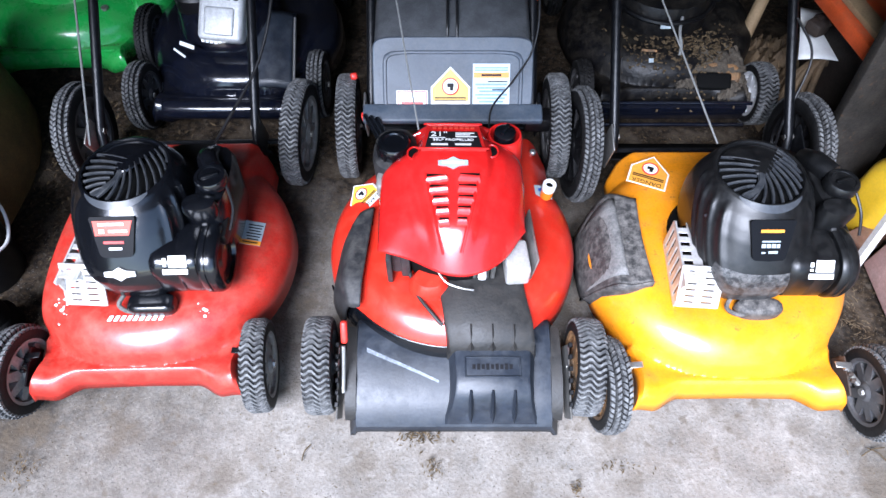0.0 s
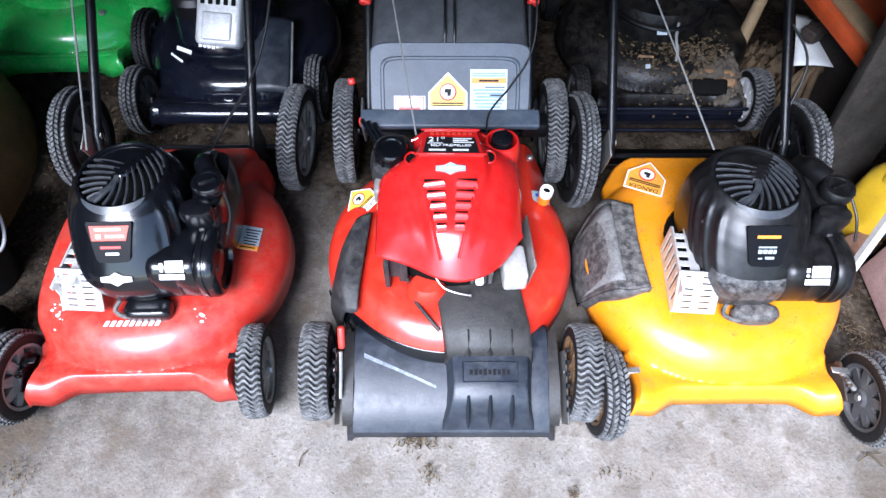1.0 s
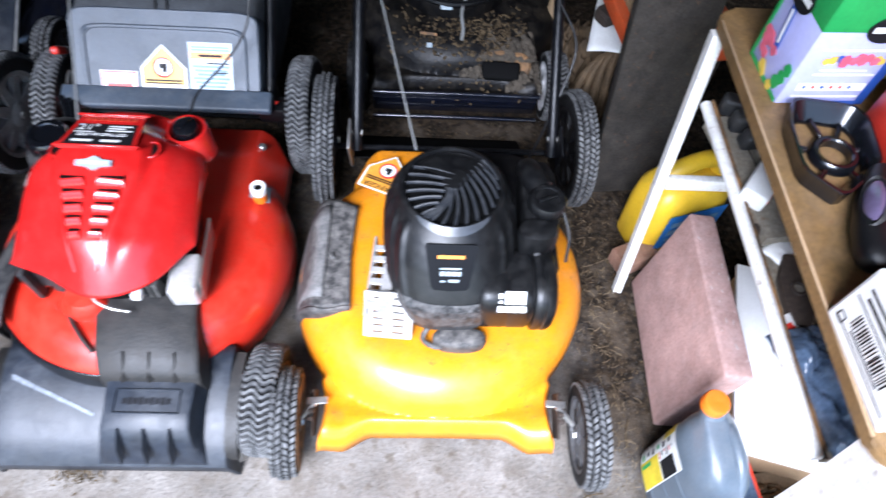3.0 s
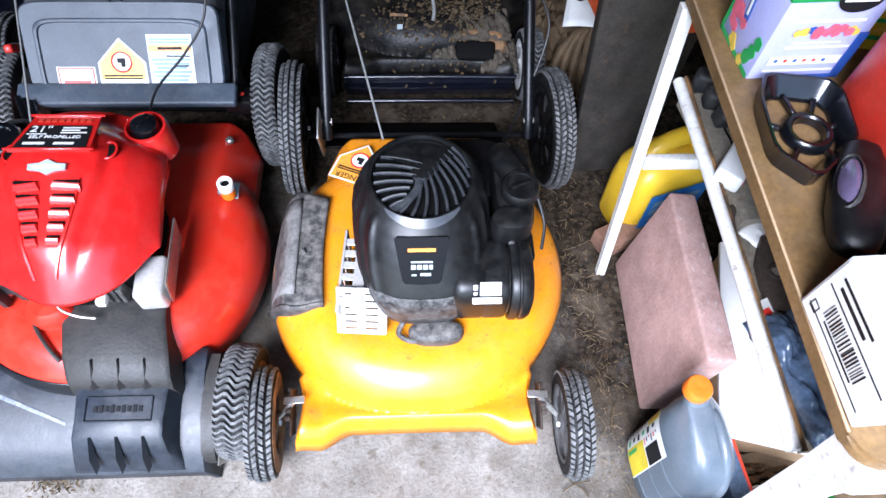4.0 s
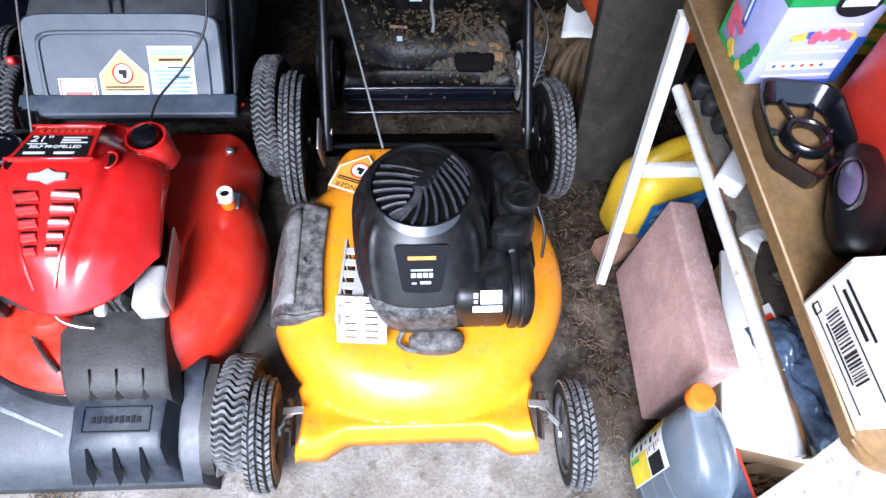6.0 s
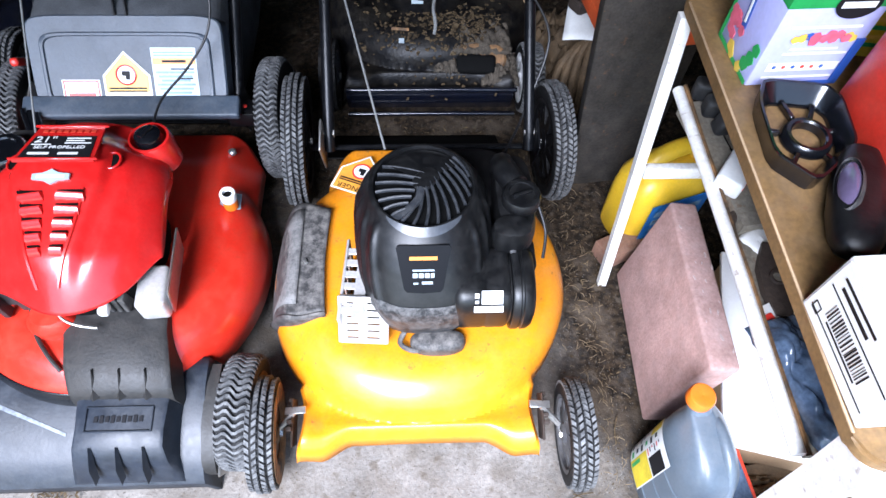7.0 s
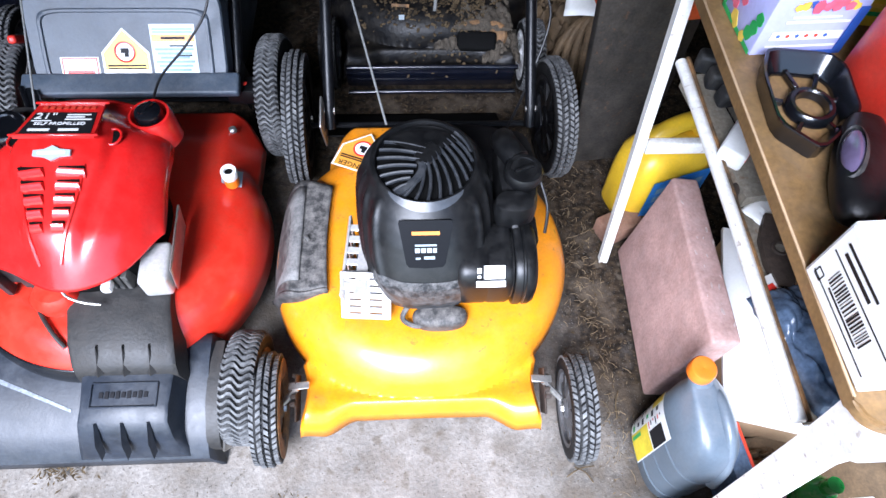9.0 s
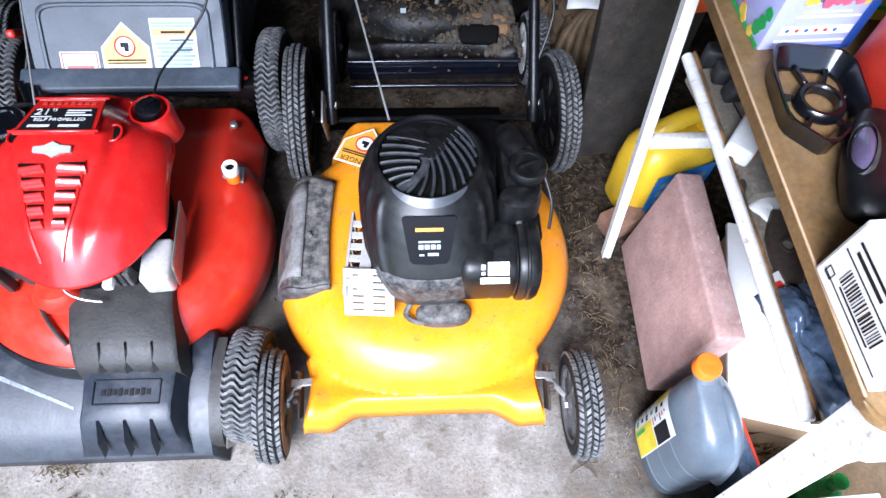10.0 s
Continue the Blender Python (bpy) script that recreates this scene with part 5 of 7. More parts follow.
part("door_lip", bx((0.46, 0.050, 0.022), (0.010, 0.672, 0.262), (20, 0, 0), 0.006, 3), BAGGREY, mm)
sm = dm @ pose(0.0, -0.030, 0.0012)
pentagon(mm, sm @ pose(-0.006, -0.006, 0), 0.100)
lm = sm @ pose(0.098, 0.0, 0)
st = plaque("door_sticker", 0.094, 0.112, lm, PALEBLUE, mm, "white and blue printed sticker")
bars("sticker_band", [(0, 0.028, 0.090, 0.014)], lm, LABEL_ORG, st)
bars("sticker_print", [(0.0, -0.046 + 0.0085 * k, 0.082 - 0.010 * ((k * 5) % 3), 0.0052) for k in range(7)] + [(0, 0.040 + 0.006 * k, 0.084, 0.004) for k in range(2)], lm, LABEL_BLUE, st)
bars("sticker_print", [(0.02, -0.008, 0.034, 0.003), (0.016, 0.012, 0.05, 0.003), (0, 0.028, 0.05, 0.005)], lm @ pose(0, 0, 0.0007), INK, st)
lm = sm @ pose(-0.104, -0.034, 0)
st = plaque("door_sticker", 0.080, 0.048, lm, WHITE, mm, "white sticker with a red border")
bars("sticker_print", [(0, 0.021, 0.074, 0.003), (0, -0.021, 0.074, 0.003), (0.036, 0, 0.003, 0.042), (-0.036, 0, 0.003, 0.042), (0, -0.008, 0.056, 0.008)], lm, INK_RED, st)
bm = bmesh.new()
loft(bm, [[(x, y, z) for x, z in ((-0.188, z0), (-0.190, z1 - 0.02), (-0.175, z1), (-0.02, z1 + bulge), (0.01, z1 + bulge - 0.004), (0.04, z1 + bulge), (0.195, z1), (0.208, z1 - 0.02), (0.206, z0))]
          for y, z0, z1, bulge in ((0.790, 0.18, 0.385, 0.004), (0.82, 0.16, 0.402, 0.014), (0.92, 0.14, 0.425, 0.022), (1.10, 0.14, 0.44, 0.03), (1.30, 0.18, 0.43, 0.02), (1.36, 0.25, 0.38, 0.0))])
part("grass_bag", bm, FABRIC, mm, "dark cloth grass bag", sharp=70)
bm = bmesh.new()
for x in (-0.004, 0.020):
    tube(bm, curve_pts([(x, 0.800, 0.395), (x, 0.83, 0.428), (x, 0.92, 0.452), (x, 1.10, 0.475)], 6), 0.0035, 6)
part("bag_seam", bm, CABLE, mm)
handle(mm, (-0.205, 0.222), 0.735, 0.235, 1.05, 0.82)
for x in (-0.205, 0.222):
    part("handle_knob", bx((0.030, 0.024, 0.022), (x - math.copysign(0.008, -x), 0.955, 0.418), (30, 20, 0), 0.006, 3), REDCLIP, mm, "red plastic knob")
    part("bracket_plug", bx((0.014, 0.018, 0.028), (x + math.copysign(0.018, x), 0.70, 0.225), (20, 0, 0), 0.004), REDCLIP, mm, "red plastic plug")
part("rear_height_lever", bx((0.018, 0.060, 0.018), (-0.250, 0.785, 0.290), (-40, 0, 12), 0.006, 3), REDCLIP, mm, "red plastic height lever")
part("gear_box", bx((0.070, 0.05, 0.045), (0.235, 0.700, 0.215), (0, 0, 0), 0.008), BLACK, mm)
bm = bmesh.new()
for k in range(3):
    tube(bm, [(-0.215 + 0.016 * k, 0.66 - 0.006 * k, 0.270), (-0.155 + 0.014 * k, 0.545 - 0.006 * k, 0.258)], 0.006, 8)
part("control_rod", bm, GLOSS, mm)
part("pull_cord", tube(bmesh.new(), [(-0.069, 0.475, 0.40), (-0.13, 0.80, 0.545), (-0.20, 1.25, 0.74)], 0.0020, 6), CORD, mm)
part("control_cable", tube(bmesh.new(), curve_pts([(0.095, 0.555, 0.32), (0.105, 0.62, 0.335), (0.16, 0.68, 0.37), (0.205, 0.735, 0.42), (0.215, 0.80, 0.50), (0.20, 0.95, 0.62)], 8), 0.0026), CABLE, mm)

# spark plug box lying on the red deck
plug = thing("spark_plug", pose(0.252, 0.995, 0.205, 4, 4, 0), "white capped spark plug with an orange band on red deck", "spark plug")
part("cap", lathe(bmesh.new(), [(0.009, 0.022), (0.015, 0.022), (0.0165, 0.025), (0.0165, 0.042), (0.015, 0.045), (0.010, 0.045), (0.009, 0.036), (0.0, 0.036)], 20), WHITE, plug)
# black disc stands for the shade inside the cap
part("cap_hole", lathe(bmesh.new(), [(0.0, 0.0365), (0.0085, 0.0365), (0.0085, 0.038), (0.0, 0.038)], 20), DARK, plug)
part("body", lathe(bmesh.new(), [(0.0, -0.004), (0.0145, -0.004), (0.015, 0.0), (0.015, 0.022), (0.0, 0.022)], 20), ORANGE, plug, "orange band")


# ---- bench and what stands on, in and under it ----
bench = thing("work_bench", pose(0, 0, 0), "white enamelled steel bench with a brown fibreboard top", "work bench")
bm = bmesh.new()
loft(bm, [[(1.068 - 0.045 * k - 0.010, 0.895 + 0.045 * k, z), (1.068 - 0.045 * k + 0.009, 0.895 + 0.045 * k, z), (1.068 - 0.045 * k + 0.009, 0.911 + 0.045 * k, z), (1.068 - 0.045 * k - 0.010, 0.911 + 0.045 * k, z)]
          for k, z in ((0, 0.004), (0.25, 0.18), (0.5, 0.36), (1.0, 0.713))])
part("leg", bm, BENCHWHITE, bench)
bm = bmesh.new()
loft(bm, [[(1.030, y0, z), (1.056, y0, z), (1.056, y1, z), (1.030, y1, z)] for z, y0, y1 in ((0.004, 0.250, 0.284), (0.34, 0.284, 0.318), (0.50, 0.300, 0.334), (0.62, 0.312, 0.346), (0.713, 0.308, 0.358))])
part("leg", bm, BENCHWHITE, bench)
for x, y in ((1.56, 0.93), (1.56, 0.34)):
    part("leg", bx((0.03, 0.03, 0.709), (x, y, 0.3585), (0, 0, 0), 0.004), BENCHWHITE, bench)
part("cross_bar", bx((0.51, 0.016, 0.030), (1.312, 0.928, 0.386), (0, 0, 0), 0.003), BENCHWHITE, bench)
part("front_bar", bx((0.50, 0.055, 0.075), (1.306, 0.336, 0.675), (0, 0, 0), 0.006), BENCHWHITE, bench)
bm = bmesh.new()
tube(bm, [(1.044, 0.362, 0.600), (1.045, 0.64, 0.601), (1.043, 0.916, 0.600)], 0.0088, 12)
part("shelf_rail", bm, BENCHWHITE, bench)
bm = bmesh.new()
tube(bm, [(1.0535, 0.36 + 0.056 * k, 0.6040 + 0.001 * math.sin(k * 2.1)) for k in range(11)], 0.0035, 6)
part("rail_edge", bm, RIM_RUST, bench, "rusted rail edge")
part("shelf", bx((0.495, 0.55, 0.006), (1.3135, 0.640, 0.570), (0, 0, 0), 0.001, 1), GREYTOOL, bench, "dusty grey brown shelf")
def rounded(x0, x1, y0, y1, r, n=6):
    out = []
    for cx, cy, a0 in ((x1 - r, y1 - r, 0), (x0 + r, y1 - r, 90), (x0 + r, y0 + r, 180), (x1 - r, y0 + r, 270)):
        out += [(cx + r * math.cos(radians(a0 + 90 * i / n)), cy + r * math.sin(radians(a0 + 90 * i / n))) for i in range(n + 1)]
    return out
bm = prism(bmesh.new(), rounded(1.018, 1.60, 0.318, 0.978, 0.028), 0.019, pose(0, 0, 0.7165))
bmesh.ops.bevel(bm, geom=[e for e in bm.edges if abs(e.verts[0].co.z - e.verts[1].co.z) < 1e-5], offset=0.004, segments=2, affect="EDGES")
part("bench_top", bm, HARDBOARD, bench, "brown fibreboard top with rounded corners")
part("worn_edge", bx((0.0035, 0.60, 0.0030), (1.0195, 0.648, 0.7345), (0, 30, 0), 0.001, 1), CARDBOARD, bench, "pale worn edge")
TOP = 0.7365

# flower food carton
carton = thing("plant_food_carton", pose(1.047, 0.782, TOP, 0, 0, 3), "lilac and green flower plant food carton on bench", "carton")
W, D, H = 0.118, 0.098, 0.205
part("body", bx((W, D, 0.112), (W / 2, D / 2, 0.056), (0, 0, 0), 0.0015), LILAC, carton)
part("top_band", bx((W + 0.0006, D + 0.0006, H - 0.112), (W / 2, D / 2, (0.112 + H) / 2), (0, 0, 0), 0.0015), CGREEN, carton, "green upper band")
front = Matrix.Translation((W / 2, -0.0006, 0)) @ Matrix.Rotation(radians(90), 4, "X")
side = Matrix.Translation((-0.0006, D / 2, 0)) @ Matrix.Rotation(radians(-90), 4, "Z") @ Matrix.Rotation(radians(90), 4, "X")
random.seed(11)
def blooms(name, spots, m, material):
    for i, (x, y, r) in enumerate(spots):
        n = 20
        bm = prism(bmesh.new(), [(r * (1 + 0.08 * math.cos(5 * t)) * math.cos(t), r * (1 + 0.08 * math.cos(5 * t)) * math.sin(t)) for t in [2 * math.pi * k / n for k in range(n)]], 0.0008, m @ pose(x, y, 0.0008 + 0.00004 * i, 0, 0, 40 * i))
        part(name, bm, material, carton, "", smooth=False)
blooms("flower_print", [(random.gauss(0.006, 0.010), 0.073 + random.gauss(0, 0.004), 0.006) for _ in range(9)], front, CPINK)
blooms("flower_print", [(-0.022, 0.073, 0.006), (-0.030, 0.071, 0.005), (0.034, 0.074, 0.006), (0.040, 0.071, 0.005)], front, CYEL)
blooms("flower_print", [(-0.014, 0.075, 0.005), (-0.036, 0.03, 0.0025), (-0.012, 0.03, 0.0025), (0.024, 0.03, 0.0025)], front, INK_BLUE)
blooms("flower_print", [(-0.024, 0.03, 0.0025), (0.0, 0.03, 0.0025), (0.012, 0.03, 0.0025)], front, LABEL_RED)
bars("white_print", [(0.0, 0.030, 0.090, 0.012), (0.005, 0.050, 0.080, 0.003), (0.0, 0.088, 0.085, 0.003), (0.0, 0.014, 0.09, 0.003), (0.0, 0.057, 0.06, 0.002)], front @ pose(0, 0, -0.0006), WHITE, carton)
bars("blue_band", [(0.053, 0.035, 0.012, 0.070), (0.020, 0.003, 0.075, 0.006)], front @ pose(0, 0, -0.0005), INK_BLUE, carton)
bars("blue_band", [(0, 0.075, 0.011, 0.06)], side @ pose(0.0, 0.0, 0, 0, 0, 8), INK_BLUE, carton)
bars("side_text", [(0.0, 0.075, 0.004, 0.045)], side @ pose(0.0, 0.0, 0.0008, 0, 0, 8), WHITE, carton)
blooms("flower_print", [(-0.026 + random.gauss(0, 0.006), 0.040 + random.gauss(0, 0.012), 0.007) for _ in range(12)], side, CPINK)
blooms("flower_print", [(-0.012, 0.012, 0.008), (0.020, 0.006, 0.007), (-0.004, 0.006, 0.006)], side, CYEL)
blooms("leaf_print", [(0.034, 0.03, 0.009), (0.038, 0.045, 0.008), (0.028, 0.018, 0.009)], side, CGREEN)
bars("leaf_print", [(-0.045, 0.05, 0.006, 0.10), (0.0, 0.003, 0.094, 0.006)], side @ pose(0, 0, -0.0006), CGREEN, carton)
for m, x in ((front, 0.020), (side, -0.01)):
    bm = bmesh.new()
    lathe(bm, [(0.0, 0.0), (0.026, 0.0), (0.026, 0.0009), (0.0, 0.0009)], 24, m @ pose(x, 0.118, 0.0012) @ Matrix.Diagonal((1, 0.72, 1, 1)))
    ov = part("oval_mark", bm, INK, carton, "black oval maker's mark", smooth=False)
    bars("oval_print", [(0, 0, 0.040, 0.008)], m @ pose(x, 0.118, 0.0006), WHITE, ov)

# yellow carton and red canister further along the bench
yc = thing("garden_carton", pose(1.225, 0.862, TOP, 0, 0, -8), "yellow and green garden carton on the bench", "carton")
part("body", bx((0.11, 0.055, 0.20), (0, 0, 0.10), (0, 0, 0), 0.0015), YCARTON, yc)
fm = Matrix.Translation((0, -0.0282, 0)) @ Matrix.Rotation(radians(90), 4, "X")
bars("carton_print", [(0, 0.02 + 0.026 * k, 0.11, 0.006) for k in range(6)], fm @ pose(0, 0, -0.001), CGREEN, yc)
bars("carton_print", [(-0.01, 0.032 + 0.026 * k, 0.07, 0.006) for k in range(6)], fm @ pose(0, 0, -0.001), CYEL, yc)
can = thing("fuel_canister", pose(1.215, 0.690, TOP, 0, 0, 12), "red metal canister with a grey strap on bench", "canister")
bm = bmesh.new()
loft(bm, [egg(0, 0, z, 0.064 * k, 0.085 * k, 0.085 * k, 36, 4) for z, k in ((0, 0.96), (0.006, 1.0), (0.19, 1.0), (0.202, 0.95), (0.205, 0.80), (0.205, 0.1))])
part("body", bm, REDCAN, can)
bm = bmesh.new()
loft(bm, [egg(0, 0, z, 0.0665, 0.0875, 0.0875, 36, 4) for z in (0.10, 0.118)], False)
thicken(part("strap", bm, GREYTOOL, can, "grey strap", m=pose(0, 0, 0, 9, 14, 0)), 0.002)
part("spout_cap", lathe(bmesh.new(), [(0.0, 0.20), (0.024, 0.20), (0.024, 0.222), (0.021, 0.226), (0.0, 0.226)], 20, pose(0, -0.04, 0)), DULL, can)

# air cleaner housing: an open six sided black frame with a ring
tray = thing("air_cleaner_frame", pose(0.0, 0.0, TOP), "open black plastic air cleaner frame on bench", "engine part")
cx, cy = 1.089, 0.690
corners = [(1.056, 0.768), (1.130, 0.758), (1.143, 0.738), (1.134, 0.664), (1.070, 0.612), (1.034, 0.652), (1.040, 0.732)]
def soften(pts, k):
    for _ in range(2):
        pts = [p for (ax, ay), (bx_, by_) in zip(pts, pts[1:] + pts[:1]) for p in (((1 - k) * ax + k * bx_, (1 - k) * ay + k * by_), (k * ax + (1 - k) * bx_, k * ay + (1 - k) * by_))]
    return pts
corners = soften(corners, 0.12)
bm = bmesh.new()
loft(bm, [[(cx + (x - cx) * k, cy + (y - cy) * k, z) for x, y in corners] for k, z in ((0.975, 0.0), (1.0, 0.022), (1.02, 0.0235), (1.015, 0.0255), (0.96, 0.0255), (0.93, 0.0225), (0.76, 0.006), (0.745, 0.004), (0.745, 0.0), (0.975, 0.0))], False)
part("frame", bm, GLOSS, tray, sharp=40)
bm = bmesh.new()
lathe(bm, [(0.0185, 0.001), (0.0195, 0.011), (0.0215, 0.013), (0.0255, 0.013), (0.0285, 0.010), (0.0300, 0.001), (0.0185, 0.001)], 36, pose(cx + 0.003, cy, 0))
part("ring", bm, GLOSS, tray)
for a, l in ((100, 0.030), (62, 0.028), (165, 0.016), (15, 0.014), (235, 0.020), (300, 0.018)):
    c, sn = math.cos(radians(a)), math.sin(radians(a))
    part("spoke", bx((l, 0.006, 0.008), (cx + 0.001 + (0.030 + l / 2) * c, cy + (0.030 + l / 2) * sn, 0.005), (0, 0, a), 0.001, 1), GLOSS, tray)

# dark lamp shaped part
lamp = thing("work_lamp", pose(1.100, 0.578, TOP, 0, 0, -24), "dusty black work lamp with a purple grey lens on bench", "work lamp")
bm = bmesh.new()
loft(bm, [[(0.030 * k * math.copysign(abs(math.cos(a)) ** 0.8, math.cos(a)), y, 0.021 * k2 * math.copysign(abs(math.sin(a)) ** 0.8, math.sin(a)) + 0.021) for a in [2 * math.pi * i / 28 for i in range(28)]]
          for y, k, k2 in ((-0.066, 0.35, 0.4), (-0.060, 0.66, 0.72), (-0.045, 0.86, 0.92), (-0.015, 1.0, 1.0), (0.025, 0.98, 1.0), (0.058, 0.82, 0.94), (0.080, 0.62, 0.75), (0.086, 0.3, 0.4))])
part("housing", bm, BLACK, lamp)
lm = Matrix.Translation((-0.0185, 0.014, 0.0375)) @ pose(0, 0, 0, 0, -48, 0)
bm = bmesh.new()
lathe(bm, [(0.0, 0.007), (0.008, 0.0065), (0.013, 0.005), (0.0165, 0.001), (0.017, -0.006)], 28, lm @ Matrix.Diagonal((0.72, 1.9, 0.9, 1)))
part("lens", bm, PURPLE, lamp, "purple grey lens")
bm = bmesh.new()
lathe(bm, [(0.0165, -0.006), (0.0185, 0.0), (0.0195, 0.002), (0.0205, 0.0), (0.0205, -0.006)], 28, lm @ Matrix.Diagonal((0.72, 1.9, 0.9, 1)))
part("lens_rim", bm, DULL, lamp)
part("clamp", bx((0.026, 0.10, 0.026), (0.038, 0.004, 0.016), (0, 20, 4), 0.008, 3), BLACK, lamp)

# white parcel with a bar code
pc = thing("parcel", pose(1.021, 0.352, TOP, 0, 0, 2), "white parcel with a printed bar code label on bench", "parcel")
L, B, T = 0.128, 0.17, 0.088
part("box", bx((B, L, T), (B / 2, L / 2, T / 2), (0, 0, 0), 0.002), CARTONWHITE, pc)
part("tape", bx((0.05, L + 0.001, 0.0008), (B / 2, L / 2, T + 0.0004)), CARDBOARD, pc, "brown parcel tape")
lm = Matrix.Translation((-0.0004, L / 2, T / 2)) @ Matrix.Rotation(radians(-90), 4, "Z") @ Matrix.Rotation(radians(90), 4, "X")
B = T
lab = plaque("address_label", L * 0.94, B * 0.92, lm, WHITE, pc, thick=0.0008)
random.seed(3)
rows, x = [], -0.036
while x < 0.036:
    w = random.choice((0.0008, 0.0014, 0.0022))
    rows.append((x, -0.008, w * 0.8, 0.019))
    x += w + random.choice((0.001, 0.0016, 0.0024))
bars("bar_code", rows, lm @ pose(0, 0, -0.0006), INK, lab)
bars("label_print", [(0, 0.008, L * 0.86, 0.0014), (0, -0.028, L * 0.86, 0.0012), (-0.02, 0.018, 0.05, 0.004), (-0.02, 0.027, 0.06, 0.003), (0.0, -0.021, 0.06, 0.002), (-0.048, -0.030, 0.010, 0.0012), (-0.048, -0.020, 0.010, 0.0012), (-0.053, -0.025, 0.0012, 0.010), (-0.043, -0.025, 0.0012, 0.010)], lm @ pose(0, 0, -0.0006), INK, lab)

# shelf clutter
SH = 0.5735
gp = thing("trimmer_guard", pose(1.105, 0.810, SH, 0, 0, 8), "grey brown dusty plastic guard with a slot", "tool part")
bm = bmesh.new()
for x0, x1, y0, y1 in ((-0.05, -0.012, -0.14, 0.09), (0.004, 0.06, -0.14, 0.09), (-0.012, 0.004, 0.055, 0.09), (-0.012, 0.004, -0.14, -0.06)):
    box(bm, (x1 - x0, y1 - y0, 0.022), ((x0 + x1) / 2, (y0 + y1) / 2, 0.011))
part("plate", bm, GREYTOOL, gp)
# black sheet at the slot's bottom paints its shade
part("slot_floor", bx((0.016, 0.115, 0.004), (-0.004, -0.002, 0.003)), DARK, gp)
kn = thing("rubber_grip", pose(1.085, 0.900, SH + 0.022, 0, 0, -20), "dark ribbed rubber grip on a guard", "tool part")
bm = bmesh.new()
for k in range(3):
    box(bm, (0.052, 0.026, 0.034), (0.018 * k, -0.028 * k, 0.018), (6 * k, 0, 14 * k), 0.007, 3)
part("grip", bm, DULL, kn)
wc = thing("small_carton", pose(1.086, 0.752, SH + 0.024, 0, 0, -38), "small white carton with a red edge lying on guard", "carton")
part("box", bx((0.038, 0.092, 0.030), (0, 0, 0.015), (0, 0, 0), 0.005, 3), CARTONWHITE, wc)
part("red_edge", bx((0.002, 0.086, 0.003), (0.0185, 0, 0.022)), INK_RED, wc, "thin red stripe")
bars("carton_print", [(0.006, 0.02, 0.012, 0.003), (0.006, 0.012, 0.010, 0.002)], pose(0, 0, 0.0296), LABEL_GREY, wc)
ib = thing("mower_blade_adapter", pose(1.102, 0.590, SH, 0, 0, -8), "rusty dark iron blade adapter with a hole", "tool part")
bm = bmesh.new()
prism(bm, [(-0.010, -0.055), (0.010, -0.055), (0.022, -0.01), (0.020, 0.02), (0.006, 0.055), (-0.010, 0.055), (-0.022, 0.015), (-0.020, -0.02)], 0.012)
part("plate", bm, IRON, ib)
part("hole", lathe(bmesh.new(), [(0.0, 0.0125), (0.0065, 0.0125), (0.0065, 0.014), (0.0, 0.014)], 18), GREYTOOL, ib)
part("boss", lathe(bmesh.new(), [(0.0075, 0.0125), (0.011, 0.0125), (0.0105, 0.016), (0.0075, 0.016), (0.0075, 0.0125)], 18), IRON, ib)
def crumple(bm, sx, sy, sz, seed, nu=26, nv=26, freq=5.0, fine=0.2):
    grid(bm, nu, nv, lambda u, v: (sx * (u - 0.5), sy * (v - 0.5),
         sz * (0.35 + 0.65 * abs(noise.noise((u * freq + seed, v * freq, seed)))) * math.sin(math.pi * u) ** 0.5 * math.sin(math.pi * v) ** 0.5
         + fine * sz * noise.noise((u * 17, v * 17, seed))))
    return bm
pb = thing("plastic_bag", pose(1.105, 0.452, SH + 0.002, 0, 0, 14), "crumpled grey blue plastic bag on the shelf", "plastic bag")
thicken(part("film", crumple(bmesh.new(), 0.085, 0.17, 0.080, 2.3, 48, 48, 3.0, 0.07), BLUEBAG, pb, sharp=70), 0.001)
tg = thing("paper_tag", pose(1.085, 0.530, SH + 0.004, 0, 6, 25), "white and red paper tag beside a plastic bag", "paper tag")
part("card", bx((0.06, 0.05, 0.0015), (0, 0, 0.004)), WHITE, tg)
part("red_patch", bx((0.02, 0.034, 0.001), (-0.012, -0.004, 0.0055)), INK_RED, tg)
sc = thing("paper_scrap", pose(1.105, 0.655, SH + 0.001, 0, 0, 40), "torn white paper scrap on the shelf", "paper scrap")
thicken(part("sheet", crumple(bmesh.new(), 0.045, 0.045, 0.012, 7.7, 10, 10), WHITE, sc), 0.0006)
hs = thing("hose_fitting", pose(1.075, 0.675, SH, 0, 0, 60), "dark greasy hose fitting on the shelf", "hose fitting")
part("body", tube(bmesh.new(), curve_pts([(-0.03, 0, 0.010), (0, 0.012, 0.012), (0.03, -0.004, 0.010)], 5), 0.008), IRON, hs)

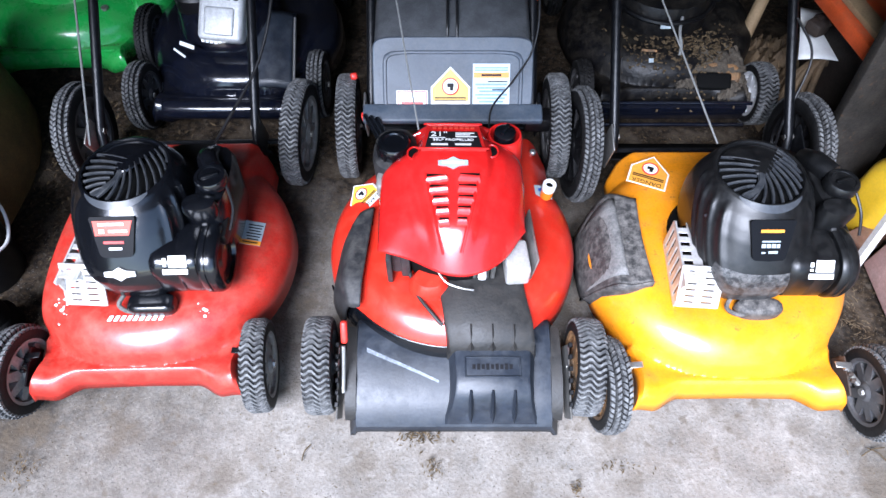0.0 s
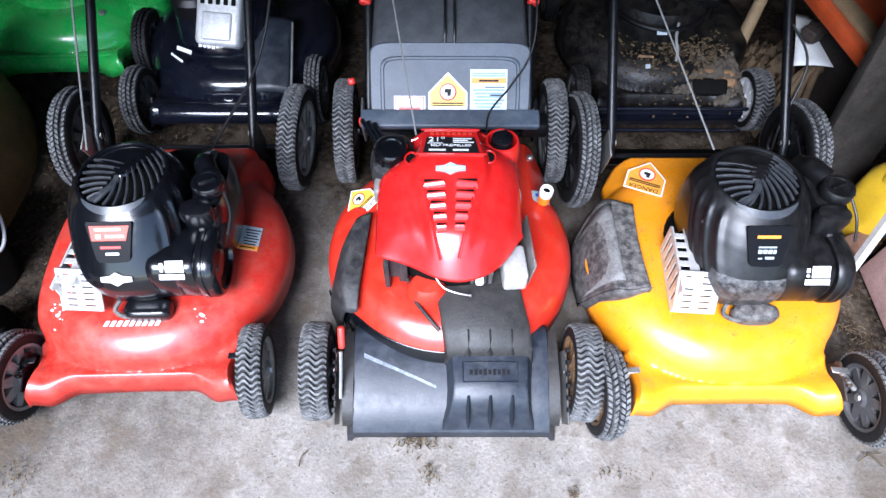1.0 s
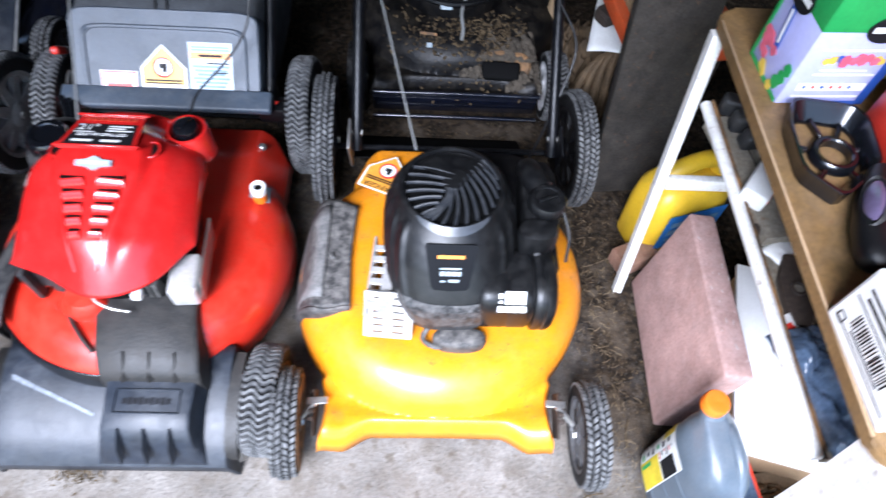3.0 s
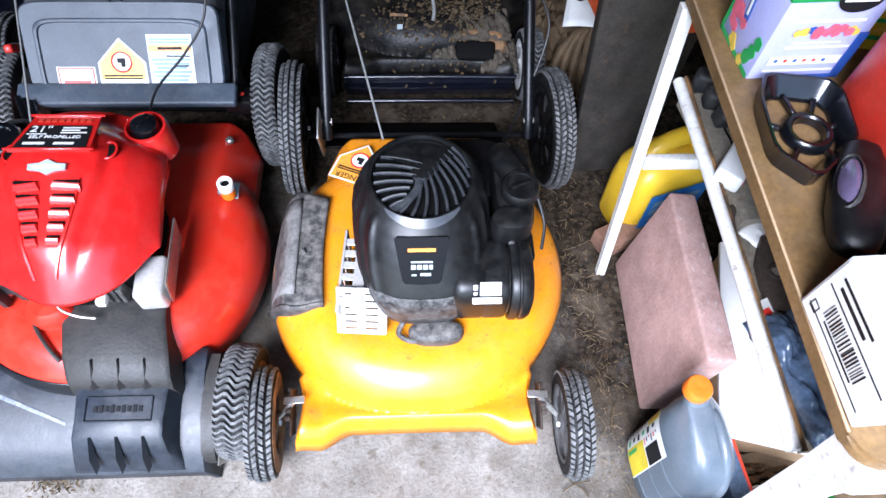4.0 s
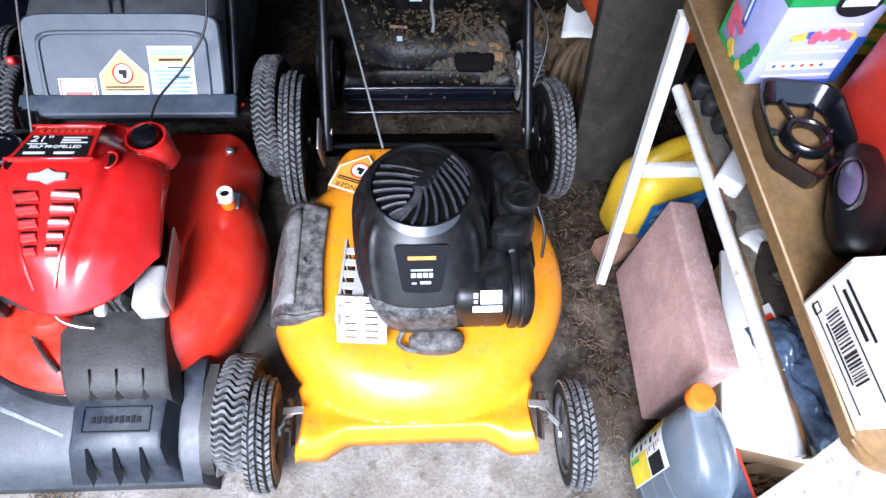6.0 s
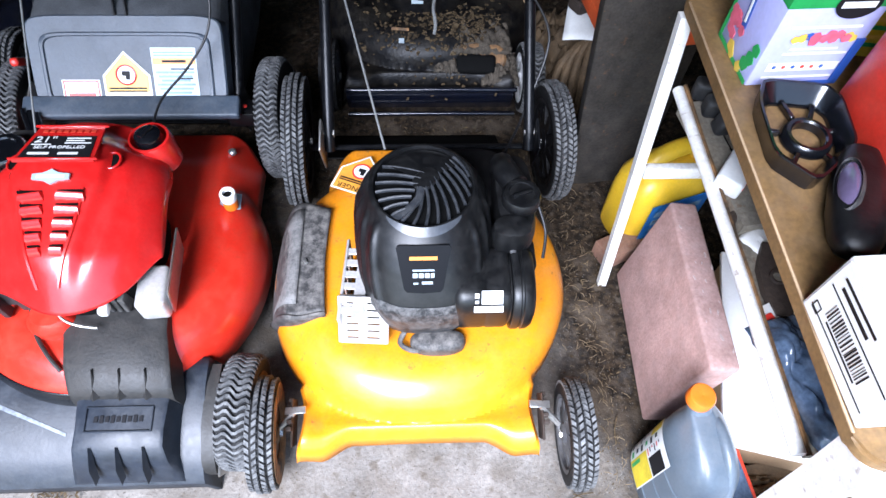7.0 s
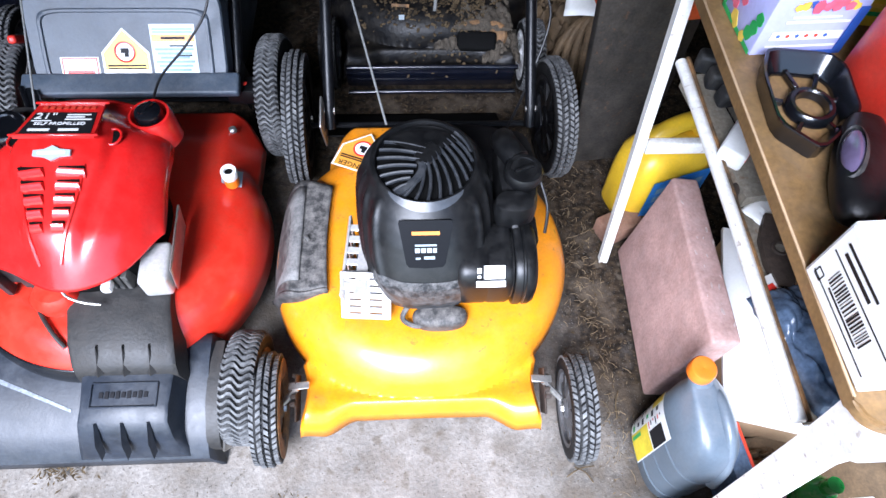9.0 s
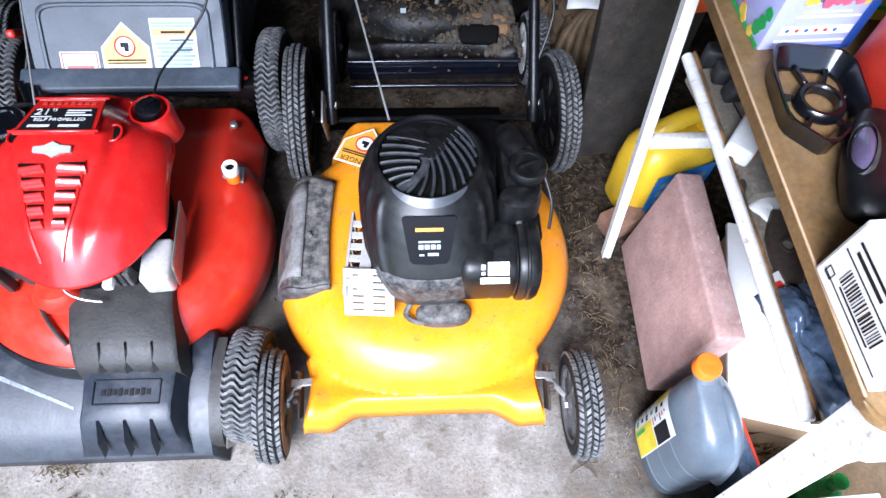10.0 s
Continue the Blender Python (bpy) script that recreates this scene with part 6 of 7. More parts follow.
# under the bench
pv = thing("paving_slab", Matrix.Translation((1.128, 0.752, 0.0)) @ pose(0, 0, 0, 0, 6.5, -1.5), "dusty pink concrete paving slab standing on edge", "paving slab")
bm = bx((0.056, 0.350, 0.290), (0, 0, 0.1475), (0, 0, 0), 0.007, 3)
for v in bm.verts:
    v.co += Vector((0.0015 * noise.noise(v.co * 40), 0.002 * noise.noise(v.co * 37 + Vector((3, 0, 0))), 0))
part("slab", bm, PAVER, pv)
random.seed(8)
bm = bmesh.new()
for k in range(60):
    y = random.uniform(-0.16, 0.16)
    s = random.uniform(0.0015, 0.0055)
    edge = random.random() < 0.8
    x, z = (-0.0245, 0.2885) if edge else (random.uniform(-0.02, 0.024), 0.2925)
    prism(bm, [(0.45 * s * math.cos(a) * random.uniform(0.6, 1.3), 1.6 * s * math.sin(a) * random.uniform(0.6, 1.3)) for a in [i * math.pi / 3 for i in range(6)]], 0.0012, pose(x, y, z, 0, -40 if edge else 0, random.uniform(-20, 20)))
part("chipped_edge", bm, CHIP, pv, "pale chips along the edge")

ub = thing("cardboard_box", pose(1.372, 0.640, 0.0, 0, 0, -15), "closed brown cardboard box under a white sheet", "box")
part("box", bx((0.32, 0.34, 0.19), (0, 0, 0.096), (0, 0, 0), 0.003), CARDBOARD, ub)
wp = thing("foam_sheet", pose(1.388, 0.622, 0.193, 0, 0, -15), "plain white foam sheet lying on a cardboard box", "foam sheet")
part("sheet", bx((0.37, 0.40, 0.012), (0, 0, 0.006), (0, 0, 0), 0.002), BENCHSHEET, wp)

jg = thing("oil_jug", pose(1.106, 0.462, 0.001, 0, 0, 4), "grey plastic oil jug with an orange cap", "jug")
JUG = [(0.0, 0.046, 0.062, 0.080, 0, 0), (0.008, 0.051, 0.068, 0.088, 0, 0), (0.06, 0.053, 0.070, 0.090, 0, 0), (0.10, 0.053, 0.070, 0.090, 0, 0), (0.15, 0.053, 0.070, 0.090, 0, 0), (0.20, 0.052, 0.070, 0.088, 0, 0), (0.225, 0.050, 0.068, 0.084, 0, 0.002),
       (0.245, 0.047, 0.066, 0.078, 0, 0.004), (0.262, 0.041, 0.059, 0.068, 0, 0.009), (0.274, 0.033, 0.050, 0.055, -0.002, 0.018), (0.285, 0.025, 0.034, 0.040, -0.006, 0.036), (0.292, 0.019, 0.020, 0.020, -0.010, 0.056), (0.300, 0.018, 0.018, 0.018, -0.012, 0.060)]
bm = bmesh.new()
loft(bm, [egg(dx, dy, z, hw, re, fr, 48, 2.9) for z, hw, re, fr, dx, dy in JUG])
body = part("body", bm, JUGGREY, jg)
bm = bmesh.new()
tube(bm, curve_pts([(0.012, 0.045, 0.268), (0.015, 0.015, 0.280), (0.018, -0.035, 0.268), (0.018, -0.073, 0.222), (0.014, -0.088, 0.16)], 7), 0.012, 12)
part("handle", bm, JUGGREY, jg)
for k in range(3):
    bm = bmesh.new()
    loft(bm, [egg(0, 0, 0.045 + 0.065 * k + h, 0.0532 + g, 0.0702 + g, 0.0902 + g, 48, 2.9) for h, g in ((-0.003, -0.001), (0.0, 0.0006), (0.003, -0.001))], False)
    part("body_rib", bm, JUGGREY, body)
bm = bmesh.new()
lathe(bm, [(0.0, 0.298), (0.0205, 0.298), (0.0220, 0.301), (0.0216, 0.305), (0.0220, 0.318), (0.020, 0.322), (0.015, 0.323), (0.0, 0.321)], 36, pose(-0.013, 0.062, 0))
part("cap", bm, ORANGE, jg, "orange screw cap")
def jug_label(name, a0, a1, z0, z1, off, material, parent, label=""):
    """A patch of label bent round the jug's side."""
    def at(u, v):
        a = radians(a0 + (a1 - a0) * u)
        c, s = math.cos(a), math.sin(a)
        return ((0.0532 + off) * math.copysign(abs(c) ** (2 / 2.9), c), ((0.0702 if s > 0 else 0.0902) + off) * math.copysign(abs(s) ** (2 / 2.9), s), z0 + (z1 - z0) * v)
    return part(name, grid(bmesh.new(), 16, 4, at), material, parent, label)
lab = jug_label("front_label", 122, 186, 0.022, 0.212, 0.0012, WHITE, jg, "white yellow and black worn label")
jug_label("label_field", 162, 185, 0.024, 0.120, 0.0018, YCARTON, lab)
jug_label("label_field", 124, 146, 0.150, 0.209, 0.0018, YCARTON, lab)
jug_label("label_field", 174, 185, 0.125, 0.190, 0.0018, INK, lab)
jug_label("label_field", 166, 171, 0.030, 0.080, 0.0022, CGREEN, lab)
for k in range(6):
    jug_label("label_print", 126 + 2 * (k % 2), 144 - 5 * (k % 3), 0.034 + 0.017 * k, 0.040 + 0.017 * k, 0.0018, INK, lab)
    jug_label("label_print", 148, 159 - 3 * (k % 2), 0.034 + 0.028 * k, 0.046 + 0.028 * k, 0.0018, INK if k % 3 else CGREEN, lab)
    jug_label("label_print", 163, 172 - 3 * (k % 3), 0.128 + 0.0125 * k, 0.133 + 0.0125 * k, 0.0024, INK if k % 2 else LABEL_RED, lab)

yj = thing("wash_jug", pose(1.205, 1.085, 0.001, 0, 0, 18), "yellow plastic jug with a blue label", "jug")
bm = bmesh.new()
loft(bm, [egg(0, 0, z, hw, re, fr, 40, 3.2) for z, hw, re, fr in ((0.0, 0.100, 0.062, 0.062), (0.01, 0.108, 0.068, 0.068), (0.13, 0.110, 0.070, 0.070), (0.185, 0.104, 0.066, 0.066), (0.215, 0.080, 0.052, 0.052), (0.225, 0.05, 0.035, 0.035))])
part("body", bm, JUGYELLOW, yj)
part("handle", tube(bmesh.new(), curve_pts([(-0.075, 0, 0.195), (-0.060, 0, 0.245), (-0.01, 0, 0.268), (0.045, 0, 0.262), (0.070, 0, 0.215)], 7), 0.020, 12), JUGYELLOW, yj)
part("cap", lathe(bmesh.new(), [(0.0, 0.22), (0.026, 0.22), (0.026, 0.25), (0.023, 0.255), (0.0, 0.255)], 24, pose(0.085, 0.0, -0.02)), INK_BLUE, yj, "blue cap")
lm = Matrix.Translation((0.0, -0.0715, 0.110)) @ Matrix.Rotation(radians(90), 4, "X")
lab = plaque("front_label", 0.15, 0.13, lm, JUGBLUE, yj, "blue printed label")
bars("label_print", [(0, 0.03, 0.12, 0.018), (-0.01, 0.0, 0.10, 0.02), (0.01, -0.03, 0.13, 0.010)], lm, LABEL_BLUE, lab)

br = thing("brick", pose(1.115, 0.985, 0, 0, 0, 25), "reddish brown brick beside a bench leg", "brick")
part("block", bx((0.10, 0.06, 0.05), (0, 0, 0.026), (0, 0, 0), 0.004), BRICK, br)
cp = thing("plastic_cup", pose(1.262, 0.375, 0.001), "small white plastic cup under the bench", "cup")
part("cup", lathe(bmesh.new(), [(0.0, 0.0), (0.026, 0.0), (0.034, 0.085), (0.032, 0.085), (0.025, 0.004), (0.0, 0.004)], 28), CGLASS, cp)
cb = thing("parts_carton", pose(1.206, 0.430, 0.0, 0, 0, 6), "blue and red worn carton under the bench", "carton")
part("body", bx((0.035, 0.11, 0.12), (0, 0, 0.061), (0, 0, 0), 0.002), BLUEBAG, cb)
part("red_edge", bx((0.006, 0.11, 0.118), (0.0215, 0, 0.060), (0, 0, 0), 0.001), LABEL_RED, cb)
sk = thing("paper_sack", pose(1.30, 0.405, 0.0), "crumpled brown paper sack under the bench", "sack")
bm = crumple(bmesh.new(), 0.15, 0.11, 0.13, 4.2)
part("sack", bm, TAN, sk)
wb = thing("white_box", pose(1.205, 0.272, 0.0, 0, 0, 2), "white cardboard box with small blue and red marks", "box")
part("box", bx((0.26, 0.105, 0.26), (0, 0, 0.131), (0, 0, 0), 0.002), CARTONWHITE, wb)
lm = pose(-0.06, 0.0, 0.2605)
bars("box_mark", [(0, 0, 0.010, 0.036), (0.006, 0.014, 0.012, 0.008), (0.006, -0.014, 0.012, 0.008)], lm, INK_BLUE, wb)
bars("box_mark", [(0.035, 0.012, 0.010, 0.014)], lm, INK_RED, wb)
cs = thing("cardboard_sheet", pose(1.42, 0.395, 0.012, 2, -1, 7), "flattened brown cardboard on the floor under bench", "cardboard")
part("sheet", grid(bmesh.new(), 16, 10, lambda u, v: (0.36 * (u - 0.5), 0.20 * (v - 0.5), 0.006 * math.sin(u * 5) + 0.004 * math.sin(u * 13 + v * 4))), TAN, cs)
gb = thing("green_bottle", pose(1.33, 0.36, 0.001), "small green plastic bottle under the bench", "bottle")
part("bottle", lathe(bmesh.new(), [(0.0, 0.0), (0.03, 0.0), (0.032, 0.006), (0.032, 0.12), (0.022, 0.145), (0.014, 0.15), (0.014, 0.18), (0.0, 0.18)], 24), GREEN, gb)

# leaning plank behind the bench
pk = thing("plank", pose(1.118, 1.215, 0.0, -1.5, -4.0, 3), "grey weathered plank standing upright", "plank")
bm = bx((0.172, 0.030, 2.2), (0, 0, 1.105), (0, 0, 0), 0.003)
part("plank", bm, PLANK, pk)


# ---- behind the row ----
def back_mower(name, label, x0, y0, turn, paint, wheels, grimy):
    m = thing(name, pose(x0, y0, 0, 0, 0, turn), label, "lawn mower", "older mowers behind the row")
    thicken(part("deck", deck_mesh(), paint, m), 0.003)
    for x, y, r, w, rim, rub, style in wheels:
        wheel(m, x, y, r, w, rim, rub, style)
    return m


gm = back_mower("green_mower", "bright green mower deck with grass along its lip", -1.215, 1.600, 2, GREEN, [(-0.26, 0.10, 0.09, 0.045, RIM_GREY, RUBBER_DARK, "block"), (-0.28, 0.60, 0.10, 0.045, RIM_GREY, RUBBER_DARK, "block"), (0.27, 0.62, 0.10, 0.045, RIM_GREY, RUBBER_DARK, "block")], False)
bm = bmesh.new()
for k, z in ((0.30, 0.1285), (0.52, 0.1255)):
    tube(bm, [(-0.21 + 0.042 * i, 0.042 + 0.08 * (k - 0.3), 0.128 - 0.02 * (k - 0.3)) for i in range(11)], 0.006, 8)
part("deck_bead", bm, GREEN, gm)
bm = bmesh.new()
loft(bm, [egg(0, 0.36, z, r, r, r, 36, 2) for z, r in ((0.20, 0.19), (0.225, 0.185), (0.235, 0.17), (0.24, 0.1))])
part("engine_plate", bm, GREEN, gm)
bm = bmesh.new()
loft(bm, [egg(0.0, 0.36, z, r, r, r, 36, 2) for z, r in ((0.235, 0.12), (0.33, 0.13), (0.37, 0.11), (0.38, 0.06))])
part("engine", bm, BLACK, gm)
bm = bmesh.new()
loft(bm, [egg(0.285, 0.235, z, r, r, r, 28, 2.2) for z, r in ((0.06, 0.07), (0.16, 0.075), (0.21, 0.062), (0.225, 0.03))])
part("chute_cover", bm, GREEN, gm)
part("deck_bolt", lathe(bmesh.new(), [(0.0, 0.0), (0.012, 0.0), (0.012, 0.012), (0.0, 0.014)], 8, pose(0.155, 0.16, 0.190)), STEEL, gm)
random.seed(21)
bm = bmesh.new()
for k in range(160):
    x = random.uniform(-0.2, 0.2)
    box(bm, (random.uniform(0.006, 0.022), 0.0025, 0.0015), (x, 0.062 + random.gauss(0, 0.006), 0.122 + random.uniform(0, 0.003)), (0, 0, random.uniform(-60, 60)))
part("dry_grass", bm, STRAW, gm)

bl = back_mower("black_mower", "glossy blue-black mower with a bare aluminium engine part", -0.628, 1.385, 0, BLUEBLACK,
                [(-0.268, 0.085, 0.098, 0.048, RIM_GREY, RUBBER, "block"), (0.252, 0.135, 0.098, 0.045, RIM_GREY, RUBBER, "block"), (-0.295, 0.33, 0.11, 0.045, RIM_GREY, RUBBER_DARK, "block"), (0.27, 0.70, 0.11, 0.045, RIM_GREY, RUBBER_DARK, "block")], False)
bm = bmesh.new()
lathe(bm, [(0.0, -0.185), (0.026, -0.185), (0.030, -0.17), (0.030, 0.17), (0.026, 0.185), (0.0, 0.185)], 24, pose(0, 0.012, 0.115, 0, 90, 0))
part("front_tube", bm, BLUEBLACK, bl)
bm = bmesh.new()
loft(bm, [egg(-0.02, 0.32, z, hw, re, fr, 40, 2.4) for z, hw, re, fr in ((0.20, 0.15, 0.14, 0.17), (0.24, 0.15, 0.14, 0.165), (0.29, 0.135, 0.13, 0.13), (0.31, 0.11, 0.11, 0.10))])
eng = part("engine_shroud", bm, BLUEBLACK, bl)
am = Matrix.Translation((0.004, 0.190, 0.305)) @ pose(0, 0, 0, 42, 0, -8) @ Matrix.Diagonal((1.32, 1.30, 1, 1))
bm = bx((0.098, 0.115, 0.05), (0, 0, 0), (0, 0, 0), 0.012, 3)
alu = part("aluminium_guard", bm, ALU, bl, "bare aluminium guard", m=am)
part("guard_rim", bx((0.066, 0.060, 0.010), (0, -0.018, 0.026), (0, 0, 0), 0.006, 3), ALU, alu)
for k in range(5):
    # black pads painted as shaded slots
    part("guard_slot", bx((0.010, 0.018, 0.006), (-0.034 + 0.017 * k, 0.036, 0.0245), (0, 0, 0), 0.002), DARK, alu)
bm = bmesh.new()
loft(bm, [egg(-0.085, 0.27, z, hw, hw * 1.1, hw, 28, 2.4) for z, hw in ((0.29, 0.062), (0.33, 0.062), (0.345, 0.05))])
part("carburettor_bowl", bm, BLACK, bl)
lm = Matrix.Translation((-0.02, 0.132, 0.252)) @ pose(0, 0, 0, 62, 0, 0)
bars("maker_mark", [(-0.005 + 0.012 * k - 0.03, 0.004 + 0.002 * abs(k - 3), 0.009, 0.010) for k in range(8)], lm @ pose(0, 0, 0.002), WHITE, bl)
bars("maker_mark", [(0, 0, 0.046, 0.011)], lm @ pose(-0.082, -0.004, 0.004, 0, -14, -16), WHITE, bl)
bars("maker_mark", [(0, 0, 0.044, 0.006)], lm @ pose(-0.108, -0.026, 0.000, 0, -22, -30), WHITE, bl)
def slate(u, v):
    return (0.055 + 0.135 * u, 0.055 + 0.22 * v, 0.150 + 0.10 * math.sin(v * 1.5) + 0.012 * math.sin(u * math.pi))
thicken(part("side_cover", grid(bmesh.new(), 12, 12, slate), NOSE, bl, "slate grey side cover"), 0.006)
bm = bmesh.new()
tube(bm, [(0.195, 0.05 + 0.02 * k, 0.16 + 0.012 * k) for k in range(10)], 0.004, 6)
part("spring_chain", bm, STEEL, bl)
handle(bl, (-0.21, 0.21), 0.70, 0.215, 0.7, 0.6)

bk = back_mower("grimy_mower", "black mower caked with dried clippings and rust", 0.680, 1.425, 0, GRIMY,
                [(-0.262, 0.070, 0.092, 0.042, RIM_GREY, RUBBER_DARK, "block"), (0.268, 0.062, 0.090, 0.055, RIM_WHITE, RUBBER, "wave"), (-0.29, 0.62, 0.10, 0.045, RIM_GREY, RUBBER_DARK, "block"), (0.29, 0.62, 0.10, 0.045, RIM_GREY, RUBBER_DARK, "block")], True)
part("front_strip", bx((0.435, 0.014, 0.062), (0, -0.004, 0.080), (14, 0, 0), 0.005), BLUEBLACK, bk)
for y, z, r in ((-0.012, 0.122, 0.006), (-0.022, 0.046, 0.006)):
    part("front_bar", tube(bmesh.new(), [(-0.215, y, z), (0.0, y, z + 0.001), (0.225, y, z)], r, 10), BLUEBLACK, bk)
bm = bmesh.new()
loft(bm, [egg(-0.01, 0.35, z, hw, hw, hw * 1.1, 36, 2.2) for z, hw in ((0.195, 0.15), (0.25, 0.155), (0.29, 0.14), (0.30, 0.09))])
part("engine", bm, GRIMY, bk)
bm = bmesh.new()
tube(bm, [(-0.01 + 0.155 * math.cos(a), 0.34 + 0.17 * math.sin(a), 0.262) for a in [radians(180 + 6 * i) for i in range(31)]], 0.008, 8)
part("shroud_rim", bm, BLACK, bk)
part("name_tag", bx((0.030, 0.002, 0.011), (-0.03, 0.165, 0.255), (-30, 0, 0)), LABEL_GREY, bk, "faded blue tag")
part("maker_plate", bx((0.045, 0.002, 0.007), (-0.075, 0.115, 0.210), (-40, 0, -6)), RIM_RUST, bk, "faded red plate")
part("tag", bx((0.014, 0.012, 0.002), (-0.072, 0.085, 0.198), (34, 0, 0)), LABEL_GREY, bk)
part("spark_plug_lead", tube(bmesh.new(), curve_pts([(0.02, 0.19, 0.27), (0.01, 0.15, 0.25), (0.015, 0.12, 0.225), (0.012, 0.10, 0.205)], 5), 0.0045), CORD, bk)
def clod(name, cx, cy, sx, sy, z0, h, seed):
    bm = crumple(bmesh.new(), sx, sy, h, seed, 40, 40, 3.6, 0.22)
    bmesh.ops.translate(bm, verts=bm.verts[:], vec=(cx, cy, z0))
    return thicken(part(name, bm, CRUST, bk, "grey brown crust of dried clippings", sharp=70), 0.004)
clod("caked_clod", 0.115, 0.165, 0.20, 0.19, 0.168, 0.060, 3.1)
clod("caked_clod", 0.185, 0.075, 0.10, 0.12, 0.115, 0.055, 5.7)
clod("caked_clod", 0.045, 0.090, 0.07, 0.10, 0.132, 0.040, 8.3)
# solid near-black block paints the shade of a hollow in the deck
part("hollow_shade", bx((0.105, 0.050, 0.030), (0.120, 0.060, 0.142), (35, 0, -3), 0.010, 3), DARK, bk, "near-black block painted as a shaded hollow")
part("hollow_rim", tube(bmesh.new(), [(0.060, 0.085, 0.168), (0.120, 0.092, 0.174), (0.180, 0.084, 0.166)], 0.010, 8), RIM_RUST, bk, "rusty rim")
part("air_box", bx((0.11, 0.08, 0.05), (0.105, 0.30, 0.30), (14, 0, -14), 0.014, 3), BLACK, bk)
part("rust_patch", lathe(bmesh.new(), [(0.0, 0.0), (0.032, 0.0), (0.036, 0.008), (0.030, 0.012), (0.0, 0.004)], 18, Matrix.Translation((0.165, 0.075, 0.150)) @ pose(0, 0, 0, 60, 0, 0)), RIM_RUST, bk, "rusty hole")
random.seed(33)
bm = bmesh.new()
for k in range(700):
    x, y = random.gauss(0.06, 0.11), random.gauss(0.13, 0.055)
    if abs(x) > 0.2:
        continue
    d = math.hypot(x - 0.005, y - 0.35)
    q = min(1, max(0, (d - 0.22) / 0.085))
    z = 0.205 - 0.095 * (1 - math.sqrt(1 - q * q)) if d < 0.305 else 0.118
    s = random.uniform(0.002, 0.007)
    box(bm, (s * random.uniform(0.8, 2.4), s, s * 0.5), (x, y, z + 0.002), (random.uniform(-40, 40), random.uniform(-30, 30), random.uniform(0, 180)))
tagged(part("grass_crust", bm, STRAW, bk, "dried grass crust", smooth=False), kind="stuff")
handle(bk, (-0.235, 0.255), 0.62, 0.20, 0.7, 0.6)
part("red_blue_lead", tube(bmesh.new(), [(0.02, 0.42, 0.30), (0.06, 0.44, 0.315), (0.09, 0.42, 0.31)], 0.009), REDCLIP, bk)

# canvas heap, paper, orange crate
hp = thing("canvas_heap", pose(1.12, 1.62, 0.0), "tan canvas and rope heap with dark fittings", "canvas heap")
part("canvas", crumple(bmesh.new(), 0.32, 0.40, 0.30, 9.1, 44, 44, 2.6), TAN, hp, sharp=80)
bm = bmesh.new()
for k in range(4):
    tube(bm, curve_pts([(-0.13 + 0.03 * k, -0.20, 0.04), (-0.09 + 0.02 * k, -0.14, 0.16 + 0.015 * k), (0.0, -0.11 - 0.01 * k, 0.20), (0.12, -0.15, 0.12)], 6), 0.010, 8)
part("rope", bm, TAN, hp)
pp = thing("paper_sheet", pose(1.105, 1.545, 0.262, 14, -8, -16), "pale blue white paper sheet on a canvas heap", "paper")
bm = grid(bmesh.new(), 10, 10, lambda u, v: (0.15 * (u - 0.5), 0.19 * (v - 0.5), 0.008 * math.sin(u * 4 + v * 3)))
thicken(part("sheet", bm, CARTONWHITE, pp), 0.0008)
cr2 = thing("carburettor", pose(1.055, 1.535, 0.275, 0, 0, 30), "dark greasy carburettor on a paper sheet", "carburettor")
bm = bmesh.new()
box(bm, (0.05, 0.05, 0.04), (0, 0, 0.02), (0, 0, 0), 0.010)
lathe(bm, [(0.0, 0.0), (0.02, 0.0), (0.022, 0.03), (0.012, 0.05), (0.0, 0.05)], 14, pose(0.02, 0.02, 0.02, 60, 0, 0))
lathe(bm, [(0.0, 0.0), (0.014, 0.0), (0.014, 0.05), (0.0, 0.05)], 14, pose(-0.02, -0.01, 0.02, 0, 60, 0))
part("casting", bm, IRON, cr2)
oc = thing("orange_crate", pose(1.150, 1.435, 0.0, 0, 0, 8), "orange painted crate with a bare pine strip", "crate")
part("body", bx((0.16, 0.28, 0.375), (0.04, 0.02, 0.188), (0, 0, 0), 0.004), LUMBER, oc, "dark board body")
part("lid", bx((0.26, 0.33, 0.040), (0, 0, 0.3965), (0, 0, 0), 0.004), ORANGE_PAINT, oc, "orange painted lid")
part("pine_strip", bx((0.045, 0.335, 0.016), (-0.085, -0.006, 0.4255), (0, 0, 0), 0.003), WOOD, oc, "bare pine strip")
part("lip", bx((0.045, 0.008, 0.028), (-0.085, -0.178, 0.418), (0, 0, 0), 0.002), ORANGE_PAINT, oc)
st2 = thing("wooden_stick", Matrix.Translation((0.93, 1.66, 0.0)) @ pose(0, 0, 0, -12, 8, 0), "worn pale wooden tool handle standing upright", "tool handle")
part("shaft", lathe(bmesh.new(), [(0.0, 0.002), (0.018, 0.004), (0.020, 0.05), (0.017, 0.6), (0.016, 1.1), (0.0, 1.11)], 14), WOOD, st2)

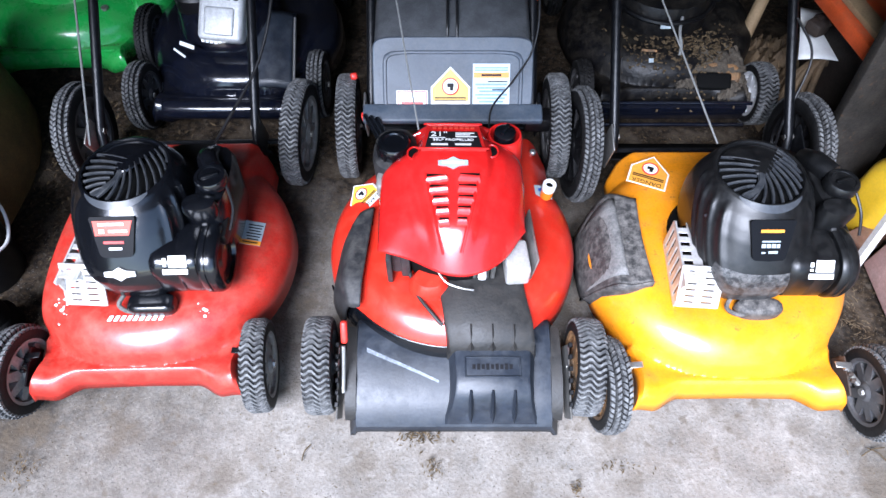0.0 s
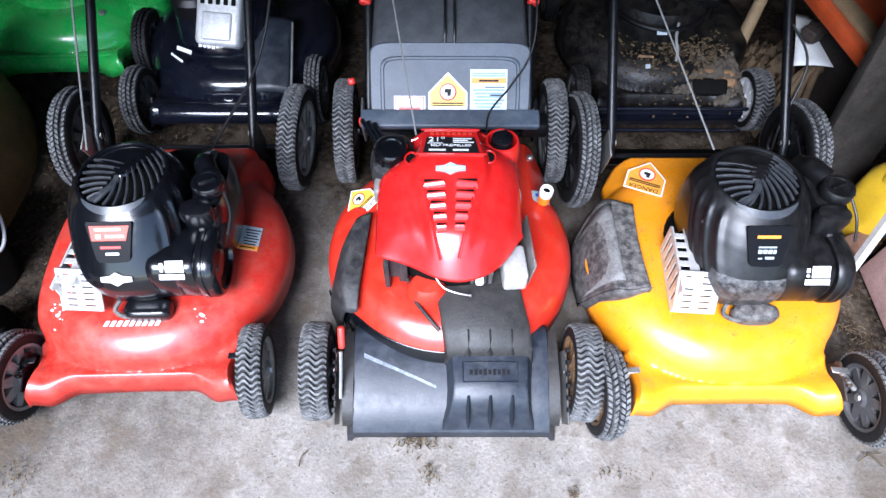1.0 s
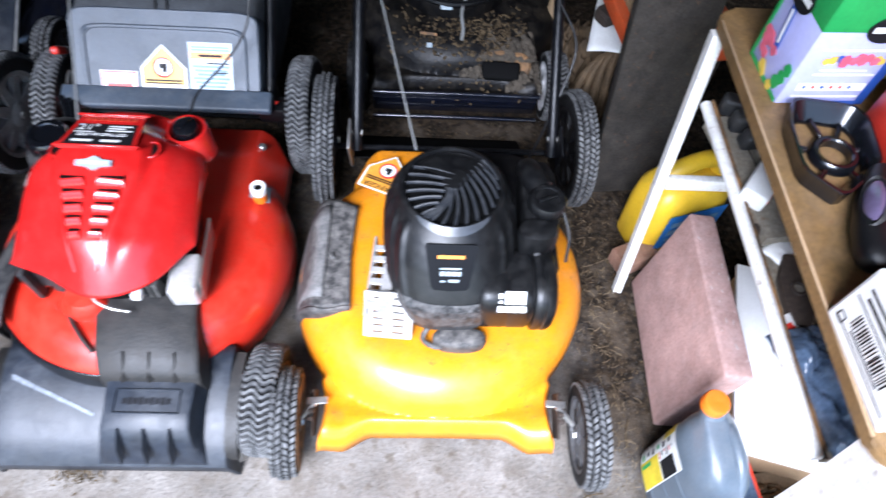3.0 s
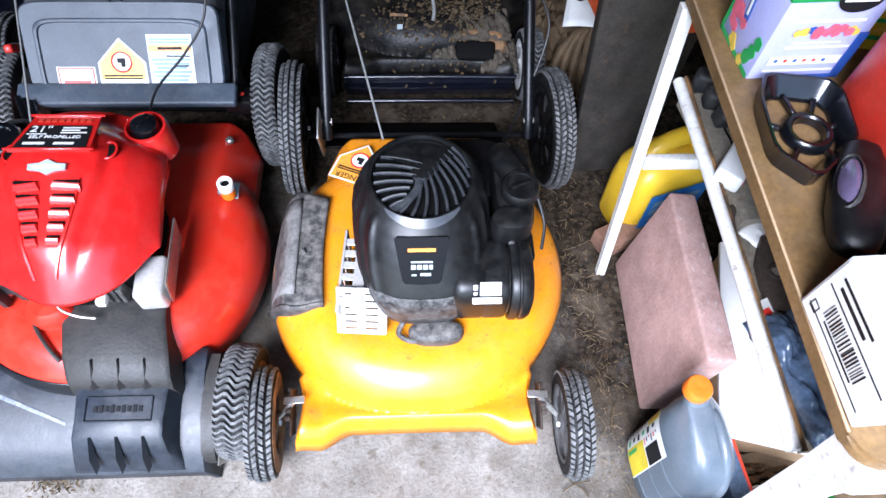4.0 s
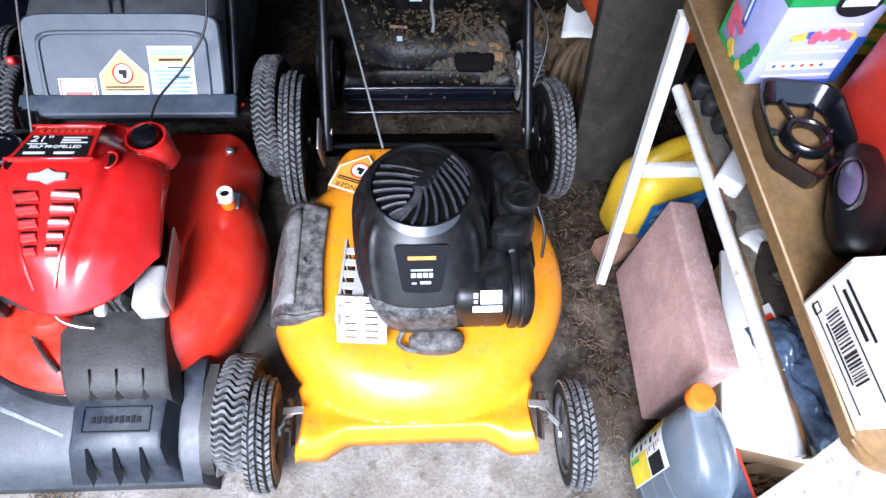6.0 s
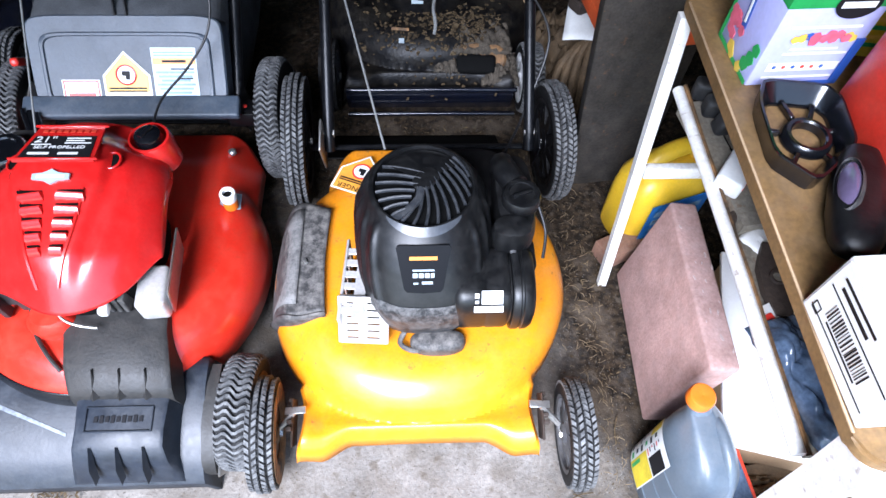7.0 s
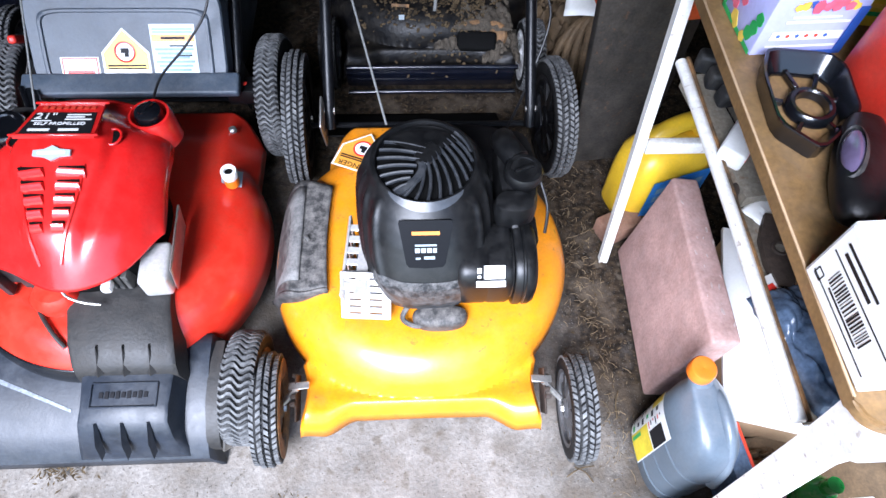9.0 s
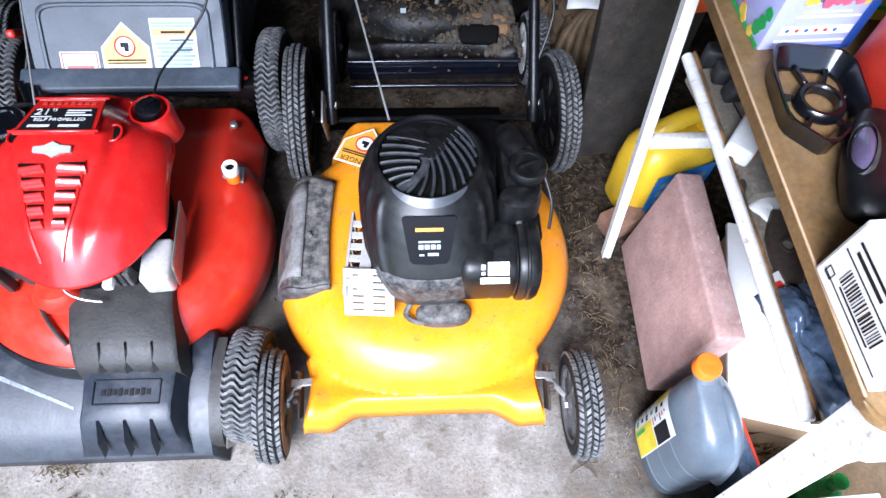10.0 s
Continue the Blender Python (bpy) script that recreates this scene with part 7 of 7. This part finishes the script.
# dark things along the left wall
tp = thing("brown_tarp", pose(-1.36, 1.18, 0.0, 0, 0, 4), "dark brown folded tarpaulin heap", "tarpaulin")
bm = bmesh.new()
loft(bm, [[(0.17 * k * math.cos(a) * (1 + 0.12 * noise.noise((math.cos(a) * 2, math.sin(a) * 2, z * 5))), 0.40 * k * math.sin(a) * (1 + 0.10 * noise.noise((math.cos(a) * 2 + 5, math.sin(a) * 2, z * 5))), z) for a in [2 * math.pi * i / 30 for i in range(30)]]
          for z, k in ((0.0, 1.0), (0.08, 1.02), (0.2, 0.95), (0.34, 0.86), (0.44, 0.66), (0.47, 0.3))])
part("cloth", bm, mat("brown tarpaulin", (0.17, 0.095, 0.030), 0.7, var=0.4, scale=14, bump=0.4), tp)
tb = thing("black_bucket", pose(-1.185, 0.905, 0.0), "black plastic bucket with a pale handle wire", "bucket")
part("bucket", lathe(bmesh.new(), [(0.0, 0.0), (0.085, 0.0), (0.105, 0.22), (0.110, 0.222), (0.110, 0.230), (0.102, 0.230), (0.082, 0.006), (0.0, 0.006)], 36), BLACK, tb)
part("wire_handle", tube(bmesh.new(), curve_pts([(0.0, -0.106, 0.215), (0.075, -0.09, 0.17), (0.112, 0.0, 0.13), (0.078, 0.09, 0.17), (0.0, 0.106, 0.215)], 7), 0.004), RIM_WHITE, tb)
dk = thing("engine_part", pose(-1.085, 0.700, 0.0, 0, 0, 20), "dark greasy engine casting on the floor", "engine part")
bm = bmesh.new()
box(bm, (0.14, 0.12, 0.09), (0, 0, 0.046), (0, 0, 0), 0.02, 3)
lathe(bm, [(0.0, 0.0), (0.05, 0.0), (0.05, 0.05), (0.03, 0.06), (0.0, 0.06)], 20, pose(0.02, 0.01, 0.08))
part("casting", bm, DARK, dk)

# leaf litter, twigs and grit on the floor
random.seed(77)
bm = bmesh.new()
def litter(n, cx, cy, sx, sy, s0, s1):
    for _ in range(n):
        x, y = random.gauss(cx, sx), random.gauss(cy, sy)
        if not (-1.6 < x < 1.6 and 0.25 < y < 2.2):
            continue
        s = random.uniform(s0, s1)
        m = pose(x, y, 0.005 + random.uniform(0, 0.008), random.uniform(-25, 25), random.uniform(-25, 25), random.uniform(0, 360))
        vs = [bm.verts.new(m @ Vector(p)) for p in ((-s, 0, 0), (-0.2 * s, -0.32 * s, 0.1 * s), (s, 0, 0), (-0.1 * s, 0.36 * s, 0.12 * s))]
        bm.faces.new(vs)
litter(260, 1.03, 0.98, 0.05, 0.17, 0.0015, 0.007)
litter(200, 1.03, 0.60, 0.03, 0.14, 0.0015, 0.005)
litter(500, -1.02, 1.35, 0.12, 0.18, 0.003, 0.012)
litter(300, 0.75, 1.30, 0.15, 0.08, 0.002, 0.008)
litter(90, -0.055, 0.466, 0.022, 0.010, 0.002, 0.008)
litter(50, -0.02, 0.395, 0.010, 0.012, 0.002, 0.006)
litter(30, 0.285, 0.355, 0.010, 0.008, 0.002, 0.006)
litter(50, -0.905, 0.390, 0.020, 0.02, 0.002, 0.007)
litter(40, 0.37, 0.395, 0.03, 0.01, 0.002, 0.006)
litter(700, 0.0, 0.55, 0.7, 0.22, 0.001, 0.0035)
litter(400, -0.3, 1.0, 0.10, 0.3, 0.001, 0.004)
tagged(part("leaf_litter", bm, STRAW, None, "", smooth=False), "dry leaf litter and grit on the floor", "leaf litter", kind="stuff")
bm = bmesh.new()
for _ in range(190):
    cx_, cy_, sx, sy = random.choice(((1.01, 0.93, 0.035, 0.10), (1.02, 0.72, 0.025, 0.12), (0.985, 1.10, 0.05, 0.08), (1.03, 0.55, 0.02, 0.10), (0.98, 0.85, 0.04, 0.16)))
    x, y, l = random.gauss(cx_, sx), random.gauss(cy_, sy), random.uniform(0.003, 0.013)
    a, r = random.uniform(0, math.pi), random.uniform(0.0004, 0.0008)
    dx, dy = l * math.cos(a), l * math.sin(a)
    tube(bm, [(x - dx, y - dy, 0.004), (x + 0.15 * dy, y - 0.15 * dx, 0.004 + random.uniform(0.001, 0.006)), (x + dx, y + dy, 0.004 + random.uniform(0, 0.004))], r, 4)
tagged(part("straw", bm, mat("pale dry straw", (0.22, 0.155, 0.085), 0.8, var=0.5, scale=90, bump=0.1), None, "", smooth=False), "pale dry straw scattered on dirt beside a bench", "straw", kind="stuff")
for k, (x, y, a, l) in enumerate(((0.943, 0.432, 20, 0.03), (0.95, 0.425, -40, 0.022), (1.04, 0.56, 80, 0.03), (-0.30, 0.43, 70, 0.02))):
    tw = thing("twig", pose(x, y, 0.004, 0, 0, a), "thin dry brown twig lying on the floor", "twig", "twigs on the floor")
    part("stem", tube(bmesh.new(), curve_pts([(-l, 0, 0), (0, 0.004, 0.002), (l, -0.002, 0)], 4), 0.0014, 5), STRAW, tw)
